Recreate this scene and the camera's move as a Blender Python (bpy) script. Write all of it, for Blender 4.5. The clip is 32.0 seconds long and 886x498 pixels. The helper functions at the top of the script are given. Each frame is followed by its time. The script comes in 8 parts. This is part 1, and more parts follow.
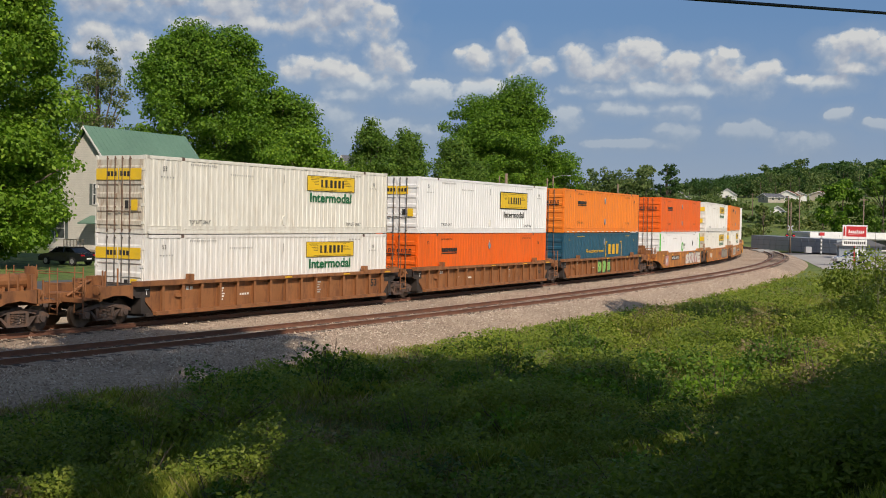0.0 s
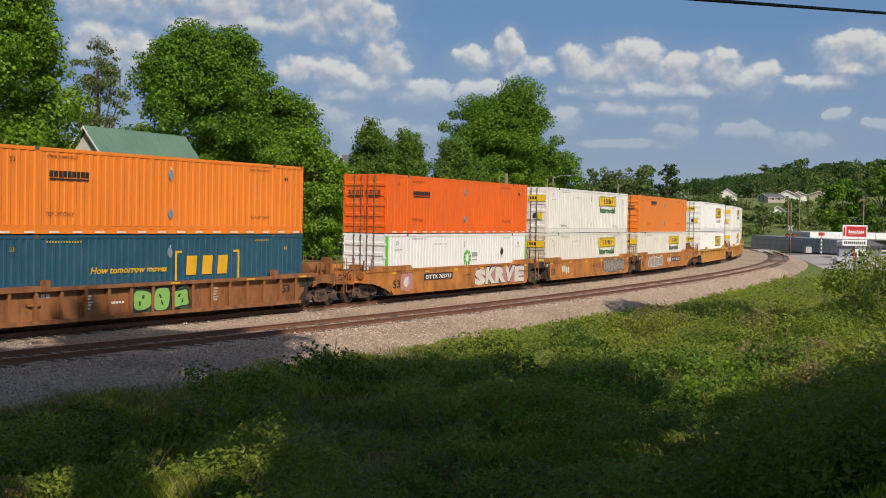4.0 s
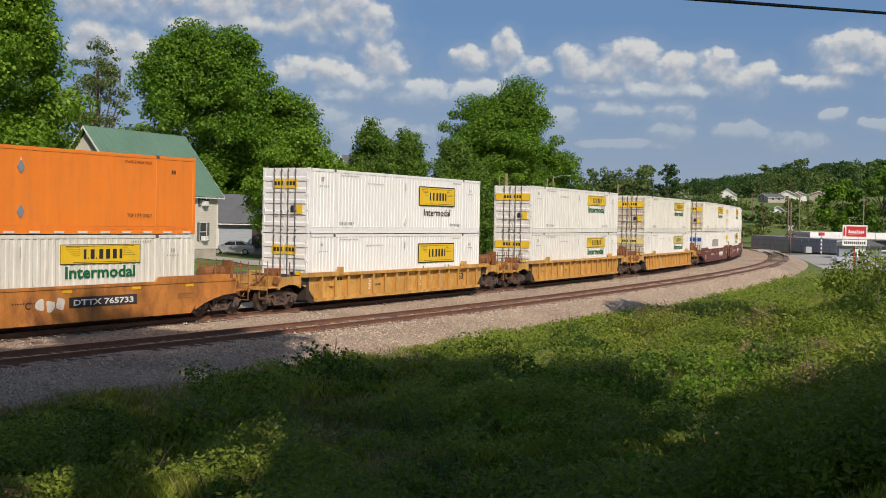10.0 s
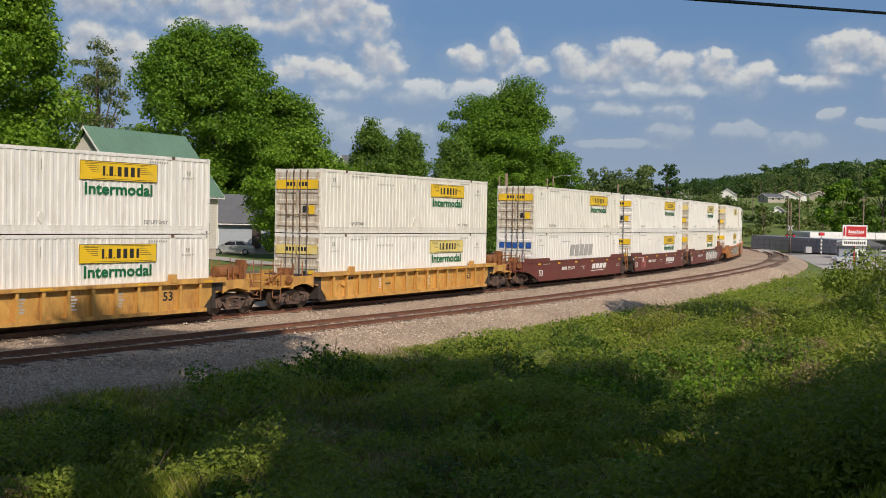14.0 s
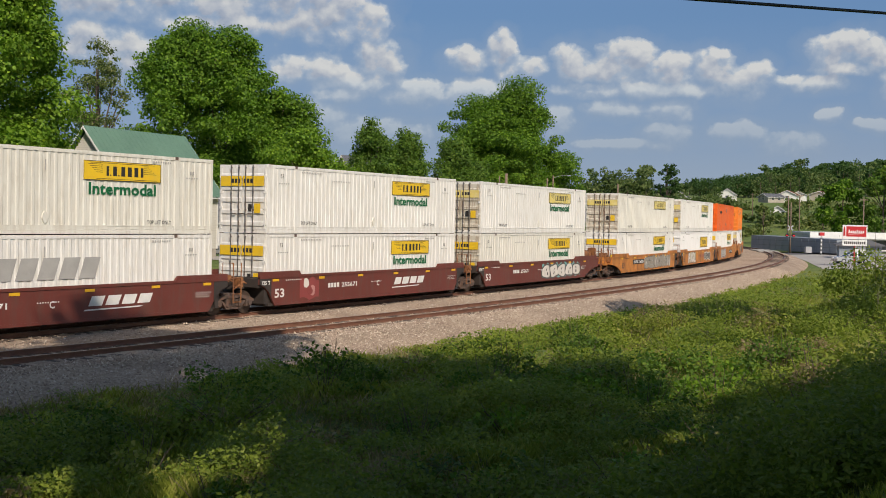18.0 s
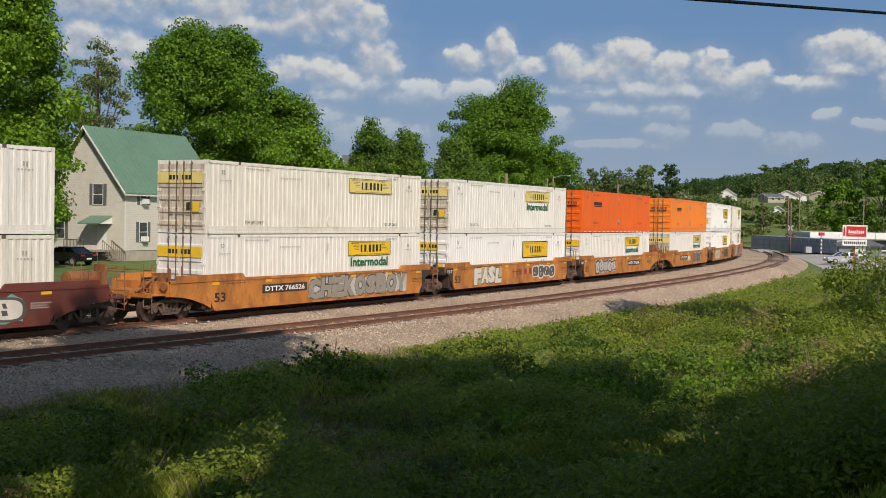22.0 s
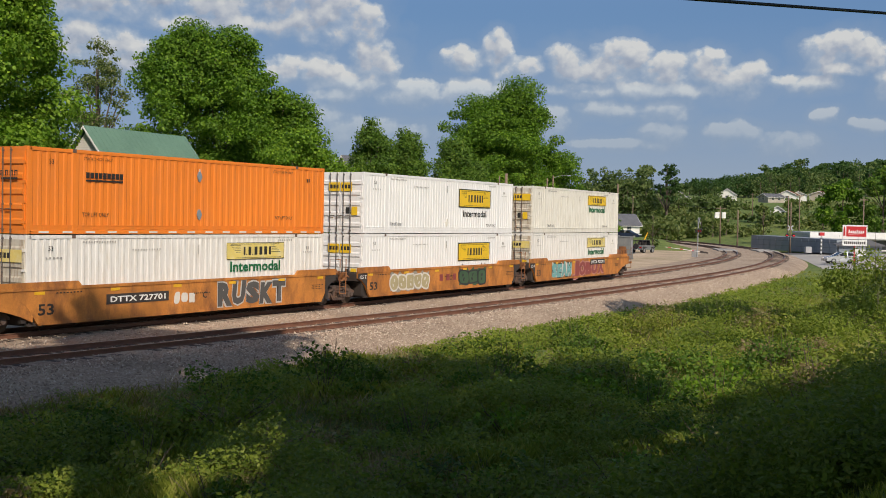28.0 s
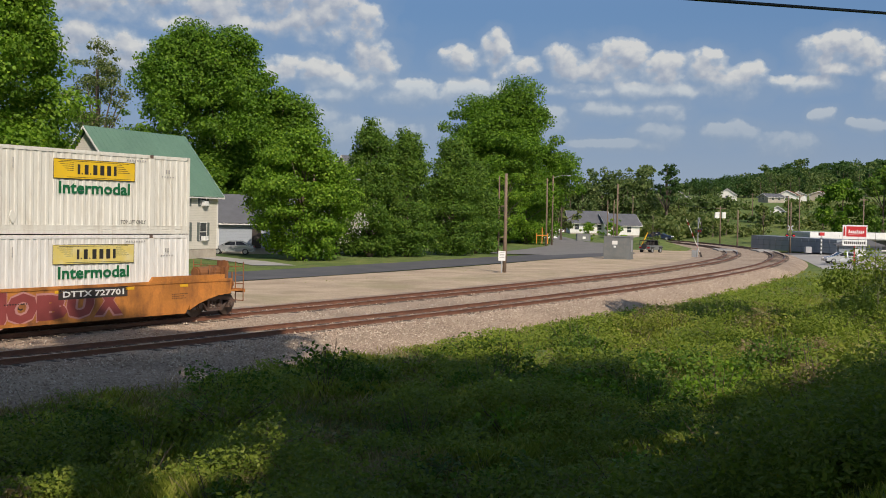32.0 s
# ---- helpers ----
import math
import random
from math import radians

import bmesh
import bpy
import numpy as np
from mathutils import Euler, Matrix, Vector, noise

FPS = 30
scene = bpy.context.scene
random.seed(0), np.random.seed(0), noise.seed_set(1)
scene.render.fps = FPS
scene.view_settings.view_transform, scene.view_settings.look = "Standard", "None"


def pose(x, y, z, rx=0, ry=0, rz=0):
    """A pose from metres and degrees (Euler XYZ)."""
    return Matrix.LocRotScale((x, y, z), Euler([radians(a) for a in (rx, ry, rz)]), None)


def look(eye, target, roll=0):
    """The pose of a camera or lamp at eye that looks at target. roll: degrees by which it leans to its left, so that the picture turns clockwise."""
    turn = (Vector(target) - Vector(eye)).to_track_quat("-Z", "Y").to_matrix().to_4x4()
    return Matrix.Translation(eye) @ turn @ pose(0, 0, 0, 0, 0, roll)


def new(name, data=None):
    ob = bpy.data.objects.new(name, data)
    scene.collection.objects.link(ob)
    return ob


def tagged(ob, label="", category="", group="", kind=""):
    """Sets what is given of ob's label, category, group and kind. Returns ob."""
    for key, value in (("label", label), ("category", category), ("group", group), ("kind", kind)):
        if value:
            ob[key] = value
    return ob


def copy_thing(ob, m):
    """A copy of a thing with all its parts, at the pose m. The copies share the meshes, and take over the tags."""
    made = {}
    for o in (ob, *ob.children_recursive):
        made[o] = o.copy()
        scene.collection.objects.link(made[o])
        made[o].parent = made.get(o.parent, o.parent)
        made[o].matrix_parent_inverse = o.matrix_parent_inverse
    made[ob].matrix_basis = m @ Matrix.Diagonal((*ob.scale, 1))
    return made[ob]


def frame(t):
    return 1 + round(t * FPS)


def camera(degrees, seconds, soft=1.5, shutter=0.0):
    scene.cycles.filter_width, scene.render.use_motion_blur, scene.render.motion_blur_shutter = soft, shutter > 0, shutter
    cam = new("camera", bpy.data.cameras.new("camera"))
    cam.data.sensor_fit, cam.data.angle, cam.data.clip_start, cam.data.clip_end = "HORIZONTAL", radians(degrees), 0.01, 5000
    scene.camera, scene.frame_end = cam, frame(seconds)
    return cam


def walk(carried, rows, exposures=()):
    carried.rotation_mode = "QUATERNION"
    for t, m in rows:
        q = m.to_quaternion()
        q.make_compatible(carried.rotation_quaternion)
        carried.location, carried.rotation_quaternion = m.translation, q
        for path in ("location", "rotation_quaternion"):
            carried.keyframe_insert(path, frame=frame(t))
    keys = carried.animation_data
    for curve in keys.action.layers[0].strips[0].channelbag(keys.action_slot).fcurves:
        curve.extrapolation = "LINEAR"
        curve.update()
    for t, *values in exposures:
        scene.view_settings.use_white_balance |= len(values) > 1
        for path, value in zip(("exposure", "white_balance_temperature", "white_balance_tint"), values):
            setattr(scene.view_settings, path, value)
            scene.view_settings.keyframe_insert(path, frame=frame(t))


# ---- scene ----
# ---------------------------------------------------------------- camera
cam = camera(41.92, 32.0, soft=0.9)
EYE = (0.0, 0.0, 4.037)
CAM_POSE = look(EYE, (0.0, 100.0, 4.037 - 100 * math.tan(0.026059)), roll=1.073)
walk(cam, [(0.0, CAM_POSE), (32.0, CAM_POSE)], exposures=[(0.0, 0.0), (32.0, 0.0)])

# ---------------------------------------------------------------- sky and sun
SUN_EL, SUN_X, SUN_Y = radians(38), 0.34, -0.94      # towards the sun
world = bpy.data.worlds.new("world")
scene.world = world
world.use_nodes = True
wn = world.node_tree
wn.nodes.clear()
sky = wn.nodes.new("ShaderNodeTexSky")
sky.sky_type = "NISHITA"
sky.sun_disc = False
sky.sun_elevation = SUN_EL
sky.sun_rotation = math.atan2(SUN_X, SUN_Y)
sky.altitude, sky.air_density, sky.dust_density, sky.ozone_density = 200, 1.0, 0.8, 1.6
bgn = wn.nodes.new("ShaderNodeBackground")
bgn.inputs["Strength"].default_value = 0.10
wout = wn.nodes.new("ShaderNodeOutputWorld")
wn.links.new(sky.outputs[0], bgn.inputs[0])
wn.links.new(bgn.outputs[0], wout.inputs[0])

sun_data = bpy.data.lights.new("sun", "SUN")
sun_data.energy, sun_data.angle, sun_data.color = 4.2, radians(0.53), (1.0, 0.872, 0.735)
sun = new("sun", sun_data)
sun.matrix_world = look((60 * SUN_X, 60 * SUN_Y, 60 * math.tan(SUN_EL)), (0, 0, 0))


# ---------------------------------------------------------------- mesh building
class Geo:
    """Collects faces with material slots and becomes one mesh."""

    def __init__(self):
        self.v, self.f, self.m, self.slot = [], [], [], 0

    def add(self, vs, fs):
        o = len(self.v)
        self.v += [tuple(p) for p in vs]
        self.f += [tuple(i + o for i in q) for q in fs]
        self.m += [self.slot] * len(fs)
        return self

    def box(self, x0, x1, y0, y1, z0, z1, c=0.0):
        """A box; c chamfers its four long edges along z and the top."""
        if c <= 0:
            vs = [(x, y, z) for z in (z0, z1) for y in (y0, y1) for x in (x0, x1)]
            return self.add(vs, [(0, 2, 3, 1), (4, 5, 7, 6), (0, 1, 5, 4), (2, 6, 7, 3), (0, 4, 6, 2), (1, 3, 7, 5)])
        ring = [(x0 + c, y0), (x1 - c, y0), (x1, y0 + c), (x1, y1 - c), (x1 - c, y1), (x0 + c, y1), (x0, y1 - c), (x0, y0 + c)]
        mx, my = (x0 + x1) / 2, (y0 + y1) / 2
        sx, sy = 1 - 2 * c / max(x1 - x0, 1e-6), 1 - 2 * c / max(y1 - y0, 1e-6)
        top = [(mx + (x - mx) * sx, my + (y - my) * sy, z1) for x, y in ring]
        vs = [(x, y, z0) for x, y in ring] + [(x, y, z1 - c) for x, y in ring] + top
        fs = [tuple(reversed(range(8))), tuple(range(16, 24))]
        for k in (0, 8):
            fs += [(k + i, k + (i + 1) % 8, k + 8 + (i + 1) % 8, k + 8 + i) for i in range(8)]
        return self.add(vs, fs)

    def tube(self, pts, r, n=8, r1=None, cap=True):
        """A round bar along points, tapering from r to r1."""
        pts = [Vector(p) for p in pts]
        r1 = r if r1 is None else r1
        vs, fs, k = [], [], len(pts)
        for i, p in enumerate(pts):
            d = (pts[min(i + 1, k - 1)] - pts[max(i - 1, 0)]).normalized()
            a = d.orthogonal().normalized() if abs(d.z) < 0.95 else Vector((1, 0, 0)).cross(d).normalized()
            b = d.cross(a)
            rr = r + (r1 - r) * i / max(k - 1, 1)
            vs += [p + (a * math.cos(6.28319 * j / n) + b * math.sin(6.28319 * j / n)) * rr for j in range(n)]
        for i in range(k - 1):
            fs += [(i * n + j, i * n + (j + 1) % n, (i + 1) * n + (j + 1) % n, (i + 1) * n + j) for j in range(n)]
        if cap:
            fs += [tuple(reversed(range(n))), tuple(range((k - 1) * n, k * n))]
        return self.add(vs, fs)

    def prism(self, prof, lo, hi, axis="y"):
        """A closed outline pushed out along an axis. Outline in (x, z) for y, (y, z) for x, (x, y) for z."""
        n = len(prof)
        put = {"y": lambda a, b, t: (a, t, b), "x": lambda a, b, t: (t, a, b), "z": lambda a, b, t: (a, b, t)}[axis]
        vs = [put(a, b, lo) for a, b in prof] + [put(a, b, hi) for a, b in prof]
        fs = [tuple(range(n)), tuple(reversed(range(n, 2 * n)))] + [(i, i + n, (i + 1) % n + n, (i + 1) % n) for i in range(n)]
        return self.add(vs, fs)

    def sphere(self, c, r, n=10, m=6, sz=1.0):
        vs = [(c[0], c[1], c[2] - r * sz)]
        for i in range(1, m):
            a = math.pi * i / m - math.pi / 2
            vs += [(c[0] + r * math.cos(a) * math.cos(6.28319 * j / n), c[1] + r * math.cos(a) * math.sin(6.28319 * j / n), c[2] + r * sz * math.sin(a)) for j in range(n)]
        vs.append((c[0], c[1], c[2] + r * sz))
        fs = [(0, 1 + (j + 1) % n, 1 + j) for j in range(n)]
        for i in range(m - 2):
            fs += [(1 + i * n + j, 1 + i * n + (j + 1) % n, 1 + (i + 1) * n + (j + 1) % n, 1 + (i + 1) * n + j) for j in range(n)]
        t = len(vs) - 1
        fs += [(t, 1 + (m - 2) * n + j, 1 + (m - 2) * n + (j + 1) % n) for j in range(n)]
        return self.add(vs, fs)

    def mesh(self, name, *mats, smooth=False):
        me = bpy.data.meshes.new(name)
        me.from_pydata(self.v, [], self.f)
        for m in mats:
            me.materials.append(m)
        if len(mats) > 1:
            me.polygons.foreach_set("material_index", self.m)
        bm = bmesh.new()
        bm.from_mesh(me)
        bmesh.ops.recalc_face_normals(bm, faces=bm.faces)
        bm.to_mesh(me)
        bm.free()
        if smooth:
            me.polygons.foreach_set("use_smooth", [True] * len(me.polygons))
        return me


def part(name, geo, mat, parent=None, label="", at=None, smooth=False):
    """One mesh object under a thing or part; geo is a Geo or a mesh that is shared."""
    me = geo if isinstance(geo, bpy.types.Mesh) else geo.mesh(name, mat, smooth=smooth)
    ob = new(name, me)
    if parent is not None:
        ob.parent = parent
    if at is not None:
        ob.matrix_basis = at
    if label:
        ob["label"] = label
    return ob


def thing(name, label, category, group="", at=None, kind=""):
    ob = new(name)
    ob.empty_display_size = 0.2
    if at is not None:
        ob.matrix_basis = at
    return tagged(ob, label, category, group, kind)


def quads(name, corners, mat, smooth=False):
    """A mesh of loose quads or triangles from an array (n, 3 or 4, 3)."""
    corners = np.asarray(corners, dtype=np.float32)
    n, k, _ = corners.shape
    me = bpy.data.meshes.new(name)
    me.vertices.add(n * k)
    me.vertices.foreach_set("co", corners.reshape(-1))
    me.loops.add(n * k)
    me.loops.foreach_set("vertex_index", np.arange(n * k, dtype=np.int32))
    me.polygons.add(n)
    me.polygons.foreach_set("loop_start", np.arange(0, n * k, k, dtype=np.int32))
    me.materials.append(mat)
    me.update(calc_edges=True)
    if smooth:
        me.polygons.foreach_set("use_smooth", [True] * n)
    return me


# ---------------------------------------------------------------- materials
def nodes_of(name):
    m = bpy.data.materials.new(name)
    m.use_nodes = True
    nt = m.node_tree
    return m, nt, nt.nodes["Principled BSDF"]


def link_noise(nt, scale, detail=4, rough=0.6, coord="Object", stretch=None):
    tc = nt.nodes.new("ShaderNodeTexCoord")
    src = tc.outputs[coord]
    if stretch:
        mp = nt.nodes.new("ShaderNodeMapping")
        mp.inputs["Scale"].default_value = stretch
        nt.links.new(src, mp.inputs[0])
        src = mp.outputs[0]
    n = nt.nodes.new("ShaderNodeTexNoise")
    n.inputs["Scale"].default_value, n.inputs["Detail"].default_value, n.inputs["Roughness"].default_value = scale, detail, rough
    nt.links.new(src, n.inputs["Vector"])
    return n


def ramp(nt, src, stops):
    r = nt.nodes.new("ShaderNodeValToRGB")
    e = r.color_ramp.elements
    while len(e) < len(stops):
        e.new(0.5)
    for el, (p, c) in zip(e, stops):
        el.position = p
        el.color = (*c, 1) if len(c) == 3 else c
    nt.links.new(src, r.inputs[0])
    return r


def mixc(nt, fac, a, b, mode="MIX"):
    n = nt.nodes.new("ShaderNodeMix")
    n.data_type, n.blend_type = "RGBA", mode
    for sock, val in ((n.inputs[0], fac), (n.inputs[6], a), (n.inputs[7], b)):
        if isinstance(val, bpy.types.NodeSocket):
            nt.links.new(val, sock)
        elif isinstance(val, (int, float)):
            sock.default_value = val
        else:
            sock.default_value = (*val, 1)
    return n.outputs[2]


def calc(nt, op, a, b=0.0, c=None):
    n = nt.nodes.new("ShaderNodeMath")
    n.operation = op
    for i, val in enumerate((a, b, c)):
        if val is None:
            continue
        if isinstance(val, bpy.types.NodeSocket):
            nt.links.new(val, n.inputs[i])
        else:
            n.inputs[i].default_value = val
    return n.outputs[0]


def bump(nt, bsdf, height, strength=0.3, dist=0.02):
    b = nt.nodes.new("ShaderNodeBump")
    b.inputs["Strength"].default_value, b.inputs["Distance"].default_value = strength, dist
    nt.links.new(height, b.inputs["Height"])
    nt.links.new(b.outputs[0], bsdf.inputs["Normal"])


def surface(name, base, rough=0.6, vary=0.15, scale=1.5, grain=25.0, relief=0.15, metal=0.0, dirt=None, dirt_amount=0.45, dirt_scale=2.5, streak=None, tint=0.05):
    """A surface with coarse and fine variation, optional dirt that may run in streaks."""
    m, nt, bsdf = nodes_of(name)
    big = link_noise(nt, scale, 4)
    fine = link_noise(nt, grain, 3)
    lo, hi = [c * (1 - vary) for c in base], [min(1, c * (1 + vary)) for c in base]
    col = ramp(nt, big.outputs[0], [(0.3, lo), (0.7, hi)]).outputs[0]
    g = ramp(nt, fine.outputs[0], [(0.3, (1 - vary * 0.6,) * 3), (0.7, (1.0,) * 3)]).outputs[0]
    col = mixc(nt, 1.0, col, g, "MULTIPLY")
    if dirt:
        dn = link_noise(nt, dirt_scale, 6, 0.7, stretch=streak)
        fac = ramp(nt, dn.outputs[0], [(0.46, (0, 0, 0)), (0.70, (dirt_amount,) * 3)]).outputs[0]
        col = mixc(nt, fac, col, dirt)
    if tint:
        info = nt.nodes.new("ShaderNodeObjectInfo")
        t = ramp(nt, info.outputs["Random"], [(0.0, (1 - tint,) * 3), (1.0, (1.0, 1.0, 1.0))]).outputs[0]
        col = mixc(nt, 1.0, col, t, "MULTIPLY")
    nt.links.new(col, bsdf.inputs["Base Color"])
    r = ramp(nt, big.outputs[0], [(0.3, (max(0, rough - 0.08),) * 3), (0.7, (min(1, rough + 0.08),) * 3)])
    nt.links.new(r.outputs[0], bsdf.inputs["Roughness"])
    bsdf.inputs["Metallic"].default_value = metal
    if relief:
        bump(nt, bsdf, fine.outputs[0], relief, 0.01)
    return m


def leaf_material(name, dark, light, yellow=None):
    m, nt, bsdf = nodes_of(name)
    geo = nt.nodes.new("ShaderNodeNewGeometry")
    big = link_noise(nt, 0.35, 3)
    col = ramp(nt, geo.outputs["Random Per Island"], [(0.0, dark), (0.75, light), (1.0, yellow or light)]).outputs[0]
    patch = ramp(nt, big.outputs[0], [(0.3, (0.7, 0.75, 0.7)), (0.7, (1.15, 1.1, 1.0))]).outputs[0]
    col = mixc(nt, 1.0, col, patch, "MULTIPLY")
    nt.links.new(col, bsdf.inputs["Base Color"])
    bsdf.inputs["Roughness"].default_value = 0.55
    bsdf.inputs["Specular IOR Level"].default_value = 0.25
    tr = nt.nodes.new("ShaderNodeBsdfTranslucent")
    nt.links.new(mixc(nt, 1.0, col, (1.0, 1.25, 0.5), "MULTIPLY"), tr.inputs[0])
    mx = nt.nodes.new("ShaderNodeMixShader")
    mx.inputs[0].default_value = 0.38
    nt.links.new(bsdf.outputs[0], mx.inputs[1])
    nt.links.new(tr.outputs[0], mx.inputs[2])
    nt.links.new(mx.outputs[0], nt.nodes["Material Output"].inputs[0])
    return m


RUST = (0.16, 0.07, 0.03)
GRIME = (0.10, 0.085, 0.07)
M_WHITE = surface("paint_white", (0.79, 0.775, 0.735), 0.45, 0.05, 0.6, 30, 0.05, dirt=(0.46, 0.39, 0.29), dirt_amount=0.42, dirt_scale=1.6, streak=(3, 3, 0.5), tint=0.03)
M_NEWWHITE = surface("paint_new_white", (0.82, 0.82, 0.81), 0.4, 0.04, 0.6, 30, 0.05, dirt=(0.55, 0.51, 0.45), dirt_amount=0.22, dirt_scale=1.6, streak=(3, 3, 0.5), tint=0.03)
M_RUSTDOOR = surface("paint_rust_streaked", (0.62, 0.58, 0.48), 0.55, 0.12, 0.8, 30, 0.05, dirt=(0.26, 0.14, 0.06), dirt_amount=0.75, dirt_scale=2.2, streak=(3, 3, 0.6), tint=0.05)
M_CREAM = surface("paint_aged_white", (0.75, 0.73, 0.655), 0.5, 0.06, 0.6, 30, 0.05, dirt=(0.40, 0.32, 0.22), dirt_amount=0.4, dirt_scale=1.6, streak=(3, 3, 0.5), tint=0.03)
M_ORANGE = surface("paint_orange", (0.86, 0.135, 0.006), 0.5, 0.06, 0.5, 30, 0.05, dirt=(0.35, 0.10, 0.03), dirt_amount=0.4, dirt_scale=1.4, streak=(3, 3, 0.5), tint=0.03)
M_ORANGE2 = surface("paint_faded_orange", (0.84, 0.225, 0.020), 0.5, 0.06, 0.5, 30, 0.05, dirt=(0.55, 0.20, 0.06), dirt_amount=0.35, dirt_scale=1.4, streak=(3, 3, 0.5), tint=0.03)
M_BLUE = surface("paint_dark_blue", (0.018, 0.085, 0.14), 0.4, 0.1, 0.5, 30, 0.05, dirt=(0.07, 0.12, 0.15), tint=0.03)
M_DOORGREY = surface("door_gasket", (0.06, 0.06, 0.06), 0.7)
M_RODS = surface("galvanised_bar", (0.15, 0.145, 0.14), 0.5, 0.2, 4, 40, 0.1, metal=0.4, dirt=RUST, dirt_amount=0.8, dirt_scale=5)
M_RUSTROD = surface("rusty_bar", (0.15, 0.10, 0.07), 0.7, 0.2, 4, 40, 0.1, dirt=RUST, dirt_amount=0.9, dirt_scale=5)
M_YPANEL = surface("decal_yellow", (0.80, 0.52, 0.015), 0.5, 0.06, 0.8, 30, 0.0, dirt=(0.55, 0.40, 0.08), dirt_amount=0.4, tint=0.0)
M_YPANEL2 = surface("decal_pale_yellow", (0.72, 0.58, 0.16), 0.5, 0.08, 0.8, 30, 0.0, dirt=(0.7, 0.66, 0.5), dirt_amount=0.5, tint=0.0)
M_INK = surface("decal_black", (0.025, 0.022, 0.02), 0.5, 0.1, 2, 30, 0.0)
M_GREENINK = surface("decal_green", (0.006, 0.13, 0.045), 0.5, 0.1, 2, 30, 0.0)
M_GREYINK = surface("decal_grey", (0.40, 0.39, 0.37), 0.6, 0.1, 2, 30, 0.0)
M_WHITEINK = surface("decal_white", (0.75, 0.74, 0.70), 0.6, 0.08, 2, 30, 0.0)
M_YINK = surface("decal_reflective_yellow", (0.75, 0.42, 0.02), 0.4, 0.1, 2, 30, 0.0)
M_BLUEINK = surface("decal_blue", (0.02, 0.09, 0.35), 0.5, 0.1, 2, 30, 0.0)
M_LIME = surface("paint_lime_green", (0.10, 0.50, 0.06), 0.5, 0.1, 2, 30, 0.0)
M_TTX = surface("well_paint_ochre", (0.53, 0.205, 0.04), 0.6, 0.26, 1.1, 18, 0.15, dirt=(0.20, 0.075, 0.028), dirt_amount=1.0, dirt_scale=1.1, streak=(1.6, 1.6, 0.7))
M_YELLOWCAR = surface("well_paint_yellow", (0.60, 0.335, 0.085), 0.6, 0.2, 0.7, 18, 0.15, dirt=(0.26, 0.11, 0.04), dirt_amount=0.85, dirt_scale=1.2, streak=(2, 2, 0.6))
M_BROWNCAR = surface("well_paint_brown", (0.30, 0.125, 0.045), 0.65, 0.16, 0.7, 18, 0.15, dirt=(0.11, 0.045, 0.025), dirt_amount=0.95, dirt_scale=1.2, streak=(2, 2, 0.6))
M_MAROON = surface("well_paint_maroon", (0.15, 0.035, 0.025), 0.55, 0.14, 0.7, 18, 0.15, dirt=(0.12, 0.06, 0.045), dirt_amount=0.7, dirt_scale=1.4, streak=(2, 2, 0.6))
M_STEEL = surface("dark_cast_steel", (0.12, 0.085, 0.07), 0.7, 0.3, 3, 20, 0.3, dirt=RUST, dirt_amount=0.8, dirt_scale=3)
M_TREAD = surface("wheel_steel", (0.11, 0.075, 0.055), 0.5, 0.3, 3, 20, 0.2, metal=0.5)
M_DARKPLATE = surface("dark_plate", (0.045, 0.035, 0.03), 0.7, 0.2, 1.5, 20, 0.2)
M_GRAF = [surface("graffiti_" + n, c, 0.5, 0.12, 1.5, 25, 0.0, tint=0.0) for n, c in (
    ("silver", (0.48, 0.46, 0.43)), ("black", (0.03, 0.03, 0.03)), ("teal", (0.16, 0.38, 0.37)), ("red", (0.26, 0.055, 0.05)),
    ("green", (0.05, 0.10, 0.05)), ("pink", (0.50, 0.24, 0.22)), ("lilac", (0.45, 0.42, 0.50)), ("sand", (0.42, 0.36, 0.20)), ("lime", (0.25, 0.50, 0.12)), ("taupe", (0.30, 0.27, 0.225)), ("offwhite", (0.66, 0.62, 0.56)), ("charcoal", (0.09, 0.085, 0.08)))]
# ---------------------------------------------------------------- the line of the track, one curve for everything on it
S_ALL = np.arange(-420, 420, 0.5)
CURV = np.interp(S_ALL, [-60, -10, 30, 70, 100, 125, 150, 180, 230],
                 [3.19e-3, 3.19e-3, 1.233e-3, 2.396e-3, 2.531e-3, 3.0e-3, 3.8e-3, 2.836e-3, 2.771e-3])
HEAD = np.cumsum(CURV) * 0.5
HEAD += 1.003293 - np.interp(0, S_ALL, HEAD)
LINE_X, LINE_Y = np.cumsum(np.cos(HEAD)) * 0.5, np.cumsum(np.sin(HEAD)) * 0.5
LINE_X += -16.539 - np.interp(0, S_ALL, LINE_X)
LINE_Y += 35.708 - np.interp(0, S_ALL, LINE_Y)
NEAR = 6.094                                          # the siding beside the main track


def on_line(s, lat=0.0):
    """Place and heading at s metres along the main track, lat metres to its right."""
    x, y, h = np.interp(s, S_ALL, LINE_X), np.interp(s, S_ALL, LINE_Y), np.interp(s, S_ALL, HEAD)
    return x + np.sin(h) * lat, y - np.cos(h) * lat, h


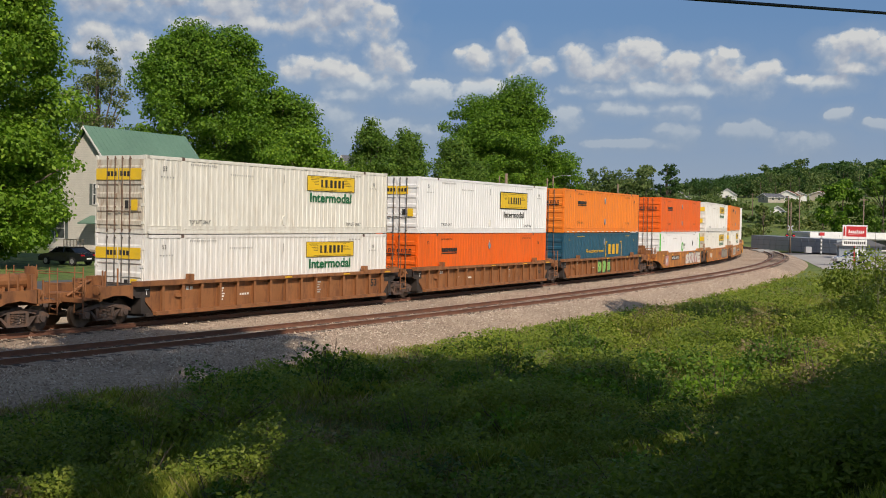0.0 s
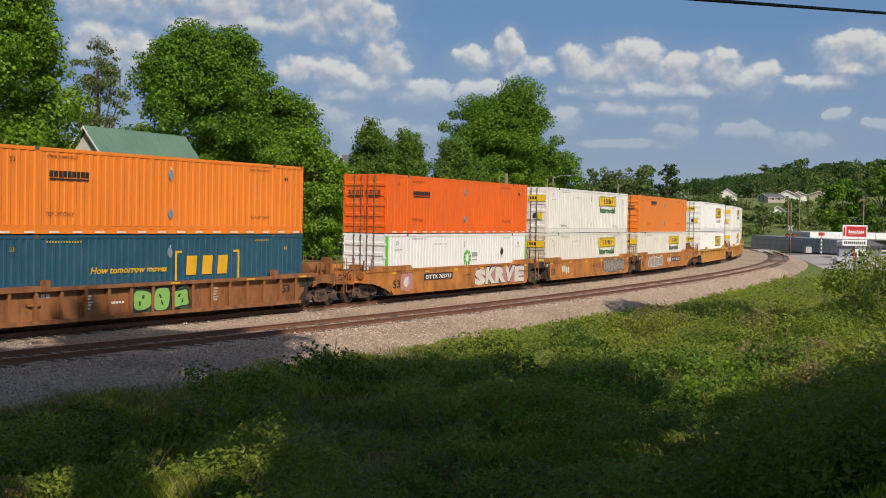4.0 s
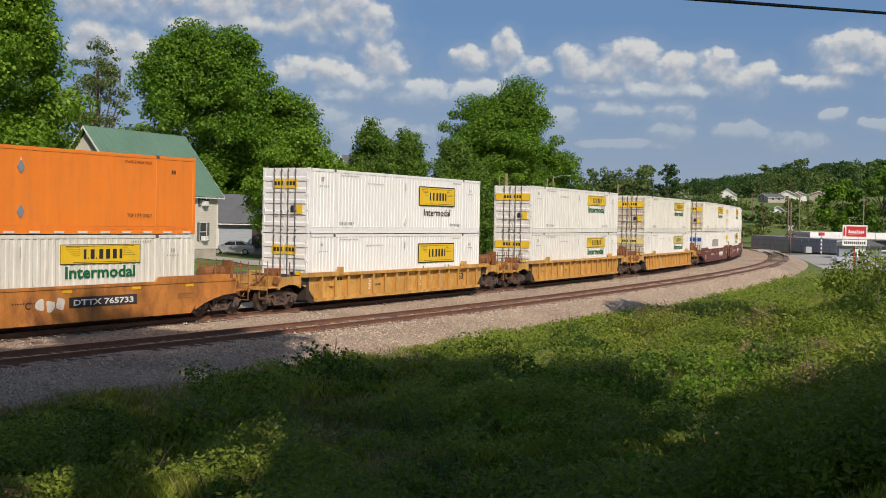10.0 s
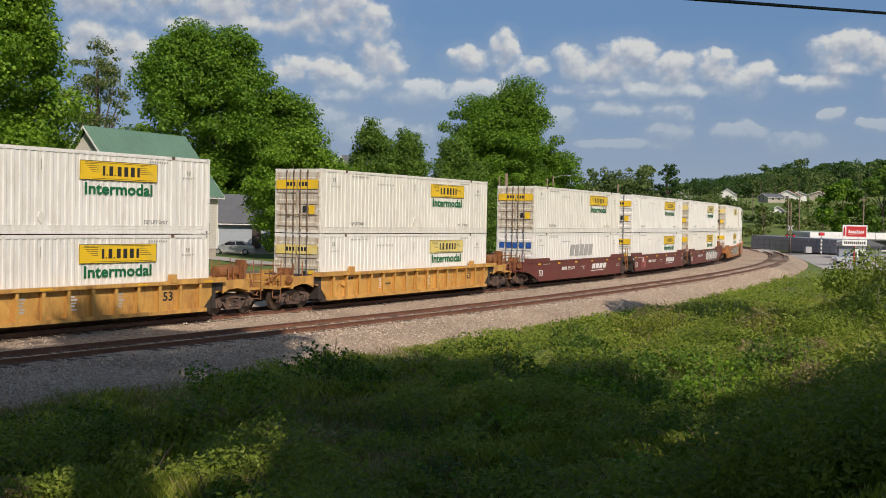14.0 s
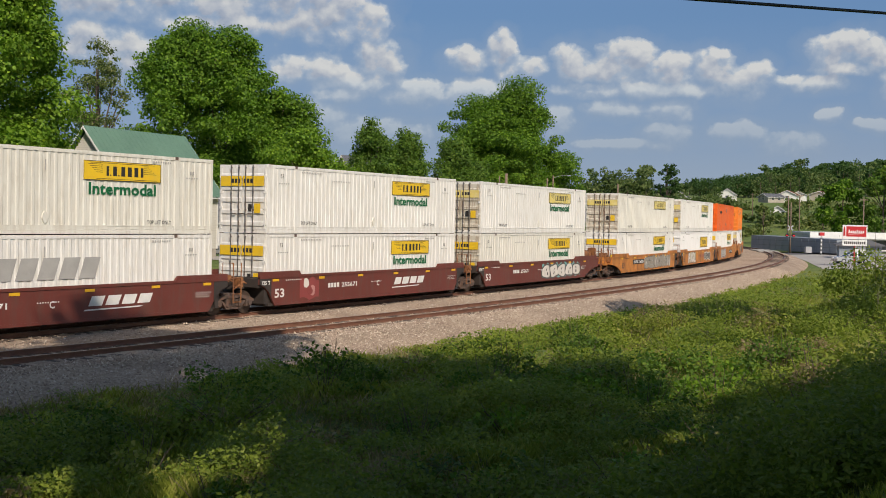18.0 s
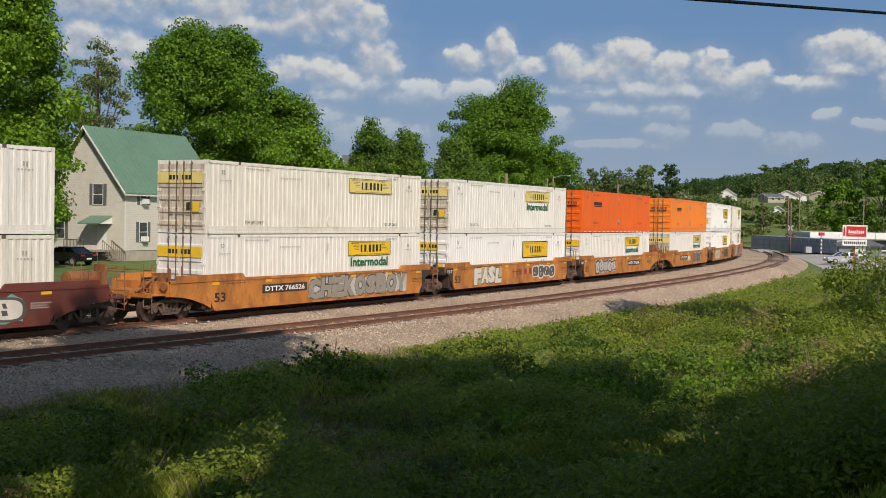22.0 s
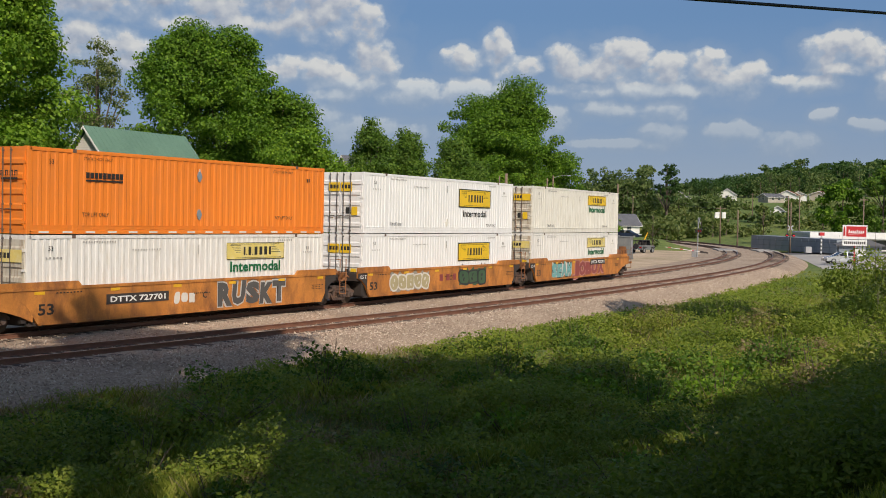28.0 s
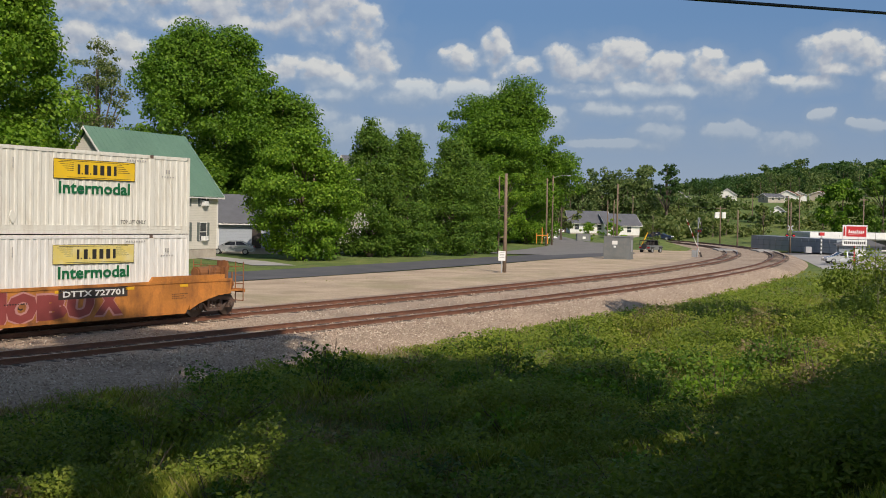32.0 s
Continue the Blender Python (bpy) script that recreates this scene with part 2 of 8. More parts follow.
def lateral(x, y):
    """Signed distance from the main track, to its right."""
    x, y = np.atleast_1d(x).astype(float), np.atleast_1d(y).astype(float)
    out = np.empty(x.shape)
    px, py = LINE_X[::8], LINE_Y[::8]
    for a in range(0, len(x), 4000):
        d = (x[a:a + 4000, None] - px) ** 2 + (y[a:a + 4000, None] - py) ** 2
        i = d.argmin(1) * 8
        dx, dy = x[a:a + 4000] - LINE_X[i], y[a:a + 4000] - LINE_Y[i]
        side = dx * np.sin(HEAD[i]) - dy * np.cos(HEAD[i])
        out[a:a + 4000] = np.where(side < 0, -1, 1) * np.sqrt(np.maximum(d.min(1), side ** 2 * 0 + 1e-9))
    return out


def step(a, b, x):
    t = np.clip((np.asarray(x, dtype=float) - a) / (b - a), 0, 1)
    return t * t * (3 - 2 * t)


def lumps(x, y, lat, far):
    """Overgrown humps of the near bank."""
    out = np.zeros(len(x))
    k = np.nonzero((lat > NEAR + 4.5) & (far > 12) & (far < 80))[0]
    if len(k):
        v = np.array([noise.noise(Vector((a * 0.24, b * 0.24, 2.0))) + 0.5 * noise.noise(Vector((a * 0.6, b * 0.6, 7.0))) for a, b in zip(x[k], y[k])])
        out[k] = (0.75 * v + 0.12) * step(NEAR + 4.5, NEAR + 9, lat[k]) * step(12, 20, far[k]) * (1 - step(60, 80, far[k]))
    return out


def terrain(x, y):
    x, y = np.atleast_1d(x).astype(float), np.atleast_1d(y).astype(float)
    lat = lateral(x, y)
    far = np.hypot(x, y)
    z = np.interp(lat, [-60, -27, -15, -4.0, 9.2, 10.5, 15, 40], [-0.1, -0.35, -0.4, -0.75, -0.8, -0.85, -0.85, -0.5])
    bank = np.interp(lat, [13, 20, 26, 29, 33, 60], [0, 0.02, 0.2, 1.25, 2.9, 3.2])
    z = z + bank * (1 - step(24, 60, far))
    up = np.maximum(0, y - 150)
    hill = np.where(up < 270, 1.7e-4 * up ** 2, 12.4 + (up - 270) * 0.05 * np.exp(-(up - 270) / 600))
    z = z + hill * step(12, 48, np.abs(lat)) * step(-400, -100, y)
    z = z + 5 * step(420, 560, y) * step(110, 190, x)
    z = z + 1.5 * np.exp(-((x - 36) / 22.0) ** 2 - ((y - 285) / 30.0) ** 2)
    z = z + 1.9 * np.exp(-((x - 37) / 6.0) ** 2 - ((y - 212) / 14.0) ** 2)
    z = z + 58 * np.exp(-((x - 620) / 270.0) ** 2) * step(1050, 1650, y)
    return z + lumps(x, y, lat, far)


def strip(name, centre, widths, mat, lift, crown=0.0, across=6):
    """A road surface laid on the terrain along a centre line."""
    c = np.array(centre, dtype=float)
    n = 14 * (len(c) - 1)
    u, t = np.linspace(0, len(c) - 1, n + 1), np.arange(len(c))
    xs, ys, ws = np.interp(u, t, c[:, 0]), np.interp(u, t, c[:, 1]), np.interp(u, t, widths)
    for _ in range(3):
        xs[1:-1], ys[1:-1] = (xs[:-2] + 2 * xs[1:-1] + xs[2:]) / 4, (ys[:-2] + 2 * ys[1:-1] + ys[2:]) / 4
    dx, dy = np.gradient(xs), np.gradient(ys)
    ln = np.hypot(dx, dy)
    g = Geo()
    grid = []
    for j in range(across + 1):
        k = j / across - 0.5
        px, py = xs + dy / ln * ws * k, ys - dx / ln * ws * k
        grid.append(np.c_[px, py, terrain(px, py) + lift + crown * (1 - (2 * k) ** 2)])
    grid = np.array(grid)
    vs = grid.reshape(-1, 3)
    fs = [(j * (n + 1) + i, (j + 1) * (n + 1) + i, (j + 1) * (n + 1) + i + 1, j * (n + 1) + i + 1) for j in range(across) for i in range(n)]
    g.add(vs, fs)
    return tagged(part(name, g, mat, smooth=True), kind="structure")


# ---------------------------------------------------------------- ground materials
def ground_material():
    m, nt, bsdf = nodes_of("grass_ground")
    big, mid, fine = link_noise(nt, 0.06, 5), link_noise(nt, 0.9, 5), link_noise(nt, 14, 3)
    a = ramp(nt, big.outputs[0], [(0.35, (0.085, 0.15, 0.026)), (0.65, (0.17, 0.215, 0.045))]).outputs[0]
    b = ramp(nt, mid.outputs[0], [(0.35, (0.55, 0.6, 0.5)), (0.5, (1, 1, 1)), (0.75, (1.5, 1.3, 1.0))]).outputs[0]
    col = mixc(nt, 1.0, a, b, "MULTIPLY")
    soil = ramp(nt, mid.outputs[0], [(0.56, (0, 0, 0)), (0.70, (0.75, 0.75, 0.75))]).outputs[0]
    col = mixc(nt, soil, col, (0.17, 0.12, 0.07))
    nt.links.new(col, bsdf.inputs["Base Color"])
    bsdf.inputs["Roughness"].default_value = 0.95
    bump(nt, bsdf, fine.outputs[0], 0.7, 0.08)
    return m


def stone_material(name, lo, hi, scale, relief, growth=None):
    m, nt, bsdf = nodes_of(name)
    vor = nt.nodes.new("ShaderNodeTexVoronoi")
    vor.inputs["Scale"].default_value = scale
    tc = nt.nodes.new("ShaderNodeTexCoord")
    nt.links.new(tc.outputs["Object"], vor.inputs["Vector"])
    big = link_noise(nt, 0.25, 4)
    col = mixc(nt, vor.outputs["Color"], lo, hi)
    shade = ramp(nt, big.outputs[0], [(0.3, (0.72, 0.68, 0.66)), (0.7, (1.1, 1.08, 1.05))]).outputs[0]
    col = mixc(nt, 1.0, col, shade, "MULTIPLY")
    if growth:                                         # dry grass and dirt in patches
        gn = link_noise(nt, 0.13, 7, 0.62, stretch=(1, 0.7, 1))
        col = mixc(nt, ramp(nt, gn.outputs[0], [(0.50, (0, 0, 0)), (0.66, (0.65,) * 3)]).outputs[0], col, growth)
    nt.links.new(col, bsdf.inputs["Base Color"])
    bsdf.inputs["Roughness"].default_value = 0.95
    bump(nt, bsdf, vor.outputs["Distance"], relief, 0.05)
    return m


M_GROUND = ground_material()
M_BALLAST = stone_material("ballast_stone_bed", (0.29, 0.215, 0.155), (0.60, 0.495, 0.38), 16, 0.9)
M_GRAVEL = stone_material("packed_gravel", (0.44, 0.34, 0.23), (0.64, 0.53, 0.39), 30, 0.25, (0.27, 0.235, 0.12))
M_ASPHALT = surface("worn_asphalt", (0.105, 0.105, 0.108), 0.9, 0.18, 0.25, 12, 0.3, dirt=(0.16, 0.15, 0.14), dirt_scale=0.5)
M_OLDASPHALT = surface("pale_worn_asphalt", (0.21, 0.20, 0.19), 0.9, 0.15, 0.25, 12, 0.3, dirt=(0.27, 0.25, 0.22), dirt_scale=0.5)
M_CONCRETE = surface("pale_concrete", (0.42, 0.40, 0.37), 0.9, 0.15, 0.4, 12, 0.2, dirt=(0.28, 0.26, 0.23), dirt_scale=0.8)
M_TIE = surface("creosoted_tie", (0.085, 0.06, 0.045), 0.9, 0.3, 2, 20, 0.4, dirt=(0.20, 0.16, 0.13), dirt_amount=0.7, dirt_scale=4)
M_RAIL = surface("rusty_rail", (0.19, 0.085, 0.05), 0.75, 0.25, 1.5, 20, 0.2, dirt=(0.10, 0.05, 0.035), dirt_scale=2, tint=0.0)
M_RAILTOP = surface("polished_railhead", (0.34, 0.29, 0.26), 0.4, 0.15, 2, 20, 0.0, metal=0.6, dirt=RUST, dirt_amount=0.6, tint=0.0)

# ---------------------------------------------------------------- ground sheet to the horizon
gx = np.unique(np.concatenate([-np.geomspace(60, 4200, 34), np.arange(-60, -26, 2.0), np.arange(-26, 34, 0.75), np.arange(34, 90, 2.0), np.geomspace(90, 4200, 38)]))
gy = np.unique(np.concatenate([-np.geomspace(30, 3000, 18), np.arange(-30, 10, 2.0), np.arange(10, 76, 0.75), np.arange(76, 260, 2.0), np.geomspace(260, 4400, 60)]))
gg = np.array([(x, y) for y in gy for x in gx])
gz = np.concatenate([terrain(gg[a:a + 20000, 0], gg[a:a + 20000, 1]) for a in range(0, len(gg), 20000)])
g = Geo()
nx = len(gx)
g.add(np.c_[gg, gz], [(j * nx + i, j * nx + i + 1, (j + 1) * nx + i + 1, (j + 1) * nx + i) for j in range(len(gy) - 1) for i in range(nx - 1)])
ground = tagged(part("ground", g, M_GROUND, smooth=True), "uneven grassy ground of weeds, lots and low hills", kind="structure")


def siding_shift(s):
    """The siding closes in on the main track towards the near end."""
    return np.interp(s, [-20, -1, 5, 14, 22, 30], [-0.72, -0.65, -0.49, -0.34, -0.15, 0])


def sweep(prof, s0, s1, ds, closed=False, z0=0.0, shift=None):
    """Sweeps an outline of (lateral, height) along the track."""
    ss = np.arange(s0, s1 + 1e-6, ds)
    n = len(prof)
    vs = []
    for s in ss:
        for lat, z in prof:
            x, y, _ = on_line(s, lat + (shift(s) if shift else 0.0))
            vs.append((x, y, z + z0))
    last = n if closed else n - 1
    fs = [(i * n + j, i * n + (j + 1) % n, (i + 1) * n + (j + 1) % n, (i + 1) * n + j) for i in range(len(ss) - 1) for j in range(last)]
    return vs, fs


bed = [(-6.5, -0.62), (-4.6, -0.40), (-2.3, -0.23), (-1.4, -0.185), (0, -0.168), (1.4, -0.185), (2.3, -0.23), (3.05, -0.28), (NEAR - 2.3, -0.23),
       (NEAR - 1.4, -0.185), (NEAR, -0.168), (NEAR + 1.4, -0.185), (NEAR + 2.05, -0.24), (NEAR + 2.9, -0.50), (NEAR + 3.8, -0.95)]
g = Geo()
vs, fs = sweep(bed, -110, 330, 1.0)
wob = np.random.RandomState(4).normal(0, 1, len(vs))
vs = [(x, y, z + 0.014 * w) for (x, y, z), w in zip(vs, wob)]
g.add(vs, fs)
ballast = tagged(part("ballast_bed", g, M_BALLAST, smooth=True), "pinkish grey crushed stone ballast under two tracks", kind="structure")

# gravel lot between track and road
g = Geo()
lot = [(-17.9, -0.36), (-14, -0.335), (-10, -0.33), (-7, -0.335), (-5.4, -0.36), (-4.3, -0.42)]
vs, fs = sweep(lot, -110, 160, 2.0)
g.add(vs, fs)
tagged(part("gravel_lot", g, M_GRAVEL, smooth=True), "pale packed gravel lot between railway and road", kind="structure")


def along(pairs):
    return [on_line(s, lat)[:2] for s, lat in pairs]


strip("road", along([(-110, -21.6), (-60, -21.6), (-20, -21.6), (20, -21.6), (50, -21.6), (80, -22.0), (100, -21.5), (118, -19.0), (134, -14.5), (148, -8.5), (156, -4.5)]),
      [7.6] * 9 + [8, 8], M_ASPHALT, 0.07, 0.05)
strip("road", along([(164, -1.8), (174, 10), (184, 24), (194, 40), (206, 62), (220, 100)]), [9, 9, 9, 9, 9, 9], M_ASPHALT, 0.07, 0.03)
strip("road", [(12, 146), (19, 168), (23, 192), (25, 218), (24, 250), (16, 300), (4, 340)], [14, 15, 11, 9, 7, 6, 6], M_OLDASPHALT, 0.075, 0.04)
strip("driveway", [(-14.5, 100), (-17.5, 106), (-22, 112), (-26, 118)], [4, 3.6, 3.6, 4], M_CONCRETE, 0.07)
# crossing panels between the rails
g = Geo()
for s in np.arange(157, 170, 0.9):
    for lat in (-1.15, 0.0, 1.15, NEAR - 1.15, NEAR, NEAR + 1.15):
        x, y, h = on_line(s, lat)
        w = 0.62 if lat in (0.0, NEAR) else 0.34
        c, sn = math.cos(h), math.sin(h)
        o = [(x + c * a + sn * b, y + sn * a - c * b) for a, b in ((-0.44, -w), (0.44, -w), (0.44, w), (-0.44, w))]
        g.prism(o, -0.2, -0.012, "z")
tagged(part("crossing_panels", g, M_CONCRETE), "concrete level crossing panels between the rails", kind="structure")

# ---------------------------------------------------------------- rails and ties
RAILP = [(-0.07, -0.17), (0.07, -0.17), (0.07, -0.155), (0.012, -0.135), (0.012, -0.045), (0.036, -0.035), (0.036, -0.004), (0.03, 0.0), (-0.03, 0.0), (-0.036, -0.004), (-0.036, -0.035), (-0.012, -0.045), (-0.012, -0.135), (-0.07, -0.155)]
for nm, base in (("main_track", 0.0), ("siding_track", NEAR)):
    trk = tagged(thing(nm, "", ""), "rusty steel rails on weathered wooden ties in ballast", kind="structure")
    for side in (-0.7535, 0.7535):
        g = Geo()
        vs, fs = sweep([(base + side + a, z) for a, z in RAILP], -110, 330, 2.0, closed=True, shift=siding_shift if base else None)
        g.add(vs, fs)
        g.m = [1 if i % 14 in (6, 7, 8) else 0 for i in range(len(g.f))]
        part("rail", g.mesh("rail", M_RAIL, M_RAILTOP), None, trk)
    g = Geo()
    g.box(-0.115, 0.115, -1.3, 1.3, -0.33, -0.158, 0.012)
    tie_mesh = g.mesh("tie", M_TIE)
    rr = random.Random(7)
    rest = Geo()
    count = 0
    for k in range(int(440 / 0.53)):
        s = -110 + k * 0.53
        x, y, h = on_line(s, base + rr.uniform(-0.04, 0.04) + (siding_shift(s) if base else 0.0))
        turn = math.degrees(h) + rr.uniform(-1.5, 1.5)
        dz = rr.uniform(-0.02, 0.004)
        if -25 <= s < 125 and count < 290:
            part("tie", tie_mesh, None, trk, at=pose(x, y, dz, 0, 0, turn))
            count += 1
        else:
            mm = pose(x, y, dz, 0, 0, turn)
            rest.add([mm @ Vector(p) for p in ((-0.115, -1.3, -0.3), (0.115, -1.3, -0.3), (0.115, 1.3, -0.3), (-0.115, 1.3, -0.3), (-0.115, -1.3, -0.158), (0.115, -1.3, -0.158), (0.115, 1.3, -0.158), (-0.115, 1.3, -0.158))],
                     [(4, 5, 6, 7), (0, 1, 5, 4), (1, 2, 6, 5), (2, 3, 7, 6), (3, 0, 4, 7)])
    tagged(part("far_ties", rest, M_TIE, trk), kind="stuff")

# loose stones on the shoulder and between the tracks
rs = np.random.RandomState(11)
n = 46000
ss = -18 + 110 * rs.rand(n) ** 1.5
ll = np.where(rs.rand(n) < 0.62, rs.uniform(NEAR + 0.9, NEAR + 3.7, n), rs.uniform(-2.2, NEAR + 0.9, n))
x, y, h = on_line(ss, ll)
z = np.interp(ll, [p[0] for p in bed], [p[1] for p in bed]) + 0.005
r = rs.uniform(0.022, 0.055, n)
tet = np.array([[1, 0, 0], [-0.5, 0.87, 0], [-0.5, -0.87, 0], [0.1, 0, 0.9]])
a = rs.uniform(0, 6.283, n)
ca, sa = np.cos(a), np.sin(a)
loc = tet[None] * r[:, None, None] * rs.uniform(0.7, 1.3, (n, 4, 1))
pts = np.stack([loc[..., 0] * ca[:, None] - loc[..., 1] * sa[:, None] + x[:, None], loc[..., 0] * sa[:, None] + loc[..., 1] * ca[:, None] + y[:, None], loc[..., 2] + z[:, None]], -1)
tri = np.concatenate([pts[:, [0, 1, 3]], pts[:, [1, 2, 3]], pts[:, [2, 0, 3]]])


def stone_leaf():
    m, nt, bsdf = nodes_of("loose_stone")
    geo = nt.nodes.new("ShaderNodeNewGeometry")
    col = ramp(nt, geo.outputs["Random Per Island"], [(0.0, (0.21, 0.145, 0.105)), (0.7, (0.46, 0.37, 0.285)), (1.0, (0.66, 0.57, 0.46))]).outputs[0]
    nt.links.new(col, bsdf.inputs["Base Color"])
    bsdf.inputs["Roughness"].default_value = 0.9
    return m


tagged(new("loose_ballast_stones", quads("loose_ballast_stones", tri, stone_leaf())), "loose pinkish crushed stones", "stones", kind="stuff")
# ---------------------------------------------------------------- lettering
def words(text, height, mat, bold=0.0, font_shear=0.0):
    """Built-in font turned into a mesh in the x-z plane that faces -y, left edge at 0."""
    cu = bpy.data.curves.new("lettering", "FONT")
    cu.body, cu.size, cu.offset, cu.shear = text, height / 0.72, bold, font_shear
    cu.resolution_u = 2
    ob = bpy.data.objects.new("lettering", cu)
    me = bpy.data.meshes.new_from_object(ob)
    bpy.data.objects.remove(ob)
    me.transform(Matrix.Rotation(radians(90), 4, "X"))
    me.materials.clear()
    me.materials.append(mat)
    return me


def plate(g, x0, x1, z0, z1, y, th=0.004):
    g.box(x0, x1, y - th, y, z0, z1)


def mark(g, a, b, z0, z1, y, slant=0.0, k=0.2, th=0.004):
    """A plain letter-sized bar."""
    g.prism([(a, z0), (b, z0), (b + slant, z1), (a + slant, z1)], y - th, y, "y")


def blocks(g, x0, x1, z0, z1, y, n, gap=0.25, slant=0.0, seed=1):
    """A row of letter-sized blocks."""
    w = (x1 - x0) / (n - gap + 0.0)
    rr = random.Random(seed)
    for i in range(n):
        a = x0 + i * w
        b = a + w * (1 - gap)
        if z1 - z0 > 0.15:
            mark(g, a, b, z0, z1, y, slant, 0.28)
        elif slant:
            g.prism([(a, z0), (b, z0), (b + slant, z1), (a + slant, z1)], y - 0.004, y, "y")
        else:
            g.box(a, b, y - 0.004, y, z0, z1)
    return g


# ---------------------------------------------------------------- containers
CL, CW, CH = 16.15, 2.59, 2.896
FACE = -CW / 2


def corrugated(x0, x1, z0, z1, y, out, pitch, depth):
    """A pressed wall between two posts; out is the outward sign along y."""
    g = Geo()
    n = max(2, round((x1 - x0) / pitch))
    p = (x1 - x0) / n
    line = []
    for i in range(n):
        a = x0 + i * p
        line += [(a, 0), (a + 0.30 * p, 0), (a + 0.42 * p, -depth), (a + 0.88 * p, -depth)]
    line.append((x1, 0))
    vs = [(x, y + out * d, z) for z in (z0, z1) for x, d in line]
    k = len(line)
    g.add(vs, [(i, i + 1, k + i + 1, k + i) for i in range(k - 1)])
    vb = [(x, y - out * 0.05, z) for x, z in ((x0, z0), (x1, z0), (x1, z1), (x0, z1))]
    g.add(vb, [(0, 1, 2, 3)])
    return g


M_PLACARD = surface("placard_grey", (0.22, 0.26, 0.31), 0.5)
SHARED = {}


def container_meshes(key, mat, pitch, rods, depth=0.022):
    if key in SHARED:
        return SHARED[key]
    d = {}
    h = CL / 2
    post = 6.10
    for i, (a, b) in enumerate(((-h + 0.12, -post - 0.08), (-post + 0.08, post - 0.08), (post + 0.08, h - 0.10))):
        d["side", i, -1] = corrugated(a, b, 0.30, CH - 0.13, FACE + 0.012, -1, pitch, depth).mesh("side_panel", mat)
        d["side", i, 1] = corrugated(a, b, 0.30, CH - 0.13, -FACE - 0.012, 1, pitch, depth).mesh("side_panel", mat)
    g = Geo()
    g.box(-h + 0.05, h - 0.05, FACE + 0.05, -FACE - 0.05, CH - 0.06, CH - 0.015)
    d["roof"] = g.mesh("roof", mat)
    g = Geo()
    g.box(-h + 0.05, h - 0.05, FACE + 0.06, -FACE - 0.06, 0.04, 0.15)
    d["floor"] = g.mesh("floor", M_STEEL)
    for s in (-1, 1):
        g = Geo()
        y0, y1 = sorted((s * -FACE, s * (-FACE - 0.07)))
        g.box(-h + 0.1, h - 0.1, y0, y1, CH - 0.13, CH - 0.01, 0.008)
        d["top_rail", s] = g.mesh("top_rail", mat)
        g = Geo()
        g.box(-h + 0.1, h - 0.1, y0, y1, 0.0, 0.12, 0.008)
        ym = 0.012 * s
        g.box(-h + 0.1, h - 0.1, y0 - ym, y1 - ym, 0.12, 0.29, 0.0)
        g.box(-h + 0.1, h - 0.1, y0, y1, 0.27, 0.305, 0.0)
        for k in range(22):                            # raised stiffeners along the sill
            x = -h + 0.7 + k * 0.70
            g.box(x, x + 0.34, y0 - 0.004, y1 + 0.004, 0.17, 0.20)
        d["bottom_rail", s] = g.mesh("bottom_rail", mat)
    g = Geo()
    g.box(-0.075, 0.075, -0.075, 0.075, 0.10, CH - 0.10, 0.012)
    d["post"] = g.mesh("corner_post", mat)
    g = Geo()
    g.box(-0.08, 0.08, -0.035, 0.035, 0.10, CH - 0.10, 0.012)
    d["midpost"] = g.mesh("lifting_post", mat)
    g = Geo()
    g.box(-0.095, 0.095, -0.08, 0.08, 0.0, 0.12, 0.01)
    g.box(-0.035, 0.035, -0.086, 0.086, 0.025, 0.085)
    d["casting"] = g.mesh("corner_casting", mat)
    g = Geo()
    g.box(-0.06, 0.06, -0.05, 0.05, -0.03, 0.002)
    d["lock"] = g.mesh("twist_lock", M_STEEL)
    g = Geo()
    g.box(-0.09, 0.09, -0.06, 0.06, 0.0, 0.13, 0.01)
    d["midcasting"] = g.mesh("lifting_casting", M_STEEL)
    g = corrugated(-CW / 2 + 0.14, CW / 2 - 0.14, 0.16, CH - 0.13, 0, -1, pitch, 0.03)
    me = g.mesh("front_wall", mat)
    me.transform(Matrix.Translation((h - 0.03, 0, 0)) @ Matrix.Rotation(radians(90), 4, "Z"))
    d["front"] = me
    # one door leaf with pressed panels, its hinge side at y = 0, opening end facing -x
    g = Geo()
    w = CW / 2 - 0.10
    g.box(-0.03, 0.03, 0.0, w, 0.16, CH - 0.16)
    g.box(-0.06, -0.03, 0.0, 0.05, 0.18, CH - 0.18)
    g.box(-0.06, -0.03, w - 0.04, w, 0.18, CH - 0.18)
    for k in range(5):
        z = 0.26 + k * 0.50
        g.prism([(-0.03, z), (-0.075, z + 0.06), (-0.075, z + 0.20), (-0.03, z + 0.26)], 0.08, w - 0.06, "y")
    d["door"] = g.mesh("door", mat)
    g = Geo()
    g.box(-0.07, -0.02, -0.05, 0.10, 0, 0.10)
    d["hinge"] = g.mesh("hinge", mat)
    g = Geo()
    g.tube([(-0.105, 0, 0.03), (-0.105, 0, CH - 0.04)], 0.024, 8)
    for z in (0.10, 0.95, CH - 0.16):
        g.box(-0.12, -0.07, -0.035, 0.035, z, z + 0.05)
    g.box(-0.13, -0.11, -0.02, 0.26, 0.80, 0.835)
    d["rod"] = g.mesh("locking_rod", rods)
    g = Geo()
    g.box(-0.05, 0.03, -CW / 2 + 0.1, CW / 2 - 0.1, CH - 0.16, CH - 0.01)
    g.box(-0.05, 0.03, -CW / 2 + 0.1, CW / 2 - 0.1, 0.0, 0.16)
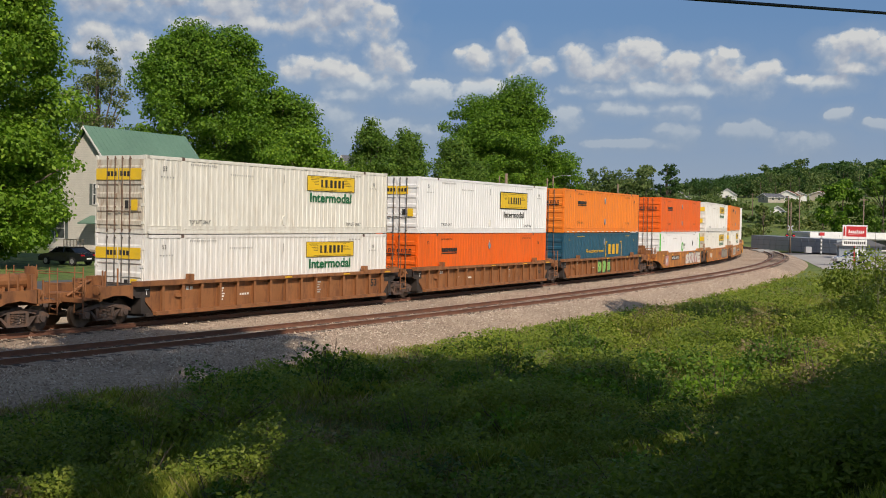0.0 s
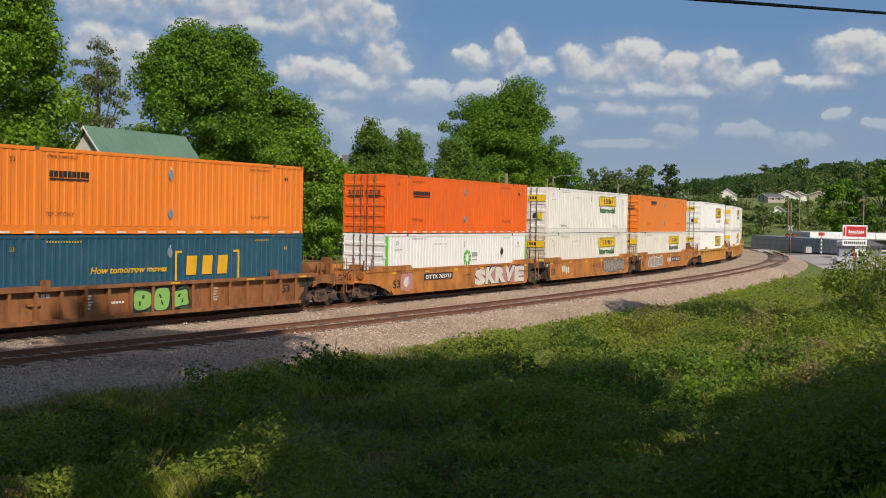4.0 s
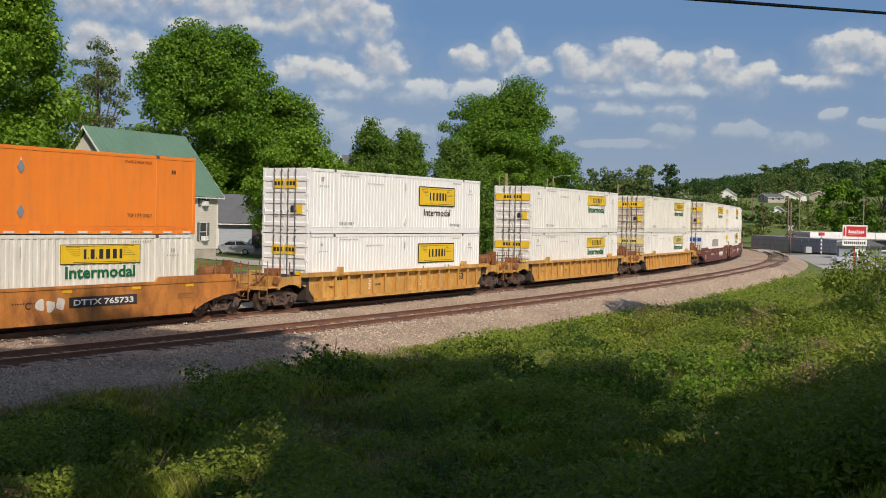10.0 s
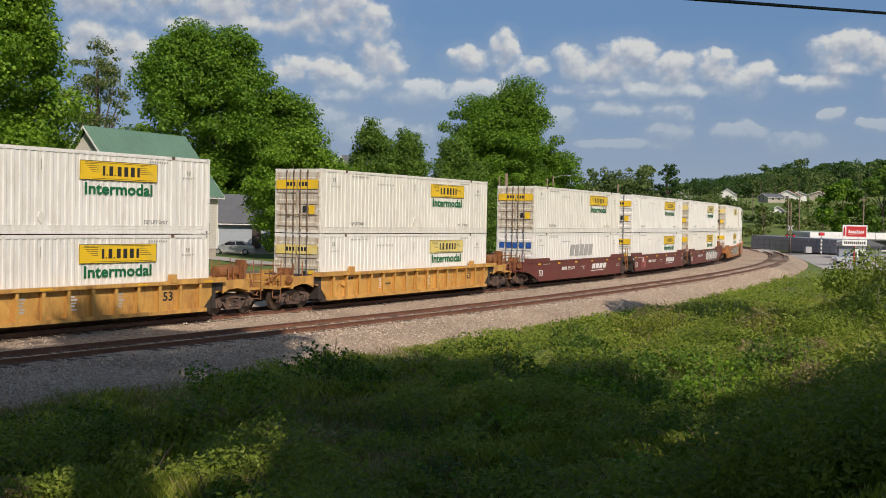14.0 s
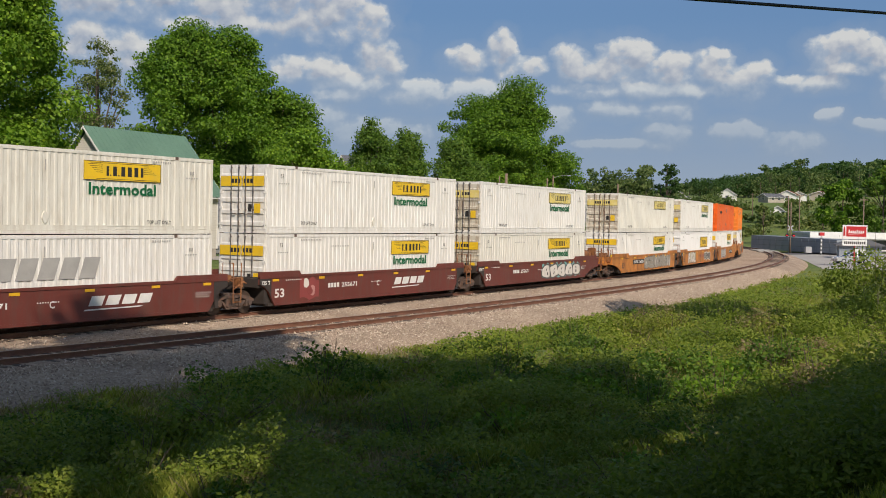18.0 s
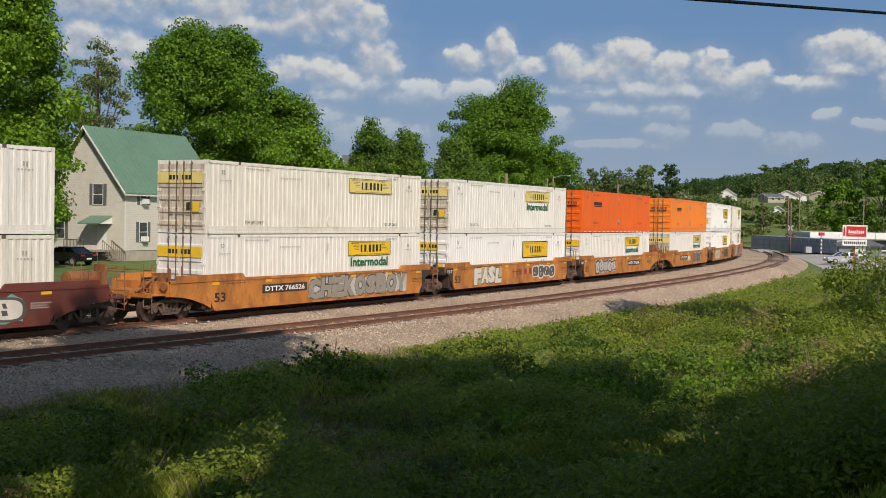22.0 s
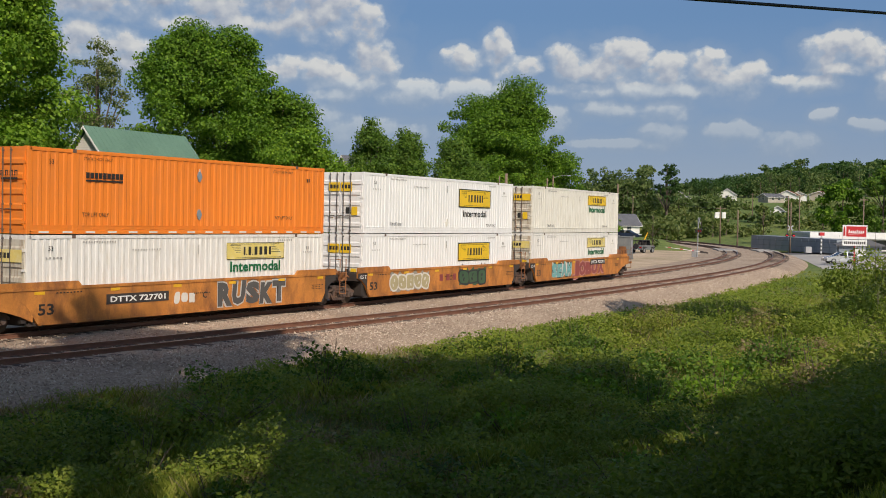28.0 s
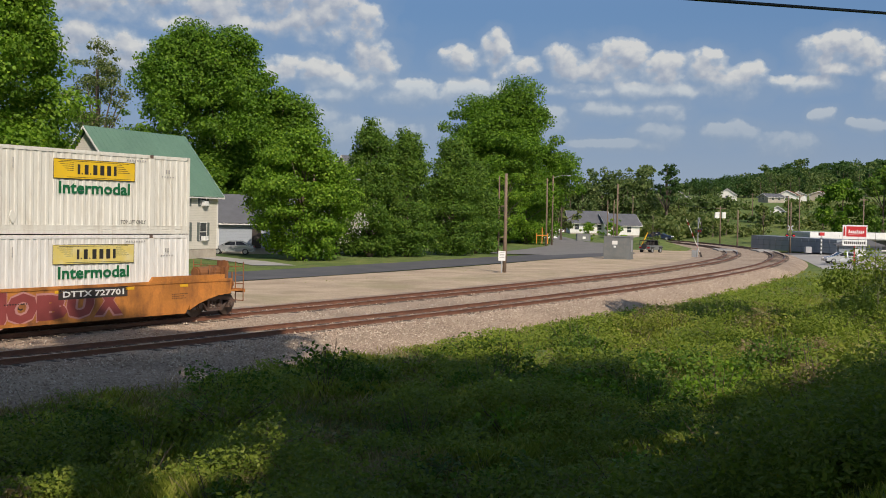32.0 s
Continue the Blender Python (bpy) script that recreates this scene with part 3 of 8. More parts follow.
    g.box(-0.022, 0.03, -CW / 2 + 0.05, CW / 2 - 0.05, 0.14, CH - 0.14)
    d["doorframe"] = g.mesh("door_frame", mat)
    SHARED[key] = d
    return d


def decal(name, geo, mat, parent, label=""):
    return part(name, geo, mat, parent, label)


TXT = {}


def text_part(parent, text, x, z, height, mat, y=None, bold=0.0, shear=0.0, name="lettering", label="", fit=None):
    key = (text, height, mat.name, bold, shear, fit)
    if key not in TXT:
        me = TXT[key] = words(text, height, mat, bold, shear)
        if fit:
            co = np.empty(len(me.vertices) * 3)
            me.vertices.foreach_get("co", co)
            xs = co.reshape(-1, 3)[:, 0]
            me.transform(Matrix.Translation((-xs.min() * fit / (xs.max() - xs.min()), 0, 0)) @ Matrix.Diagonal((fit / (xs.max() - xs.min()), 1, 1, 1)))
    return part(name, TXT[key], None, parent, label, at=pose(x, FACE - 0.008 if y is None else y - 0.018, z))


def container(style, label):
    """A 53-foot container, origin under its middle, doors at the -x end, seen side at -y."""
    mats = {"white": M_WHITE, "newwhite": M_NEWWHITE, "cream": M_CREAM, "orange": M_ORANGE, "faded": M_ORANGE2, "blue": M_BLUE, "green_ends": M_NEWWHITE, "plain": M_WHITE, "boxed": M_CREAM, "pale": M_WHITE, "truck_blue": M_WHITE, "panelled": M_ORANGE2}
    mat = mats[style]
    white = style not in ("orange", "faded", "panelled", "blue")
    pitch = {"faded": 0.36, "newwhite": 0.27, "panelled": 1.15}.get(style, 0.31)
    rods = M_RUSTROD if style in ("cream", "boxed") else M_RODS
    if style in ("orange", "faded", "panelled"):
        rods = M_RUSTROD
    depth = 0.008 if style in ("panelled", "orange") else 0.022
    d = container_meshes((mat.name, pitch, rods.name), mat, pitch, rods, depth)
    c = thing("shipping_container", label, "container", "containers on the train")
    h = CL / 2
    for (nm, *k), nm2 in (((("side", i, s)), "side_panel") for i in range(3) for s in (-1, 1)):
        part(nm2, d[(nm, *k)], None, c)
    part("roof", d["roof"], None, c)
    part("floor", d["floor"], None, c)
    part("front_wall", d["front"], None, c)
    part("door_frame", d["doorframe"], None, c, at=pose(-h + 0.06, 0, 0))
    for s in (-1, 1):
        part("top_rail", d["top_rail", s], None, c)
        part("bottom_rail", d["bottom_rail", s], None, c)
        for e in (-1, 1):
            p = part("corner_post", d["post"], None, c, at=pose(e * (h - 0.08), s * (CW / 2 - 0.078), 0))
            if style == "green_ends":
                p.material_slots[0].link = "OBJECT"
                p.material_slots[0].material = M_LIME
            part("twist_lock", d["lock"], None, c, at=pose(e * (h - 0.095), s * (CW / 2 - 0.08), 0))
            for z in (0.0, CH - 0.12):
                part("corner_casting", d["casting"], None, c, at=pose(e * (h - 0.095), s * (CW / 2 - 0.08), z))
            part("lifting_post", d["midpost"], None, c, at=pose(e * 6.10, s * (CW / 2 - 0.038), 0))
            part("lifting_casting", d["midcasting"], None, c, at=pose(e * 6.10, s * (CW / 2 - 0.058), CH - 0.13 + 0.004))
    for s in (-1, 1):
        door = part("door", d["door"], None, c, at=pose(-h + 0.03, s * (CW / 2 - 0.09), 0, 0, 0, 0) @ Matrix.Diagonal((1, -s, 1, 1)))
        if style in ("cream", "boxed", "pale"):
            door.material_slots[0].link = "OBJECT"
            door.material_slots[0].material = M_RUSTDOOR
        for k in range(4):
            part("hinge", d["hinge"], None, door, at=pose(0, 0, 0.35 + k * 0.66))
        for q in (0.62, 1.02):
            part("locking_rod", d["rod"], None, door, at=pose(0, q, 0))
    y = FACE - 0.003
    if style in ("white", "cream", "boxed", "newwhite", "pale"):
        pan = M_YPANEL2 if style in ("pale", "boxed") else M_YPANEL
        boxed = style == "newwhite"
        x0, x1, z0, z1 = (1.42, 5.08, 1.45, 2.34) if boxed else (1.65, 5.27, 1.88, 2.56)
        g = Geo()
        if boxed:
            plate(g, x0 - 0.06, x1 + 0.06, z0 - 0.06, z1 + 0.06, y)
            decal("panel_border", g, M_INK, c, "black border of the yellow panel")
            g = Geo()
        plate(g, x0, x1, z0, z1, y - 0.005)
        decal("logo_panel", g, pan, c, "yellow panel on the side")
        g = Geo()
        zm = (z0 + z1) / 2
        lh = 0.17 if not boxed else 0.20
        for a, w in ((1.02, 0.11), (1.32, 0.17), (1.70, 0.18), (2.01, 0.18), (2.32, 0.18), (2.63, 0.12)):
            mark(g, x0 + a, x0 + a + w, zm - lh, zm + lh, y - 0.010, 0.0, 0.33)
        for a in (1.19, 1.56):
            g.box(x0 + a, x0 + a + 0.05, y - 0.014, y - 0.010, zm - lh, zm - lh + 0.05)
        decal("logo_mark", g, M_INK, c, "black letter-sized shapes on the yellow panel")
        g = Geo()
        for k in range(5):
            zz = z1 - 0.12 - k * 0.07
            g.prism([(x0 + 0.20 + k * 0.09, zz), (x0 + 0.85, zz), (x0 + 0.85, zz + 0.015), (x0 + 0.19 + k * 0.09, zz + 0.015)], y - 0.014, y - 0.010, "y")
            g.prism([(x1 - 0.85, zz), (x1 - 0.62 + k * 0.09, zz), (x1 - 0.60 + k * 0.09, zz + 0.015), (x1 - 0.85, zz + 0.015)], y - 0.014, y - 0.010, "y")
        g.box(x0 + 0.25, x1 - 0.3, y - 0.014, y - 0.010, z1 - 0.07, z1 - 0.055)
        g.box(x0 + 0.55, x1 - 0.2, y - 0.014, y - 0.010, z0 + 0.055, z0 + 0.07)
        if not boxed:
            for q in (z0, z1 - 0.02):
                g.box(x0, x1, y - 0.014, y - 0.010, q, q + 0.02)
            for q in (x0, x1 - 0.02):
                g.box(q, q + 0.02, y - 0.014, y - 0.010, z0 + 0.02, z1 - 0.02)
        decal("logo_outline", g, M_INK, c, "thin black lines on the yellow panel")
        if style != "boxed":
            text_part(c, "Intermodal", 1.88, 1.40 if not boxed else 0.90, 0.41 if not boxed else 0.36, M_GREENINK if not boxed else M_INK, bold=0.016 if not boxed else 0.006, fit=3.16 if not boxed else 2.75)
        for s in (-1, 1):                              # panels on the doors
            g = Geo()
            a, b = (-1.16, -0.03) if s < 0 else (0.03, 1.16)
            if boxed:
                a, b = (-0.66, -0.03) if s < 0 else (0.03, 0.66)
            g.box(-h - 0.082, -h - 0.078, a, b, 1.98, 2.40)
            decal("door_panel", g, pan, c, "yellow panel on the door")
            g = Geo()
            for i in range(3):
                q = (0.10 + i * 0.17) if s > 0 else (-0.22 - i * 0.17)
                g.box(-h - 0.088, -h - 0.083, q, q + 0.12, 2.11, 2.29)
            decal("door_mark", g, M_INK, c)
        g = Geo()
        g.box(-h - 0.082, -h - 0.078, -0.98, -0.66, 0.85, 1.25)
        decal("notice_plate", g, M_YPANEL, c, "small yellow notice")
        g = Geo()
        g.box(-h - 0.082, -h - 0.078, -0.52, -0.34, 0.92, 1.22)
        decal("notice_plate", g, M_INK, c, "small black notice")
    if style in ("orange", "faded", "panelled"):
        g = Geo()
        a = -4.45 if style == "panelled" else -5.6
        b = 2.30 if style == "panelled" else 1.93
        blocks(g, a, a + 1.7, b, b + 0.20, y, 9, 0.15)
        g.box(a, a + 1.7, y - 0.004, y, b - 0.11, b - 0.05)
        decal("logo_mark", g, M_INK, c, "black shapes on the orange side")
        g = Geo()
        for s in (-1, 1):
            for i in range(4):
                q = -0.92 + (0 if s < 0 else 1.0) + i * 0.23
                g.box(-h - 0.084, -h - 0.078, q, q + 0.035, 1.92, 2.10)
                g.box(-h - 0.084, -h - 0.078, q + 0.035, q + 0.15, 2.06, 2.10)
                g.box(-h - 0.084, -h - 0.078, q + 0.10, q + 0.15, 1.92, 2.06)
            g.box(-h - 0.084, -h - 0.078, -0.92 if s < 0 else 0.08, -0.1 if s < 0 else 0.92, 1.80, 1.86)
        decal("door_mark", g, M_INK, c)
    if style == "blue":
        g = Geo()
        for a in (0.90, 1.78, 2.66):
            g.prism([(a, 1.34), (a + 0.56, 1.34), (a + 0.62, 2.08), (a + 0.06, 2.08)], y - 0.004, y, "y")
        for a in (0.32, 3.86):
            g.box(a, a + 0.10, y - 0.004, y, 1.1, 2.28)
        g.box(0.42, 0.68, y - 0.004, y, 2.18, 2.28)
        g.box(3.60, 3.86, y - 0.004, y, 2.18, 2.28)
        decal("logo_mark", g, M_YINK, c, "yellow shapes on the blue side")
        text_part(c, "How tomorrow moves", -3.8, 1.52, 0.24, M_YINK, bold=0.01, shear=0.2, fit=3.7)
    if style == "green_ends":
        g = Geo()
        for i in range(9):
            a0, a1 = radians(40 * i), radians(40 * i + 30)
            q = [(0.38 + r * math.cos(a), 1.57 + r * math.sin(a)) for a, r in ((a0, 0.22), (a1, 0.22), (a1, 0.46), (a0, 0.40))]
            g.prism(q, y - 0.004, y, "y")
        decal("logo_mark", g, M_LIME, c, "green rosette")
        g = Geo()
        blocks(g, 0.92, 1.58, 1.62, 1.86, y, 4, 0.2)
        g.box(0.92, 1.55, y - 0.004, y, 1.42, 1.48)
        decal("logo_mark", g, M_GREYINK, c, "grey shapes beside the rosette")
        g = Geo()
        g.prism([(4.45, 1.85), (4.65, 1.58), (4.85, 1.85), (4.65, 2.12)], y - 0.03, y - 0.026, "y")
        decal("placard", g, M_INK, c)
    if style == "plain":
        g = Geo()
        blocks(g, -2.0, 2.2, 1.36, 2.1, y, 6, 0.25, slant=0.18)
        decal("logo_mark", g, M_GREYINK, c, "faded shapes on the side")
    if style == "truck_blue":
        g = Geo()
        blocks(g, -2.0, 2.2, 1.38, 2.12, y, 5, 0.2, slant=0.25)
        decal("logo_mark", g, M_GREYINK, c, "faded shapes on the side")
        g = Geo()
        for i in range(5):
            q = -1.1 + i * 0.45
            g.box(-h - 0.084, -h - 0.078, q, q + 0.34, 1.95, 2.3)
        decal("door_mark", g, M_BLUEINK, c, "blue shapes on the doors")
    # small markings
    ink = M_INK if style != "blue" else M_YINK
    text_part(c, "TOP LIFT ONLY", -5.75, 0.38 if white else 0.60, 0.15, ink, fit=1.2)
    text_part(c, "TOP LIFT ONLY", 4.62, 0.36 if white else 0.60, 0.14, ink, fit=1.2)
    text_part(c, "53", -7.2, 2.35, 0.17, ink)
    g = Geo()
    if white or style == "blue":
        blocks(g, -5.7, -4.2, 2.62, 2.68, y, 13, 0.5)
        blocks(g, 4.9, 5.8, 2.62, 2.68, y, 8, 0.5)
    else:
        text_part(c, "STACK 2 HIGH ONLY", -5.7, 2.55, 0.11, ink, fit=1.3)
        text_part(c, "STACK 2 HIGH ONLY", 4.5, 2.55, 0.11, ink, fit=1.3)
    if white:
        blocks(g, -3.4, -2.0, 2.32, 2.38, y, 11, 0.6)
        blocks(g, -7.3, -6.6, 2.10, 2.14, y, 5, 0.5)
        blocks(g, 6.6, 7.2, 2.10, 2.14, y, 5, 0.5)
    blocks(g, 6.8, 7.0, 2.24, 2.38, y, 2, 0.4)
    tagged(decal("small_markings", g, M_GREYINK if white else ink, c), kind="stuff")
    q = 0.05
    for z in (0.56, 1.86):
        g = Geo()
        if white and z > 1:
            continue
        z = z if white else z * 1.13 + 0.1
        g.prism([(q - 0.14, z), (q - 0.03, z - 0.2), (q + 0.03, z - 0.2), (q + 0.14, z), (q + 0.03, z + 0.2), (q - 0.03, z + 0.2)], y - 0.02, y + 0.04, "y")
        decal("placard_holder", g, M_CREAM if white else M_PLACARD, c, "diamond placard holder")
    g = Geo()
    g.box(q - 0.018, q + 0.018, y - 0.012, y, 2.15, 2.5)
    decal("vent_slot", g, M_GREYINK if white else M_WHITEINK, c)
    if style in ("orange", "faded", "panelled"):
        g = Geo()
        for k in range(16):
            a = -7.6 + k * 1.0
            plate(g, a, a + 0.42, 0.03, 0.09, y - 0.006)
        decal("reflective_tape", g, M_WHITEINK, c, "white reflective dashes")
    return c


# ---------------------------------------------------------------- well cars
BOGIE = {}


def bogie_meshes():
    if BOGIE:
        return
    g = Geo()
    g.prism([(-1.22, 0.58), (-0.98, 0.70), (-0.45, 0.80), (0.45, 0.80), (0.98, 0.70), (1.22, 0.58), (1.22, 0.48), (0.95, 0.55), (0.45, 0.66), (-0.45, 0.66), (-0.95, 0.55), (-1.22, 0.48)], -0.08, 0.08, "y")
    g.prism([(-0.72, 0.56), (-0.42, 0.22), (0.42, 0.22), (0.72, 0.56), (0.62, 0.56), (0.36, 0.32), (-0.36, 0.32), (-0.62, 0.56)], -0.08, 0.08, "y")
    for e in (-1, 1):
        x0, x1 = sorted((e * 0.30, e * 0.42))
        g.box(x0, x1, -0.08, 0.08, 0.28, 0.70)
        g.box(e * 0.9 - 0.16, e * 0.9 + 0.16, -0.12, 0.10, 0.32, 0.58, 0.02)
        g.tube([(e * 0.9, -0.18, 0.457), (e * 0.9, -0.10, 0.457)], 0.11, 12)
    for x in (-0.2, 0.0, 0.2):
        for k in range(6):
            g.tube([(x, -0.04, 0.33 + k * 0.052), (x, -0.04, 0.36 + k * 0.052)], 0.085, 8)
    BOGIE["frame"] = g.mesh("side_frame", M_STEEL)
    g = Geo()
    g.box(-0.25, 0.25, -1.0, 1.0, 0.55, 0.86, 0.03)
    g.tube([(0, 0, 0.84), (0, 0, 1.0)], 0.35, 14)
    BOGIE["bolster"] = g.mesh("bolster", M_STEEL)
    g = Geo()
    g.tube([(0, -0.74, 0), (0, 0.74, 0)], 0.08, 10)
    for s in (-1, 1):
        g.tube([(0, s * 0.70, 0), (0, s * 0.82, 0)], 0.455, 28)
        g.tube([(0, s * 0.67, 0), (0, s * 0.70, 0)], 0.485, 28)
        g.tube([(0, s * 0.80, 0), (0, s * 0.845, 0)], 0.15, 12)
        for k in range(4):
            a = 1.5708 * k
            g.tube([(0.28 * math.cos(a), s * 0.815, 0.28 * math.sin(a)), (0.28 * math.cos(a), s * 0.832, 0.28 * math.sin(a))], 0.06, 8)
    BOGIE["wheelset"] = g.mesh("wheelset", M_TREAD)


WHEELS = []


def bogie(car, x):
    bogie_meshes()
    b = part("bogie", BOGIE["bolster"], None, car, "dark rusty cast steel bogie", at=pose(x, 0, 0))
    for s in (-1, 1):
        part("side_frame", BOGIE["frame"], None, b, at=pose(0, s * 1.0, 0) @ Matrix.Diagonal((1, -s, 1, 1)))
    for e in (-0.9, 0.9):
        w = part("wheelset", BOGIE["wheelset"], None, b, at=pose(e, 0, 0.457))
        WHEELS.append((w, e))


CARPARTS = {}


def car_meshes(kind, mat):
    key = (kind, mat.name)
    if key in CARPARTS:
        return CARPARTS[key]
    d = {}
    for s in (-1, 1):
        ya, yb = (-1.49, -1.40) if s < 0 else (1.40, 1.49)
        g = Geo()
        if kind == "smooth":
            g.prism([(-8.75, 1.48), (-8.75, 1.18), (-8.45, 1.08), (-8.15, 0.86), (-7.75, 0.30), (7.75, 0.30), (8.15, 0.86), (8.45, 1.08), (8.75, 1.18), (8.75, 1.48)], ya, yb, "y")
            g.box(-8.75, 8.75, min(ya, s * 1.52), max(yb, s * 1.52), 1.42, 1.52, 0.0)
            g.box(-7.7, 7.7, min(ya, s * 1.51), max(yb, s * 1.51), 0.26, 0.36)
        else:
            g.prism([(-8.75, 1.42), (-8.75, 1.05), (-8.2, 0.90), (-7.65, 0.34), (7.65, 0.34), (8.2, 0.90), (8.75, 1.05), (8.75, 1.42)], -1.38 if s < 0 else 1.33, -1.33 if s < 0 else 1.38, "y")
            g.box(-8.75, 8.75, min(s * 1.33, s * 1.60), max(s * 1.33, s * 1.60), 1.38, 1.50, 0.0)
            g.box(-7.7, 7.7, min(s * 1.33, s * 1.56), max(s * 1.33, s * 1.56), 0.28, 0.42)
        d["side", s] = g.mesh("side_sill", mat)
        for e in (-1, 1):
            g = Geo()
            x0, x1 = sorted((e * 5.9, e * 8.75))
            if kind == "smooth":
                g.prism([(x0, 1.52), (x1, 1.52)] + ([(x1, 1.69), (x0 + 0.15, 1.69)] if e > 0 else [(x1 - 0.15, 1.69), (x0, 1.69)]), min(ya, s * 1.50), max(yb, s * 1.50), "y")
            else:
                g.box(x0, x1, min(s * 1.30, s * 1.60), max(s * 1.30, s * 1.60), 1.50, 1.56)
                g.box(e * 5.9 - 0.12, e * 5.9 + 0.12, min(s * 1.40, s * 1.62), max(s * 1.40, s * 1.62), 1.44, 1.76)
            d["chord", s, e] = g.mesh("raised_chord", mat)
    g = Geo()
    g.box(-0.018, 0.018, -0.09, 0.09, 0.42, 1.38)
    g.box(-0.065, 0.065, -0.105, -0.085, 0.42, 1.38)
    g.box(-0.065, 0.065, 0.085, 0.105, 0.42, 1.38)
    d["rib"] = g.mesh("rib", mat)
    g = Geo()
    g.box(-8.05, 8.05, -1.38, 1.38, 0.24, 0.36)
    for x in np.arange(-7.5, 7.6, 1.5):
        g.box(x - 0.08, x + 0.08, -1.40, 1.40, 0.20, 0.34)
    d["floor"] = g.mesh("well_floor", M_DARKPLATE)
    g = Geo()                                          # sloping end wall of the well and deck over the bogie
    g.box(8.15, 8.35, -1.40, 1.40, 0.36, 1.45)
    g.box(7.55, 8.15, -1.32, 1.32, 0.26, 1.10)
    g.box(8.35, 9.3, -0.65, 0.65, 0.98, 1.40, 0.03)
    g.box(8.30, 8.75, -1.40, 1.40, 1.05, 1.42)
    d["end"] = g.mesh("end_frame", M_DARKPLATE)
    g = Geo()
    g.box(8.75, 11.15, -0.38, 0.38, 0.86, 1.22, 0.03)
    if kind == "smooth":                               # cheeks of the sill reach over the bogie
        for s in (-1, 1):
            ya, yb = (-1.486, -1.404) if s < 0 else (1.404, 1.486)
            g.prism([(7.95, 0.38), (8.4, 0.58), (9.0, 0.76), (9.5, 0.86), (10.22, 0.92), (10.22, 1.478), (7.95, 1.478)], ya, yb, "y")
            g.box(8.75, 10.22, min(ya, s * 1.52), max(yb, s * 1.52), 1.42, 1.52)
            g.box(8.75, 9.85, ya, yb, 1.52, 1.69)
        g.box(8.75, 10.2, -1.40, 1.40, 1.30, 1.36)
    else:
        for ya, yb in ((-1.42, -1.34), (1.34, 1.42)):
            g.prism([(8.75, 1.44), (8.75, 0.92), (9.1, 1.06), (9.6, 1.10), (10.25, 0.98), (10.25, 1.44)], ya, yb, "y")
        g.box(8.75, 10.2, -1.34, 1.34, 1.30, 1.36)
    g.box(10.22, 10.32, -1.42, 1.42, 0.92, 1.48)
    g.box(10.32, 11.1, -1.36, 1.36, 0.98, 1.03)
    for k in range(7):                                 # grating bars of the crossover step
        g.box(10.36, 11.08, -1.3 + k * 0.42, -1.26 + k * 0.42, 1.03, 1.05)
    g.box(11.08, 11.14, -1.42, 1.42, 0.92, 1.06)
    d["platform"] = g.mesh("end_platform", mat)
    g = Geo()
    g.box(11.1, 11.5, -0.11, 0.11, 0.78, 1.0, 0.02)
    g.prism([(11.4, -0.2), (11.66, -0.2), (11.70, -0.02), (11.58, 0.04), (11.62, 0.2), (11.4, 0.2)], 0.74, 1.04, "z")
    d["coupler"] = g.mesh("coupler", M_STEEL)
    g = Geo()
    for y in (-1.38, 1.38):
        g.tube([(11.06, y, 0.55), (11.06, y, 2.15)], 0.022, 6)
        g.tube([(11.06, y - 0.42 * np.sign(y), 0.55), (11.06, y - 0.42 * np.sign(y), 2.15)], 0.022, 6)
        for z in (0.58, 0.92, 1.26, 1.6, 1.94):
            g.tube([(11.06, y, z), (11.06, y - 0.42 * np.sign(y), z)], 0.018, 6)
    g.tube([(11.06, -0.96, 1.94), (11.06, 0.96, 1.94)], 0.018, 6)
    d["ladder"] = g.mesh("ladder", M_BROWNCAR)
    g = Geo()                                          # ladder beside the shared bogie
    for x in (9.12, 9.58):
        g.tube([(x, -1.47, 0.50), (x, -1.47, 2.12)], 0.024, 6)
    for z in (0.54, 0.86, 1.18, 1.50):
        g.tube([(9.12, -1.47, z), (9.58, -1.47, z)], 0.02, 6)
    g.tube([(9.12, -1.47, 2.10), (9.12, -0.9, 2.10), (9.12, -0.9, 1.4)], 0.02, 6)
    d["joint_ladder"] = g.mesh("ladder", M_BROWNCAR)
    g = Geo()                                          # hoses, levers and pipes over the shared bogie
    for k in range(5):
        y = -1.2 + k * 0.3
        g.tube([(8.7, y, 1.25), (9.2, y - 0.1, 1.55 + 0.05 * (k % 3)), (9.7, y + 0.08, 1.45), (10.2, y, 1.25)], 0.028, 6)
    g.box(9.0, 9.35, -1.15, -0.85, 1.40, 1.62)
    g.box(9.62, 9.9, -1.3, -1.0, 1.10, 1.5)
    g.tube([(9.3, -1.35, 1.05), (9.9, -1.35, 1.35)], 0.03, 6)
    d["joint_gear"] = g.mesh("brake_hoses", M_BROWNCAR)
    g = Geo()                                          # brake rigging and stanchions on the open end
    for x, y, z in ((9.3, -1.2, 2.05), (9.75, -1.05, 1.95), (10.1, -1.3, 2.0), (10.7, -1.1, 1.75), (10.7, -0.5, 1.75)):
        g.tube([(x, y, 1.03 if x > 10.3 else 1.34), (x, y, z)], 0.032, 6)
    g.box(9.55, 10.1, -0.9, -0.45, 1.36, 1.78)
    g.tube([(9.4, -0.7, 1.70), (10.2, -0.7, 1.62), (10.9, -0.4, 1.10)], 0.05, 8)
    g.tube([(10.33, -1.32, 1.30), (10.42, -1.32, 1.30)], 0.16, 12)
    g.tube([(10.9, -0.2, 1.0), (11.2, -0.18, 0.62), (11.45, -0.1, 0.72)], 0.035, 6)
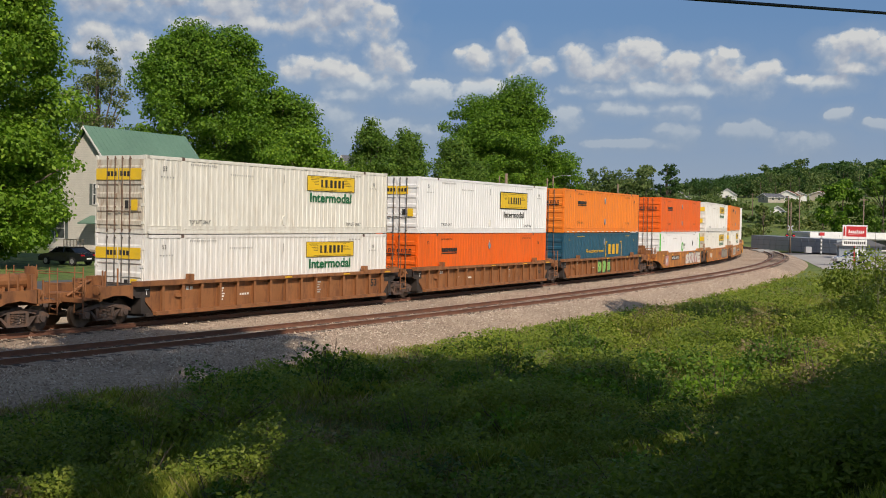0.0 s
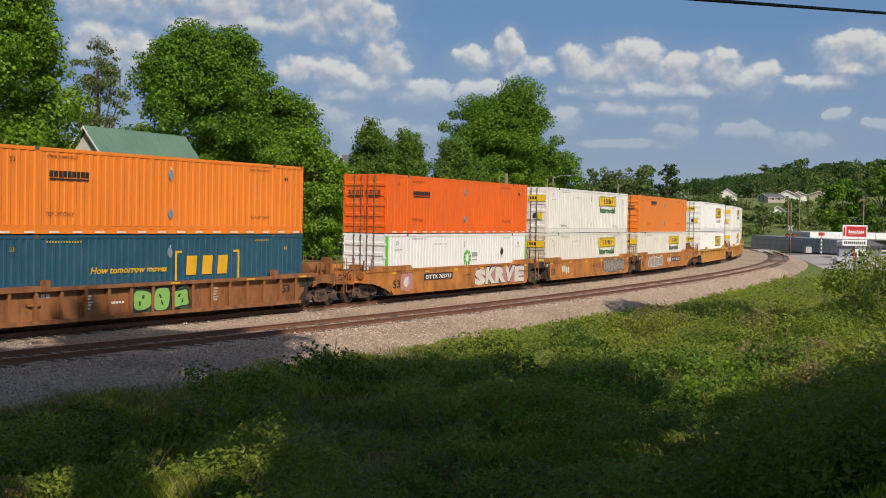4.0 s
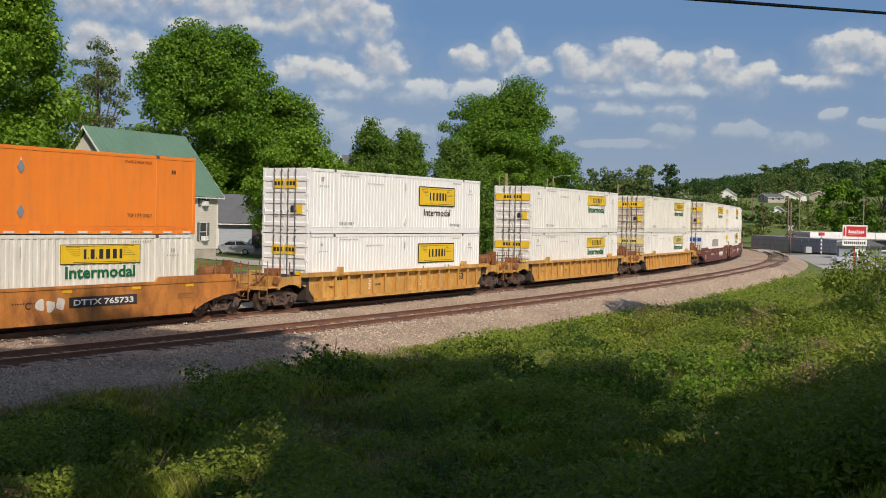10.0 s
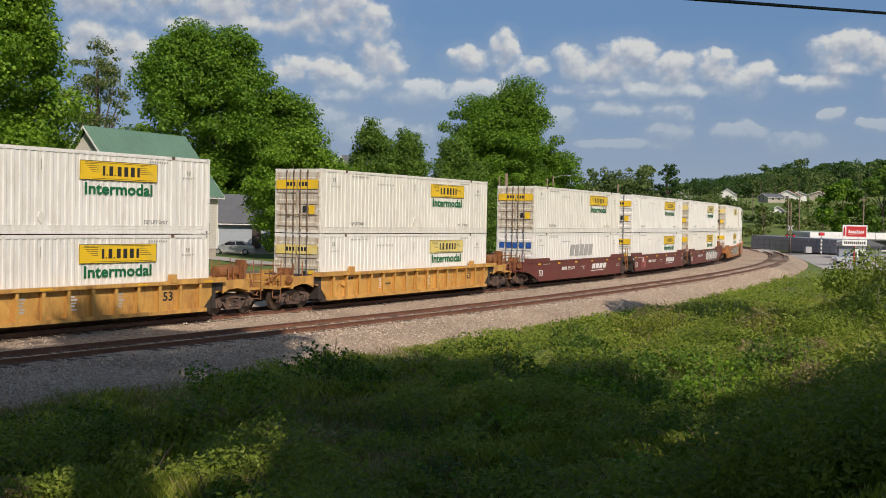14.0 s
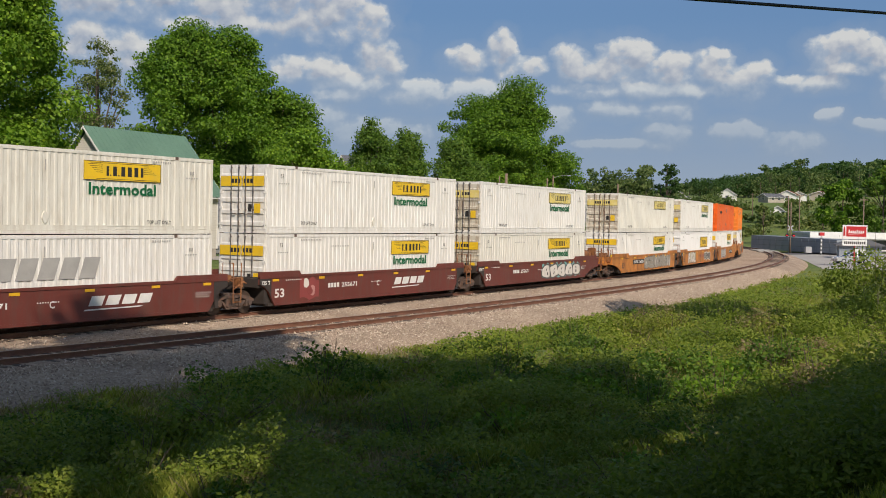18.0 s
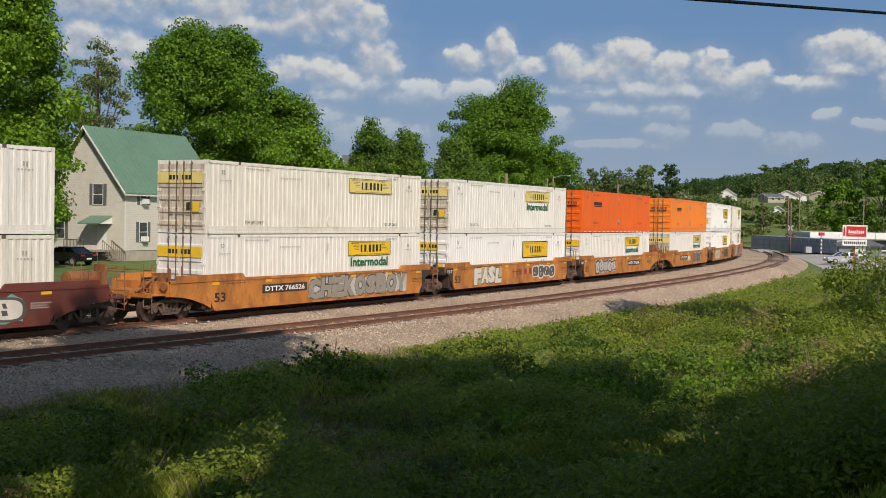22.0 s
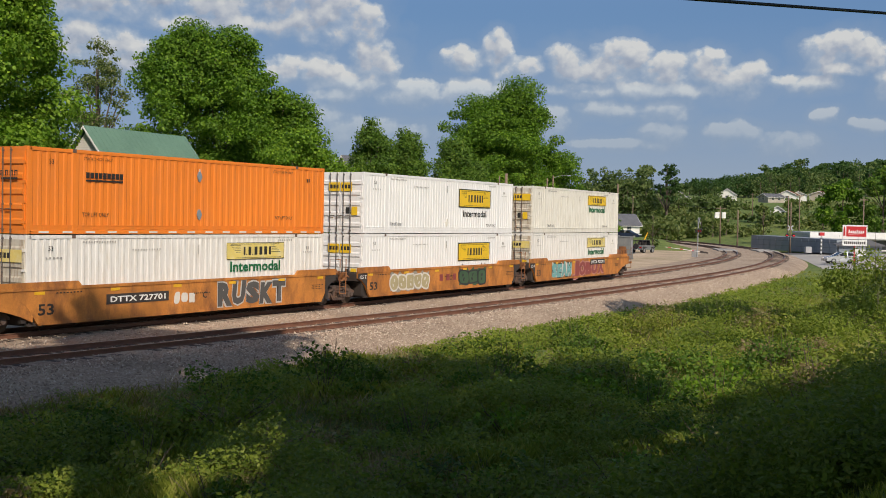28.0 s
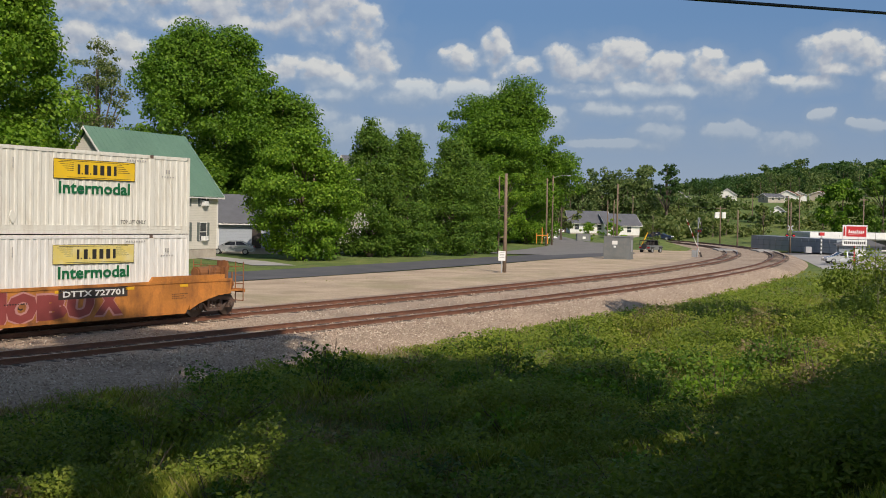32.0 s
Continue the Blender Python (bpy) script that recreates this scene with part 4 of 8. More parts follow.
    d["rigging"] = g.mesh("brake_rigging", M_BROWNCAR)
    g = Geo()
    g.tube([(9.0, -0.75, 1.72), (10.2, -0.75, 1.72)], 0.26, 14)
    g.tube([(8.94, -0.75, 1.72), (9.0, -0.75, 1.72)], 0.20, 14)
    g.box(9.2, 9.3, -1.0, -0.5, 1.36, 1.55)
    g.box(9.9, 10.0, -1.0, -0.5, 1.36, 1.55)
    d["tank"] = g.mesh("air_reservoir", M_BROWNCAR)
    g = Geo()
    g.box(10.3, 10.36, -1.2, -0.65, 1.36, 2.2)
    g.tube([(10.40, -0.92, 1.95), (10.44, -0.92, 1.95)], 0.27, 16)
    g.tube([(10.36, -0.92, 1.95), (10.42, -0.92, 1.95)], 0.05, 8)
    g.box(10.1, 10.3, -1.25, -1.05, 1.36, 1.95)
    d["brake"] = g.mesh("brake_stand", M_BROWNCAR)
    CARPARTS[key] = d
    return d


def well_car(kind, mat, label, left_end, right_end, bogies):
    """One well, origin on the rail under its middle; ends may carry a platform with coupler."""
    c = thing("well_car", label, "rail car", "well cars of the train")
    d = car_meshes(kind, mat)
    for s in (-1, 1):
        sill = part("side_sill", d["side", s], None, c)
        for e in (-1, 1):
            part("raised_chord", d["chord", s, e], None, c)
        if kind == "ribbed":
            for k in range(15):
                part("rib", d["rib"], None, sill, at=pose(-7.35 + k * 1.05, s * 1.455, 0))
    part("well_floor", d["floor"], None, c, "dark steel floor of the well")
    for e, full in ((-1, left_end), (1, right_end)):
        turn = pose(0, 0, 0, 0, 0, 0 if e > 0 else 180)
        part("end_frame", d["end"], None, c, at=turn)
        if full:
            part("end_platform", d["platform"], None, c, at=turn)
            part("coupler", d["coupler"], None, c, "rusty knuckle coupler", at=turn)
            part("ladder", d["ladder"], None, c, at=turn)
            part("brake_rigging", d["rigging"], None, c, "rusty brake rigging and stanchions", at=turn @ (pose(0, 0, 0) if e > 0 else Matrix.Diagonal((1, -1, 1, 1))))
            if e > 0:
                part("air_reservoir", d["tank"], None, c, "dark cylindrical air tank")
                part("brake_stand", d["brake"], None, c, "brown brake stand with a wheel")
        elif e > 0:
            part("ladder", d["joint_ladder"], None, c)
            part("brake_hoses", d["joint_gear"], None, c, "rusty hoses and levers over the shared bogie")
    for x in bogies:
        bogie(c, x)
    return c


def graffiti(c, spec):
    """Sprayed lettering on the seen side of a well car: (word, x0, x1, fill, ground, outline)."""
    for word, x0, x1, fill, ground_col, edge in spec:
        rr = random.Random(int(x0 * 100) + len(word))
        n = max(6, int((x1 - x0) / 0.22))
        if ground_col >= 0:
            ga = Geo()
            top = [(x0 + (x1 - x0) * i / n, 1.30 + 0.10 * math.sin(i * 1.9 + x0) + rr.uniform(-0.04, 0.04)) for i in range(n + 1)]
            low = [(x0 + (x1 - x0) * i / n, 0.46 + 0.06 * math.sin(i * 1.4) + rr.uniform(-0.04, 0.03)) for i in range(n + 1)]
            ga.prism(low + top[::-1], -1.4935, -1.488, "y")
            part("painted_ground", ga, M_GRAF[ground_col], c, "sprayed graffiti ground")
        if word[:1] == "*":
            m = int(word[1:])
            cell = (x1 - x0) / m
            slim = cell < 0.55
            for k in range(m):
                cx, cz = x0 + cell * (k + 0.5), 0.88 + rr.uniform(-0.05, 0.05)
                rx, rz = cell * 0.58, (0.30 if slim else 0.43) * rr.uniform(0.88, 1.1)
                ph, lobes, deep = rr.uniform(0, 6), rr.choice((2, 3, 4)), rr.uniform(0.05, 0.16)

                def outline(q):
                    pts = []
                    for j in range(28):
                        t = 6.2832 * j / 28
                        f = q * (1 + deep * math.sin(lobes * t + ph))
                        pts.append((cx + rx * f * math.copysign(abs(math.cos(t)) ** 0.7, math.cos(t)), cz + rz * f * math.copysign(abs(math.sin(t)) ** 0.7, math.sin(t))))
                    return pts

                layers = ((1.0, edge), (0.80, fill)) if not slim else ((0.7, fill),)
                for n2, (q, ci) in enumerate(layers):
                    gb = Geo()
                    gb.prism(outline(q), -1.4955 - 0.003 * n2 - 0.0008 * (k % 2), -1.49, "y")
                    part("painted_shape", gb, M_GRAF[ci], c, "sprayed graffiti shape")
                for n2 in range(2 if not slim else 0):
                    gb = Geo()
                    ax, az = cx + rx * rr.uniform(-0.35, 0.15), cz + rz * (-0.45 + 0.55 * n2)
                    w2, h2, sl = rx * rr.uniform(0.12, 0.3), rz * rr.uniform(0.25, 0.4), rr.uniform(-0.08, 0.12)
                    gb.prism([(ax, az), (ax + w2, az), (ax + w2 + sl, az + h2), (ax + sl, az + h2)], -1.5005, -1.495, "y")
                    part("painted_shape", gb, M_GRAF[edge], c, "sprayed graffiti shape")
            continue
        if not word:
            for k in range(4):
                gb = Geo()
                cx, cz, q = x0 + (x1 - x0) * rr.uniform(0.25, 0.75), rr.uniform(0.65, 1.15), rr.uniform(0.14, 0.30)
                gb.prism([(cx + q * math.cos(6.2832 * j / 9) * rr.uniform(0.7, 1.2), cz + q * math.sin(6.2832 * j / 9)) for j in range(9)], -1.4955 - 0.0012 * k, -1.4945, "y")
                part("painted_shape", gb, M_GRAF[(fill, edge, 10, fill)[k]], c, "sprayed graffiti shape")
            continue
        w = (x1 - x0) / len(word)
        tag = ground_col < 0 and fill == edge
        for i, ch in enumerate(word):
            hgt = (0.80 if not tag else 0.55) * rr.uniform(0.92, 1.08)
            zz = 0.48 + rr.uniform(-0.03, 0.05) + (0.12 if tag else 0)
            wide = w * (1.06 if not tag else 0.9)
            layers = ((0.14, edge, -1.4755), (0.075, fill, -1.479)) if not tag else ((0.012, fill, -1.479),)
            for bold, ci, yy in layers:
                grow = max(0.0, bold) * 0.9
                text_part(c, ch, x0 + (i - 0.02) * w - grow / 2, zz, hgt, M_GRAF[ci], y=yy - 0.0004 * (i % 2), bold=bold, shear=0.12 * (i % 2), fit=wide - 0.10 + grow if not tag else wide, name="painted_letter", label="sprayed graffiti letter")


def car_marks(c, kind, mat, number_x=None, big=None, dark_plate=True, full=(False, False)):
    ink = M_INK if mat in (M_TTX, M_YELLOWCAR) else M_WHITEINK
    y = -1.50
    if kind == "smooth":
        text_part(c, "53", -7.75, 0.60, 0.37, ink, y=-1.475, bold=0.012, fit=0.66)
        if number_x is not None:
            nx0, nz, text = number_x
            if dark_plate:
                g = Geo()
                g.box(nx0, nx0 + 3.05, y - 0.004, y + 0.006, nz - 0.08, nz + 0.28)
                part("number_plate", g, M_DARKPLATE, c, "dark plate with white lettering")
                text_part(c, text, nx0 + 0.18, nz, 0.2, M_WHITEINK, y=-1.492, bold=0.008, fit=2.7)
            else:
                g = Geo()
                blocks(g, nx0, nx0 + 0.85, nz, nz + 0.2, y - 0.002, 4, 0.25)
                part("company_mark", g, ink, c)
                text_part(c, text, nx0 + 1.05, nz, 0.2, ink, y=-1.486, bold=0.006, fit=1.25)
        for e, closed in ((-1, full[0]), (1, full[1])):
            if closed:
                continue
            g = Geo()
            q = [(e * 8.76, 1.41), (e * 8.76, 1.19), (e * 8.46, 1.09), (e * 8.16, 0.87), (e * 7.98, 0.62), (e * 7.98, 1.41)]
            g.prism(q if e < 0 else q[::-1], y - 0.003, y + 0.008, "y")
            part("end_plate", g, M_DARKPLATE, c, "dark rusty plate at the end of the sill")
        text_part(c, "C", 0.1, 0.80, 0.24, ink, y=-1.475, bold=0.008)
        if not full[0]:
            text_part(c, "125 T", -8.62, 1.16, 0.16, M_WHITEINK, y=-1.492, bold=0.006, fit=0.55)
        for x in (-7.9, -4.6, -1.5, 1.6, 4.7, 7.4):
            g = Geo()
            g.box(x, x + 0.42, y - 0.004, y + 0.004, 1.28, 1.38)
            part("reflector", g, M_YINK, c, "yellow reflective sticker")
        g = Geo()
        blocks(g, -7.0, -5.9, 1.29, 1.33, y, 8, 0.5)
        blocks(g, -0.4, 0.5, 0.98, 1.02, y, 9, 0.5)
        blocks(g, 7.0, 7.8, 1.00, 1.03, y, 8, 0.5)
        blocks(g, 7.0, 7.6, 0.92, 0.95, y, 6, 0.5)
        blocks(g, 7.0, 7.7, 0.84, 0.87, y, 7, 0.5)
        tagged(part("small_markings", g, ink, c), kind="stuff")
        if big:
            x0, x1, n, m2, sl = big
            g = Geo()
            blocks(g, x0, x1, 0.78, 1.12, y, n, 0.2 if sl else 0.5, slant=sl)
            part("company_mark", g, m2, c, "plain letter-sized shapes")
            if sl:
                g = Geo()
                g.prism([(x0 - 0.2, 0.62), (x1 - 0.5, 0.64), (x1 - 0.3, 0.69), (x0 - 0.15, 0.67)], y - 0.004, y, "y")
                part("company_mark", g, m2, c)
    else:
        y = -1.382
        for a0, a1 in ((-8.62, -7.88), (7.80, 8.60)) if mat is M_BROWNCAR else ():
            g = Geo()
            g.box(a0, a1, y - 0.012, y, 0.96, 1.37)
            part("end_plate", g, M_DARKPLATE, c, "dark notice plate on the sill")
        if mat is M_BROWNCAR:
            text_part(c, "125T", -8.52, 1.06, 0.2, M_WHITEINK, y=y + 0.002, bold=0.006, fit=0.55)
        text_part(c, "53", 6.62 if mat is M_BROWNCAR else 5.55, 0.78, 0.34, M_INK, y=y + 0.014, bold=0.012, fit=0.5)
        for k, bx in enumerate((-3.35, -1.05, 1.1, 3.2) if mat is M_YELLOWCAR else (-4.2, 2.2)):
            g = Geo()
            for j in range(5):
                zz = 0.66 + j * 0.11
                g.box(bx + 0.05 * (j % 2), bx + 0.34 + 0.05 * ((j + k) % 3), y - 0.004, y, zz, zz + 0.05 + 0.02 * ((j + k) % 2))
            tagged(part("faded_notice", g, (M_WHITEINK, M_GREYINK)[k % 2], c, "faded sprayed notice"), kind="stuff")
        g = Geo()
        blocks(g, -6.2, -5.6, 1.15, 1.28, y, 3, 0.3)
        blocks(g, -3.0, -2.3, 0.80, 0.88, y, 5, 0.3)
        tagged(part("small_markings", g, M_INK if mat is M_YELLOWCAR else M_WHITEINK, c), kind="stuff")
        for x in (-0.2, 4.1, 7.5):
            g = Geo()
            g.box(x, x + 0.5, -1.607, -1.598, 1.41, 1.47)
            part("reflector", g, M_YINK, c, "yellow reflective sticker")
        g = Geo()
        g.box(-6.6, -6.0, y - 0.06, y, 0.92, 1.02)
        g.box(-6.55, -6.05, y - 0.10, y - 0.05, 0.90, 0.93)
        part("step", g, mat, c)


LABEL = {
    "white": "white corrugated steel container with a yellow panel",
    "newwhite": "clean bright white container with a black-edged yellow panel",
    "cream": "weathered cream-white container with a yellow panel",
    "boxed": "rust-streaked cream container with a faded yellow panel",
    "pale": "white container with a faded pale yellow panel",
    "orange": "bright orange corrugated container with black markings",
    "faded": "faded light orange container with black markings",
    "panelled": "light orange smooth-panelled container with black markings",
    "blue": "dark blue container with yellow shapes on its side",
    "green_ends": "white container with lime green corner posts",
    "plain": "plain white container with faded grey shapes",
    "truck_blue": "white container with blue shapes on its doors"}
CAR_LABEL = {"ochre": "ochre-painted steel well car with smooth sides and graffiti", "yellow": "faded yellow ribbed steel well car",
             "brown": "rusty brown ribbed steel well car", "maroon": "maroon smooth-sided steel well car"}
PAINT = {"ochre": M_TTX, "yellow": M_YELLOWCAR, "brown": M_BROWNCAR, "maroon": M_MAROON}
# place along the line at 13 s, car paint, rib, place in its set (a first, b middle, c last, s single), top, bottom
TRAIN = [
    (-154.0, "brown", "ribbed", "s", "white", "white"),
    (-130.86, "brown", "ribbed", "a", "cream", "white"), (-111.69, "brown", "ribbed", "b", "newwhite", "orange"), (-92.52, "brown", "ribbed", "c", "faded", "blue"),
    (-69.62, "ochre", "smooth", "a", "orange", "green_ends"), (-50.32, "ochre", "smooth", "b", "white", "cream"), (-31.13, "ochre", "smooth", "c", "panelled", "cream"),
    (-7.84, "yellow", "ribbed", "s", "newwhite", "newwhite"), (15.42, "yellow", "ribbed", "s", "white", "white"), (38.8, "yellow", "ribbed", "s", "cream", "pale"),
    (61.6, "maroon", "smooth", "a", "cream", "truck_blue"), (81.03, "maroon", "smooth", "b", "white", "white"), (100.21, "maroon", "smooth", "c", "pale", "cream"),
    (123.6, "ochre", "smooth", "a", "boxed", "white"), (142.81, "ochre", "smooth", "b", "pale", "newwhite"), (161.95, "ochre", "smooth", "c", "orange", "white"),
    (185.08, "ochre", "smooth", "a", "faded", "pale"), (204.36, "ochre", "smooth", "b", "newwhite", "newwhite"), (223.42, "ochre", "smooth", "c", "cream", "pale")]
GRAFFITI = {
    3: [("*3", -2.0, 0.9, 8, 4, 1)], 4: [("", -7.0, -5.85, 6, 5, 10), ("SKRVE", 1.0, 7.4, 10, 5, 1)], 5: [("*4", -5.9, -4.5, 10, -1, 10), ("*6", 2.3, 6.9, 9, 9, 11)],
    6: [("*5", -5.6, -1.25, 9, 9, 10), ("*3", 0.5, 1.75, 10, -1, 10)],
    11: [("", -6.0, -4.6, 3, 3, 5)], 12: [("*5", 0.3, 6.7, 10, 2, 11)], 13: [("CHEKOSBOY", -1.6, 6.5, 9, 0, 11)], 14: [("FASL", -5.4, -1.9, 10, 7, 11), ("*4", 2.5, 5.9, 11, -1, 10)],
    15: [("*5", -5.6, -1.1, 0, 6, 1)], 16: [("*3", -1.5, -0.3, 10, -1, 10), ("RUSKT", 1.0, 5.2, 11, -1, 0)], 17: [("*5", -5.9, -2.1, 7, 9, 10), ("*3", 1.2, 4.4, 4, 4, 1)],
    18: [("SEAM", -5.2, -1.7, 2, 10, 1), ("JOBUX", -1.5, 4.6, 3, -1, 5)]}
NUMBER = {4: (-4.7, 0.94, "DTTX 765733"), 6: (1.9, 0.84, "DTTX 765733"), 10: (-3.87, 0.86, "255671"), 11: (-3.9, 0.86, "255671"), 12: (-4.05, 0.88, "255671"),
          13: (-4.8, 0.90, "DTTX 766526"), 15: (1.8, 0.86, "DTTX 766526"), 16: (-4.8, 0.88, "DTTX 727701"), 18: (1.75, 1.14, "DTTX 727701")}
RIDERS = []                                            # (object, place along the line at 13 s, height)
MADE = {}
for i, (s0, paint, rib, place, top, bottom) in enumerate(TRAIN):
    left, right = place in "as", place in "cs"
    if place == "s":
        bog = [-9.75, 9.75]
    elif place == "a":
        bog = [-9.75, 9.585]
    elif place == "b":
        bog = [9.585]
    else:
        bog = [9.75]
    car = well_car(rib, PAINT[paint], CAR_LABEL[paint], left, right, bog)
    big = {11: (1.65, 4.4, 4, M_WHITEINK, 0.16), 10: (1.75, 4.6, 4, M_WHITEINK, 0.16), 17: (-1.0, 0.8, 3, M_GRAF[3], 0.0), 14: (0.5, 2.3, 3, M_GRAF[3], 0.0), 5: (0.65, 2.3, 3, M_GRAF[3], 0.0)}.get(i)
    car_marks(car, rib, PAINT[paint], NUMBER.get(i), big, paint == "ochre", (left, right))
    if i in GRAFFITI:
        graffiti(car, GRAFFITI[i])
    RIDERS.append((car, s0, 0.0))
    for style, z in ((bottom, 0.36), (top, 0.36 + CH + 0.03)):
        if style in MADE:
            box = copy_thing(MADE[style], Matrix.Identity(4))
        else:
            box = MADE[style] = container(style, LABEL[style])
        RIDERS.append((box, s0, z))
# ---------------------------------------------------------------- clouds far behind everything
def cloud_sheet():
    m = bpy.data.materials.new("cloud_sheet")
    m.use_nodes = True
    nt = m.node_tree
    nt.nodes.clear()
    grp = bpy.data.node_groups.new("cloud_density", "ShaderNodeTree")
    grp.interface.new_socket("Vector", in_out="INPUT", socket_type="NodeSocketVector")
    grp.interface.new_socket("Density", in_out="OUTPUT", socket_type="NodeSocketFloat")
    gi, go = grp.nodes.new("NodeGroupInput"), grp.nodes.new("NodeGroupOutput")
    warp = grp.nodes.new("ShaderNodeTexNoise")
    warp.inputs["Scale"].default_value, warp.inputs["Detail"].default_value, warp.inputs["Roughness"].default_value = 0.85, 8, 0.55
    grp.links.new(gi.outputs[0], warp.inputs["Vector"])
    sub = grp.nodes.new("ShaderNodeVectorMath")
    sub.operation = "MULTIPLY_ADD"
    sub.inputs[1].default_value = (0.70, 0.62, 0)
    grp.links.new(warp.outputs["Color"], sub.inputs[0])
    off = grp.nodes.new("ShaderNodeVectorMath")
    off.operation = "ADD"
    off.inputs[1].default_value = (-0.35, -0.31, 0)
    grp.links.new(gi.outputs[0], off.inputs[0])
    grp.links.new(off.outputs[0], sub.inputs[2])
    puff = grp.nodes.new("ShaderNodeTexVoronoi")
    puff.feature = "SMOOTH_F1"
    puff.inputs["Scale"].default_value, puff.inputs["Smoothness"].default_value, puff.inputs["Detail"].default_value, puff.inputs["Roughness"].default_value = 0.9, 0.5, 3, 0.45
    grp.links.new(sub.outputs[0], puff.inputs["Vector"])
    sep = grp.nodes.new("ShaderNodeSeparateXYZ")
    grp.links.new(sub.outputs[0], sep.inputs[0])
    u, v = sep.outputs[0], sep.outputs[1]
    # azimuth and height of each cloud in degrees, half width, half height
    high = [(-17.0, 10.25, 2.1, 0.98), (-14.2, 10.72, 2.66, 1.4), (-11.1, 10.36, 1.82, 1.18), (-8.3, 10.83, 2.38, 1.68), (-5.8, 10.32, 2.38, 1.46), (-3.8, 9.66, 1.18, 0.9), (-9.7, 9.27, 5.32, 0.5), (-17.3, 8.14, 1.26, 0.98), (-15.6, 7.62, 1.68, 1.18), (21.6, 11.2, 1.68, 0.34)]
    middle = [(-7.5, 7.21, 1.18, 0.62), (-5.8, 7.32, 1.68, 0.67), (-3.2, 7.76, 1.34, 1.01), (-4.4, 6.7, 2.38, 0.45), (-5.0, 6.05, 1.4, 0.45), (-1.3, 6.29, 1.68, 0.62), (2.0, 6.26, 2.52, 0.67), (-6.2, 5.13, 1.68, 0.62), (-3.6, 4.34, 3.64, 0.62)]
    row = [(1.3, 7.93, 1.18, 0.56), (2.9, 8.33, 0.78, 0.9), (4.0, 7.62, 1.26, 0.56), (6.3, 7.83, 1.12, 0.9), (8.9, 8.16, 1.62, 0.9), (7.9, 7.35, 2.52, 0.73), (11.0, 7.47, 1.68, 0.78), (13.2, 7.4, 1.4, 0.95), (14.8, 7.06, 1.12, 0.84), (10.1, 6.5, 4.76, 0.39)]
    low = [(8.5, 5.63, 1.62, 0.42), (11.0, 5.59, 1.18, 0.56), (7.1, 6.64, 1.12, 0.22), (11.1, 4.48, 1.18, 0.45), (14.3, 4.54, 1.46, 0.5), (16.9, 4.02, 1.46, 0.56), (8.7, 3.87, 2.66, 0.25), (5.7, 5.02, 0.9, 0.67)]
    east = [(18.3, 8.25, 1.12, 0.78), (19.7, 8.41, 1.4, 0.84), (20.6, 8.01, 1.06, 0.7), (19.1, 7.34, 1.82, 0.34), (17.7, 6.81, 1.82, 0.39), (21.3, 6.63, 0.84, 0.67), (22.2, 7.9, 0.67, 0.67), (18.5, 5.26, 0.62, 0.34), (20.8, 4.8, 1.18, 0.28)]
    best = None
    for a, e, w, h in high + middle + row + low + east:
        w, h = w * 1.18, h * 1.2
        du = calc(grp, "MULTIPLY", calc(grp, "SUBTRACT", u, a), 1 / w)
        dv = calc(grp, "MULTIPLY", calc(grp, "SUBTRACT", v, e), 1 / h)
        dv = calc(grp, "MAXIMUM", dv, calc(grp, "MULTIPLY", dv, -0.82))
        d = calc(grp, "MULTIPLY_ADD", dv, dv, calc(grp, "MULTIPLY", du, du))
        d = calc(grp, "SUBTRACT", 1.0, d)
        best = d if best is None else calc(grp, "SMOOTH_MAX", best, d, 0.3)
    haze = grp.nodes.new("ShaderNodeTexNoise")
    haze.inputs["Scale"].default_value, haze.inputs["Detail"].default_value = 1.0, 8
    st = grp.nodes.new("ShaderNodeMapping")
    st.inputs["Scale"].default_value = (1.0, 1.3, 1)
    grp.links.new(gi.outputs[0], st.inputs[0])
    grp.links.new(st.outputs[0], haze.inputs["Vector"])
    best = calc(grp, "ADD", best, calc(grp, "MULTIPLY", calc(grp, "SUBTRACT", haze.outputs[0], 0.5), 1.1))
    best = calc(grp, "ADD", best, calc(grp, "MULTIPLY", calc(grp, "SUBTRACT", 0.5, puff.outputs["Distance"]), 0.75))
    grp.links.new(best, go.inputs[0])
    uv = nt.nodes.new("ShaderNodeUVMap")
    uv.uv_map = "sky"
    g1 = nt.nodes.new("ShaderNodeGroup")
    g1.node_tree = grp
    nt.links.new(uv.outputs[0], g1.inputs[0])
    up = nt.nodes.new("ShaderNodeVectorMath")
    up.operation = "ADD"
    up.inputs[1].default_value = (0.12, 0.42, 0)
    nt.links.new(uv.outputs[0], up.inputs[0])
    g2 = nt.nodes.new("ShaderNodeGroup")
    g2.node_tree = grp
    nt.links.new(up.outputs[0], g2.inputs[0])
    lit = calc(nt, "SUBTRACT", g1.outputs[0], g2.outputs[0])
    # crisp sunlit tops, soft grey bases, fainter towards the horizon
    crisp = calc(nt, "MULTIPLY_ADD", calc(nt, "MINIMUM", calc(nt, "MAXIMUM", lit, 0.0), 1.0), 1.6, 1.3)
    alpha = calc(nt, "MULTIPLY_ADD", g1.outputs[0], crisp, 0.25)
    alpha = calc(nt, "MINIMUM", calc(nt, "MAXIMUM", alpha, 0.0), 0.97)
    hgt = nt.nodes.new("ShaderNodeSeparateXYZ")
    nt.links.new(uv.outputs[0], hgt.inputs[0])
